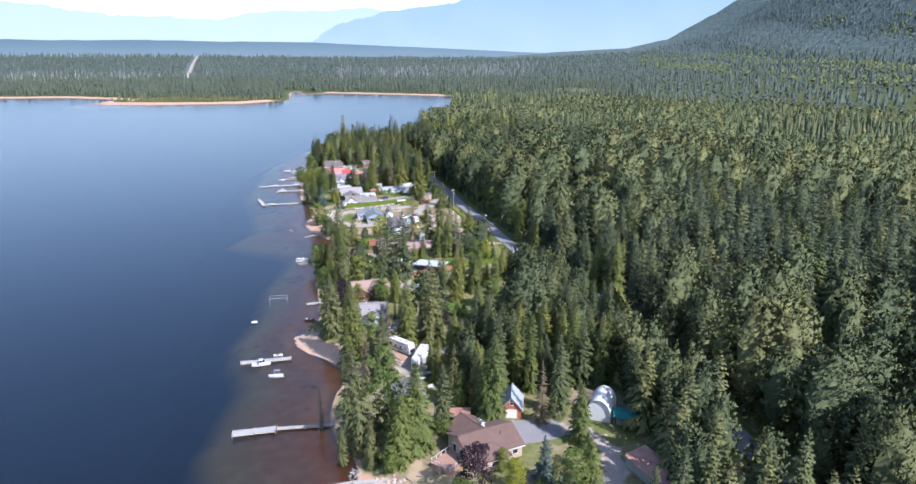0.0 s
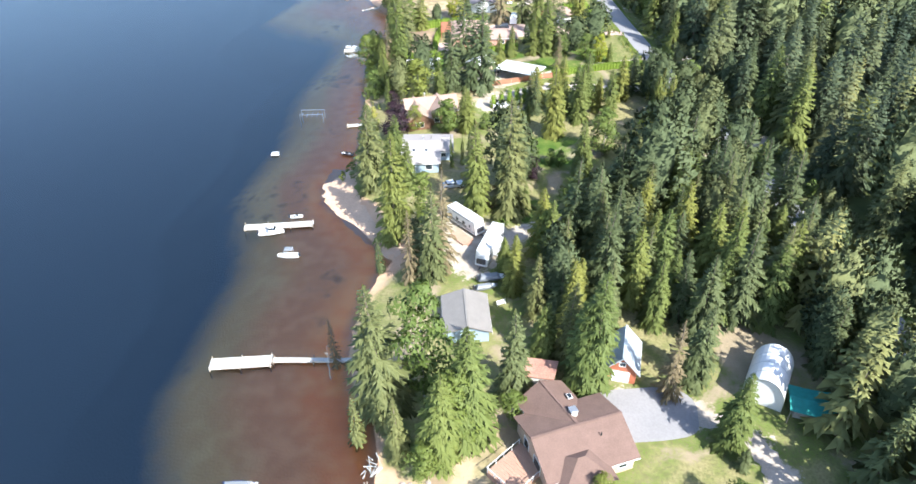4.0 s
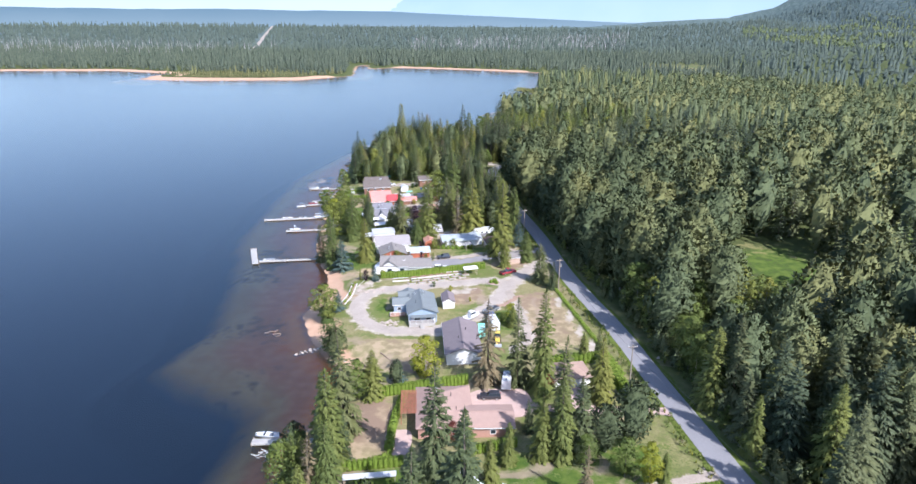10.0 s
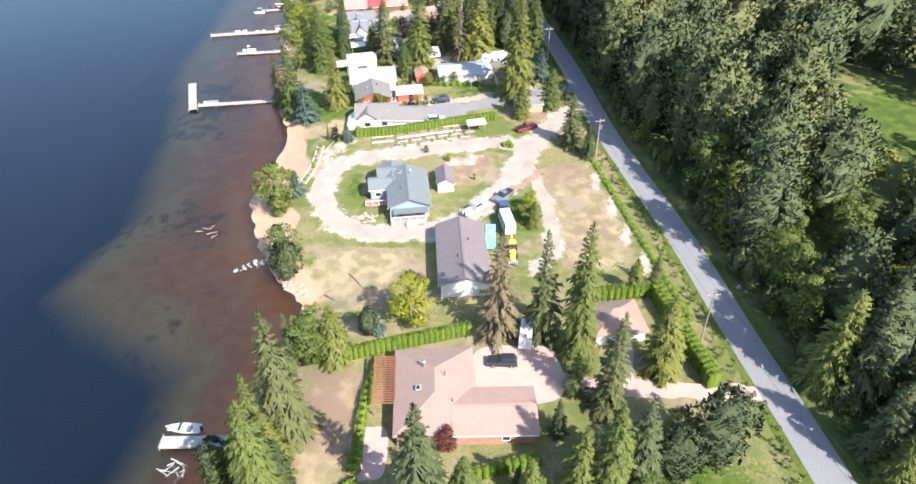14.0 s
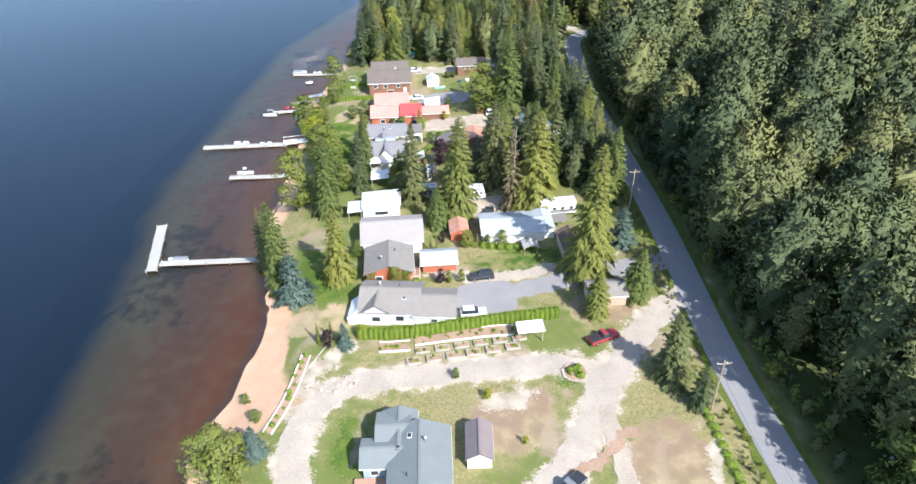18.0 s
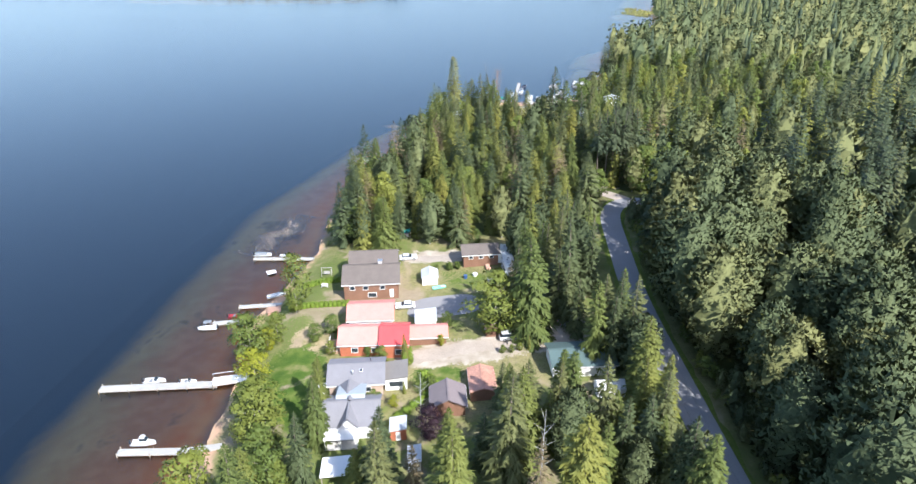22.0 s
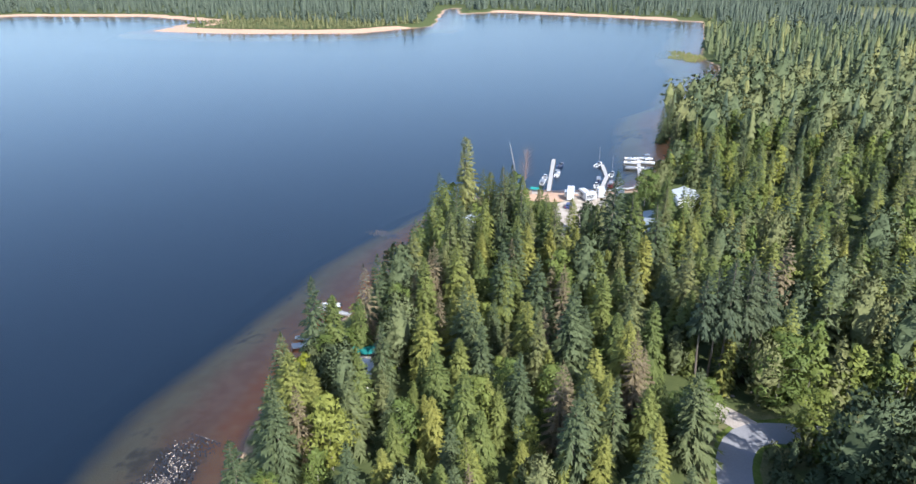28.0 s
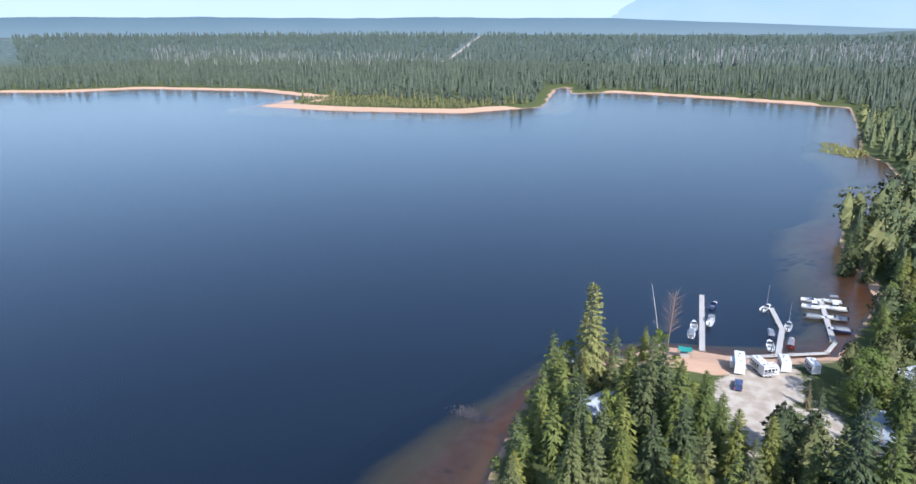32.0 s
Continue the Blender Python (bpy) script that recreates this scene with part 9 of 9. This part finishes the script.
def garden_bed(x, y, w, l, rot, tall=0.5):
    top = new("raised_bed")
    top.matrix_world = pose(x, y, hz(x, y), 0, 0, rot)
    tagged(top, "raised timber garden bed full of plants", "garden bed", "raised beds beside the hedge")
    for a, b, c, d in ((-w / 2, w / 2, -l / 2, -l / 2 + 0.08), (-w / 2, w / 2, l / 2 - 0.08, l / 2), (-w / 2, -w / 2 + 0.08, -l / 2 + 0.08, l / 2 - 0.08), (w / 2 - 0.08, w / 2, -l / 2 + 0.08, l / 2 - 0.08)):
        part("board", box(a, b, c, d, -0.05, 0.4), M["grey_wood"], top)
    part("soil", box(-w / 2 + 0.08, w / 2 - 0.08, -l / 2 + 0.08, l / 2 - 0.08, 0, 0.33), M["dirt"], top)
    rs = np.random.RandomState(int(x * 10) % 97)
    for i in range(max(2, int(w * l * 0.7))):
        o = new("plant", HEDGE_PLANTS[0])
        o.parent = top
        s = rs.uniform(0.35, 0.65)
        o.matrix_basis = Matrix.LocRotScale((rs.uniform(-0.4, 0.4) * w, rs.uniform(-0.4, 0.4) * l, 0.3), Euler((0, 0, rs.rand() * 6)), (s, s, s * rs.uniform(0.5, 1.2)))


for i in range(6):
    garden_bed(-49.0 + 3.1 * i, 356.4 + 1.25 * i, 2.4, 1.4, 20)
    garden_bed(-48.2 + 3.1 * i, 359.2 + 1.15 * i, 2.4, 1.2, 20)
for x, y in ((-24.5, 232.5), (-21.8, 233.2)):
    garden_bed(x, y, 1.8, 1.4, 15)


def strip_bed(label, line, wide, gap, seed, tall=0.7):
    """A planting strip edged with pale timber: soil, two edge boards and plants."""
    p = resample(line, 1.2)
    top = new("planting_strip")
    x0, y0 = p[0]
    top.matrix_world = pose(x0, y0, 0)
    tagged(top, label, "flower bed", "planting strips")
    g = np.gradient(p, axis=0)
    g /= np.hypot(g[:, 0], g[:, 1])[:, None]
    nrm = np.stack([g[:, 1], -g[:, 0]], -1)
    for name, o0, o1, z0, z1, key in (("soil", -wide / 2, wide / 2, 0.0, 0.16, "dirt"), ("edging", -wide / 2 - 0.16, -wide / 2, 0.0, 0.3, "white_paint"), ("edging", wide / 2, wide / 2 + 0.16, 0.0, 0.3, "white_paint")):
        bm = bmesh.new()
        rows = []
        for (x, y), q in zip(p, nrm):
            h = hz(x, y)
            rows.append([bm.verts.new((x + q[0] * o - x0, y + q[1] * o - y0, h + z)) for o, z in ((o0, z0), (o0, z1), (o1, z1), (o1, z0))])
        for u, v in zip(rows[:-1], rows[1:]):
            for i in range(4):
                bm.faces.new((u[i], u[(i + 1) % 4], v[(i + 1) % 4], v[i]))
        bm.faces.new(rows[0]), bm.faces.new(rows[-1][::-1])
        bmesh.ops.recalc_face_normals(bm, faces=bm.faces)
        part(name, bm, M[key], top)
    rs = np.random.RandomState(seed)
    for x, y in resample(line, gap):
        o = new("plant", HEDGE_PLANTS[0])
        o.parent = top
        k = rs.uniform(0.6, 1.2) * tall
        x, y = x + rs.uniform(-0.3, 0.3) * wide, y + rs.uniform(-0.3, 0.3) * wide
        o.matrix_basis = Matrix.LocRotScale((x - x0, y - y0, hz(x, y) + 0.1), Euler((0, 0, rs.rand() * 6)), (k, k, k * rs.uniform(0.5, 1.3)))


strip_bed("narrow planting strip with pale edging above the beach", [(-67.1, 354.5), (-66.4, 349), (-66.0, 343.7), (-66.4, 337.8)], 1.3, 1.5, 3, 0.8)
strip_bed("dark vegetable bed with pale edging below the hedge", [(-50.2, 361.4), (-43, 364.2), (-36.5, 366.3), (-33.5, 366.9)], 2.4, 1.1, 4, 0.6)
strip_bed("leafy green bed with pale edging beside the hedge", [(-55.6, 358.6), (-50.6, 360.0)], 2.2, 0.7, 5, 0.8)


def ring_bed(x, y, r):
    """A round bed of shrubs with a rim of pale stones."""
    top = new("round_bed")
    top.matrix_world = pose(x, y, hz(x, y))
    tagged(top, "round bed of yellow-green shrubs ringed with pale stones", "flower bed")
    bm = bmesh.new()
    bmesh.ops.create_cone(bm, cap_ends=True, segments=20, radius1=r, radius2=r * 0.9, depth=0.3, matrix=pose(0, 0, 0.08))
    part("soil", bm, M["dirt"], top)
    rs = np.random.RandomState(6)
    for i in range(26):
        a = i * 6.283 / 26
        o = new("stone", RIM_STONE)
        o.parent = top
        o.matrix_basis = Matrix.LocRotScale((r * 1.03 * math.cos(a), r * 1.03 * math.sin(a), 0.1), Euler((0, 0, rs.rand() * 6)), [rs.uniform(0.35, 0.6)] * 3)
    for i in range(9):
        a, q = rs.rand() * 6.283, r * 0.75 * math.sqrt(rs.rand())
        o = new("shrub", HEDGE_PLANTS[0])
        o.parent = top
        k = rs.uniform(0.7, 1.2)
        o.matrix_basis = Matrix.LocRotScale((q * math.cos(a), q * math.sin(a), 0.15), Euler((0, 0, rs.rand() * 6)), (k, k, k))


def bench(label, x, y, rot, w=1.5):
    """A slatted garden bench."""
    top = new("garden_bench")
    top.matrix_world = pose(x, y, hz(x, y), 0, 0, rot)
    tagged(top, label, "bench", "garden seats")
    for i in range(4):
        part("seat_slat", box(-w / 2, w / 2, -0.22 + 0.12 * i, -0.13 + 0.12 * i, 0.42, 0.45), M["white_paint"], top)
    for i in range(3):
        part("back_slat", box(-w / 2, w / 2, 0.25, 0.28, 0.56 + 0.14 * i, 0.66 + 0.14 * i), M["white_paint"], top)
    for a in (-1, 1):
        part("leg", box(a * w * 0.46 - 0.04, a * w * 0.46 + 0.04, -0.22, -0.14, -0.03, 0.42), M["white_paint"], top)
        part("back_leg", box(a * w * 0.46 - 0.04, a * w * 0.46 + 0.04, 0.18, 0.25, -0.03, 0.96), M["white_paint"], top)


def swing(x, y, rot):
    """A timber garden swing on two A-frames."""
    top = new("garden_swing")
    top.matrix_world = pose(x, y, hz(x, y), 0, 0, rot)
    tagged(top, "pale timber garden swing on A-frames", "swing", "garden seats")
    part("beam", box(-1.3, 1.3, -0.06, 0.06, 2.0, 2.12), M["grey_wood"], top)
    for a in (-1.2, 1.2):
        for b in (-1, 1):
            bm = box(-0.05, 0.05, -0.05, 0.05, 0, 2.15)
            bmesh.ops.transform(bm, matrix=pose(a, 0.75 * b, -0.03, 19.5 * b), verts=bm.verts)
            part("leg", bm, M["grey_wood"], top)
    part("seat", box(-0.8, 0.8, -0.25, 0.25, 0.5, 0.56), M["grey_wood"], top)
    part("backrest", box(-0.8, 0.8, 0.22, 0.27, 0.56, 1.05), M["grey_wood"], top)
    for a in (-0.78, 0.78):
        part("rope", box(a - 0.015, a + 0.015, -0.015, 0.015, 0.56, 2.02), M["wire"], top)


def barrel(label, x, y, r, h, key):
    top = new("garden_barrel")
    top.matrix_world = pose(x, y, hz(x, y))
    tagged(top, label, "barrel")
    for name, r0, r1, z0, z1 in (("body", r * 0.9, r, 0, h), ("rim", r * 1.06, r * 1.06, h - 0.06, h + 0.02)):
        bm = bmesh.new()
        bmesh.ops.create_cone(bm, cap_ends=True, segments=16, radius1=r0, radius2=r1, depth=z1 - z0, matrix=pose(0, 0, (z0 + z1) / 2))
        part(name, bm, M[key], top)


LOG_END = bpy.data.meshes.new("log")
bm = bmesh.new()
bmesh.ops.create_cone(bm, cap_ends=True, segments=8, radius1=0.14, radius2=0.13, depth=1.0, matrix=pose(0, 0, 0, 90))
bm.to_mesh(LOG_END)
bm.free()
LOG_END.materials.append(M["deck_wood"])


def woodpile(label, x, y, rot, n, rows):
    """A stack of cut logs, row on row."""
    top = new("woodpile")
    top.matrix_world = pose(x, y, hz(x, y), 0, 0, rot)
    tagged(top, label, "woodpile", "stacked firewood")
    for j in range(rows):
        for i in range(n - j % 2):
            o = new("log", LOG_END)
            o.parent = top
            o.matrix_basis = pose((i - n / 2 + 0.5 * (j % 2)) * 0.28, 0.05 * math.sin(i * 5 + j), 0.13 + 0.245 * j, 0, 0, 2 * math.sin(i * 3 + j * 7))


def buoy(x, y):
    top = new("mooring_buoy")
    top.matrix_world = pose(x, y, 0.05)
    tagged(top, "small white mooring buoy on the lake", "buoy", "buoys on the lake")
    bm = bmesh.new()
    bmesh.ops.create_uvsphere(bm, u_segments=14, v_segments=8, radius=0.3)
    part("float", bm, M["white_paint"], top)
    bm = bmesh.new()
    bmesh.ops.create_cone(bm, cap_ends=True, segments=14, radius1=0.305, radius2=0.305, depth=0.08, matrix=pose(0, 0, 0.02))
    part("band", bm, M["paint_blue"], top)
    bm = bmesh.new()
    bmesh.ops.create_cone(bm, cap_ends=True, segments=8, radius1=0.05, radius2=0.05, depth=0.2, matrix=pose(0, 0, 0.36))
    part("ring_post", bm, M["steel"], top)


def root_pile(x, y, r, n, seed):
    """Tangled bleached roots washed up by the lake."""
    rs = np.random.RandomState(seed)
    top = new("driftwood_pile")
    top.matrix_world = pose(x, y, max(0.0, hz(x, y)))
    tagged(top, "tangle of bleached roots and driftwood", "driftwood")
    for _ in range(n):
        l = rs.uniform(0.8, 2.6)
        bm = bmesh.new()
        bmesh.ops.create_cone(bm, cap_ends=True, segments=6, radius1=0.11, radius2=0.03, depth=l, matrix=pose(rs.uniform(-r, r), rs.uniform(-r, r), 0.25 + rs.uniform(0, 0.5), 90 + rs.uniform(-25, 25), 0, rs.uniform(0, 360)))
        part("root", bm, M["dead_wood"], top)


boat("boat under a grey fitted cover parked on the gravel", -8.2, 163.9, 5.0, 15, "covered", "paint_grey", z=hz(-8.2, 163.9) + 0.35)
woodpile("stack of cut firewood by the campers", -10.9, 187.5, 20, 12, 5)
woodpile("low stack of firewood beside the brown cabin", -62.5, 485.8, 110, 9, 3)
root_pile(-20.2, 124.9, 1.5, 14, 3)
root_pile(-62.6, 266.8, 1.3, 12, 4)
root_pile(-19.5, 299.5, 1.4, 9, 5)
buoy(-45.4, 113)
bench("yellow-green bench beside the cabin", -6.0, 157.8, 30, 1.6)
bench("white slatted bench on the lake lawn", -98.5, 469.6, 10)
swing(-100.7, 476.0, 15)
bench("white slatted bench on the dry lake lawn", -40.5, 262.8, 100, 1.2)
barrel("blue plastic barrel on the lawn", -66.8, 479.9, 0.45, 0.9, "paint_blue")
barrel("white tub on the lawn", -64.8, 481.6, 0.6, 0.6, "white_paint")
barrel("dark tub on the lawn", -60.9, 479.5, 0.5, 0.6, "paint_grey")
trailer("white camper beside the brown cabin", -59.5, 491.0, 95, 6.0, 2.6, 2.3)
trailer("pale camper under the trees by the brown cabin", -57.3, 484.0, 110, 5.4, 2.5, 2.2)
boat("upturned pale green rowing boat on the lawn", -71.7, 474.1, 3.2, 30, "row", "paint_teal", z=hz(-71.7, 474.1))
tarp_shelter("small dark teal tent at the wood's edge", -88.2, 500.5, 2.6, 2.6, 1.9, 20, "tarp_teal")


def rock_mesh(seed):
    rs = np.random.RandomState(seed)
    bm = bmesh.new()
    bmesh.ops.create_icosphere(bm, subdivisions=2, radius=0.5)
    for v in bm.verts:
        v.co *= 1 + 0.35 * noise.noise(v.co * 2.1 + Vector((seed, 0, 0)))
        v.co.z *= 0.7
    me = bpy.data.meshes.new("boulder")
    bm.to_mesh(me)
    bm.free()
    me.materials.append(M["rock"])
    return me


ROCKS = [rock_mesh(s) for s in (1, 2, 3)]


RIM_STONE = ROCKS[0]
ring_bed(-22.9, 358.4, 1.9)


def rocks(n, x, y, rx, ry, rot, s0, s1, seed, group):
    rs = np.random.RandomState(seed)
    for _ in range(n):
        a, r = rs.rand() * 6.283, math.sqrt(rs.rand())
        u, v = rx * r * math.cos(a), ry * r * math.sin(a)
        c, s = math.cos(radians(rot)), math.sin(radians(rot))
        px, py = x + u * c - v * s, y + u * s + v * c
        k = rs.uniform(s0, s1)
        o = new("boulder", ROCKS[rs.randint(3)])
        o.matrix_world = Matrix.LocRotScale((px, py, max(hz(px, py), -0.2) + 0.12 * k), Euler((0, 0, rs.rand() * 6.28)), (k, k * rs.uniform(0.7, 1.2), k * rs.uniform(0.6, 1)))
        tagged(o, "pale grey-brown boulder on the shore", "boulder", group)


rocks(60, -16, 121.2, 7, 1.8, 12, 0.4, 1.1, 1, "rocks of the dock causeway")
rocks(35, -68.5, 312, 4.0, 1.2, 40, 0.4, 1.1, 2, "rocks of the beach point")
rocks(40, -49.5, 326.5, 2.6, 1.8, 10, 0.3, 0.9, 3, "pale rock pile by the house")
rocks(30, -60, 349, 4.5, 1.6, 20, 0.3, 0.9, 4, "pale rock pile by the loop")
rocks(16, -125.5, 500, 2.6, 12, -12, 0.2, 0.42, 5, "stones of the gravel bar")


def gravel_bar(x, y, rx, ry, rot, n, seed):
    """Flat stones and cobbles lying just awash, too many to count: one mesh."""
    rs = np.random.RandomState(seed)
    V, F = [], []
    for _ in range(n):
        u, v = np.clip(rs.normal(0, 0.45, 2), -1, 1) * (rx, ry)
        u += 1.2 * math.sin(v * 0.5)
        c, s_ = math.cos(radians(rot)), math.sin(radians(rot))
        k = rs.uniform(0.06, 0.22)
        ring = [(math.cos(a) * k * rs.uniform(0.7, 1.3), math.sin(a) * k * rs.uniform(0.6, 1.1)) for a in np.arange(5) * 1.2566]
        b = len(V)
        cx, cy, z = x + u * c - v * s_, y + u * s_ + v * c, rs.uniform(-0.14, 0.0)
        V += [(cx + p_, cy + q_, z - 0.25) for p_, q_ in ring] + [(cx + p_ * 0.8, cy + q_ * 0.8, z + k * 0.16) for p_, q_ in ring]
        F += [(b + 5, b + 6, b + 7), (b + 5, b + 7, b + 8), (b + 5, b + 8, b + 9)] + [t for i in range(5) for t in ((b + i, b + (i + 1) % 5, b + 5 + (i + 1) % 5), (b + i, b + 5 + (i + 1) % 5, b + 5 + i))]
    tagged(new("gravel_bar", mesh_from("gravel_bar", np.array(V), np.array(F), M["wet_rock"])), "bar of wet brown-grey cobbles awash in the lake", "gravel bar", kind="stuff")


gravel_bar(-125.5, 500, 4.2, 14, -8, 3000, 31)
gravel_bar(-127, 611, 4.5, 3, -30, 300, 32)
rocks(25, -58, 306, 3.4, 1.4, -40, 0.4, 1.0, 6, "rocks of the beach point")
rocks(18, -34, 546, 6, 1.2, 15, 0.4, 1.2, 7, "rocks at the bend")
rocks(16, 22, 312, 1.2, 1.2, 0, 0.3, 0.6, 8, "rocks by the road")


def snag(x, y, h, lean, label, limbs=12, reach=0.11, side=None, wood_key="dead_wood"):
    """A bare dead tree with its limbs."""
    top = new("dead_tree")
    top.matrix_world = Matrix.LocRotScale((x, y, hz(x, y) - 0.1), Euler((radians(lean), radians(lean * 0.7 if side is None else side), 0.0)), (h, h, h))
    tagged(top, label, "dead tree")
    v, f = trunk_mesh(int(h), 0.010, 1.0, 6, limbs, reach)
    tr = new("trunk", mesh_from("trunk", v, f, M[wood_key]))
    tr.parent = top


snag(-31, 140, 9, 8, "bare grey dead tree leaning over the lake")
snag(-60, 268.5, 4, 55, "fallen bleached tree at the water's edge")
snag(-94.3, 657.2, 20.5, 12, "tall bleached dead pole leaning over the marina beach", 5, 0.05, -8)
snag(-92.6, 658.6, 17, 2, "bare brown twiggy dead tree at the marina beach", 60, 0.17, 3, "twig")
snag(-62, 425.8, 13, 2, "bare grey dead top among the cedars")
snag(-41.0, 417.6, 15, 1, "bare silvery dead conifer among the cedars")
for x, y, h in ((-46, 742, 17), (-44, 748, 20), (-40, 736, 16), (-42, 760, 18), (-37, 752, 15)):
    tree("spruce", x, y, h, 1.0, group="trees of the point")
for x, y, l, rot in ((-80.5, 321, 2.2, 30), (-82.2, 322.2, 1.8, -10), (-79.6, 320.0, 1.6, 60), (-83.3, 321.2, 1.4, 10), (-81.3, 323.0, 1.5, 75), (-50, 303, 4, -30), (-46.5, 307, 5.5, -48)):
    bm = bmesh.new()
    bmesh.ops.create_cone(bm, cap_ends=True, segments=7, radius1=0.16, radius2=0.07, depth=l, matrix=pose(0, 0, 0, 0, 90))
    log = tagged(part("driftwood", bm, M["twig"]), "dark sunken driftwood log in the shallows", "driftwood", "driftwood of the bay")
    log.matrix_world = pose(x, y, max(0.05, hz(x, y) + 0.12), 0, 0, rot)

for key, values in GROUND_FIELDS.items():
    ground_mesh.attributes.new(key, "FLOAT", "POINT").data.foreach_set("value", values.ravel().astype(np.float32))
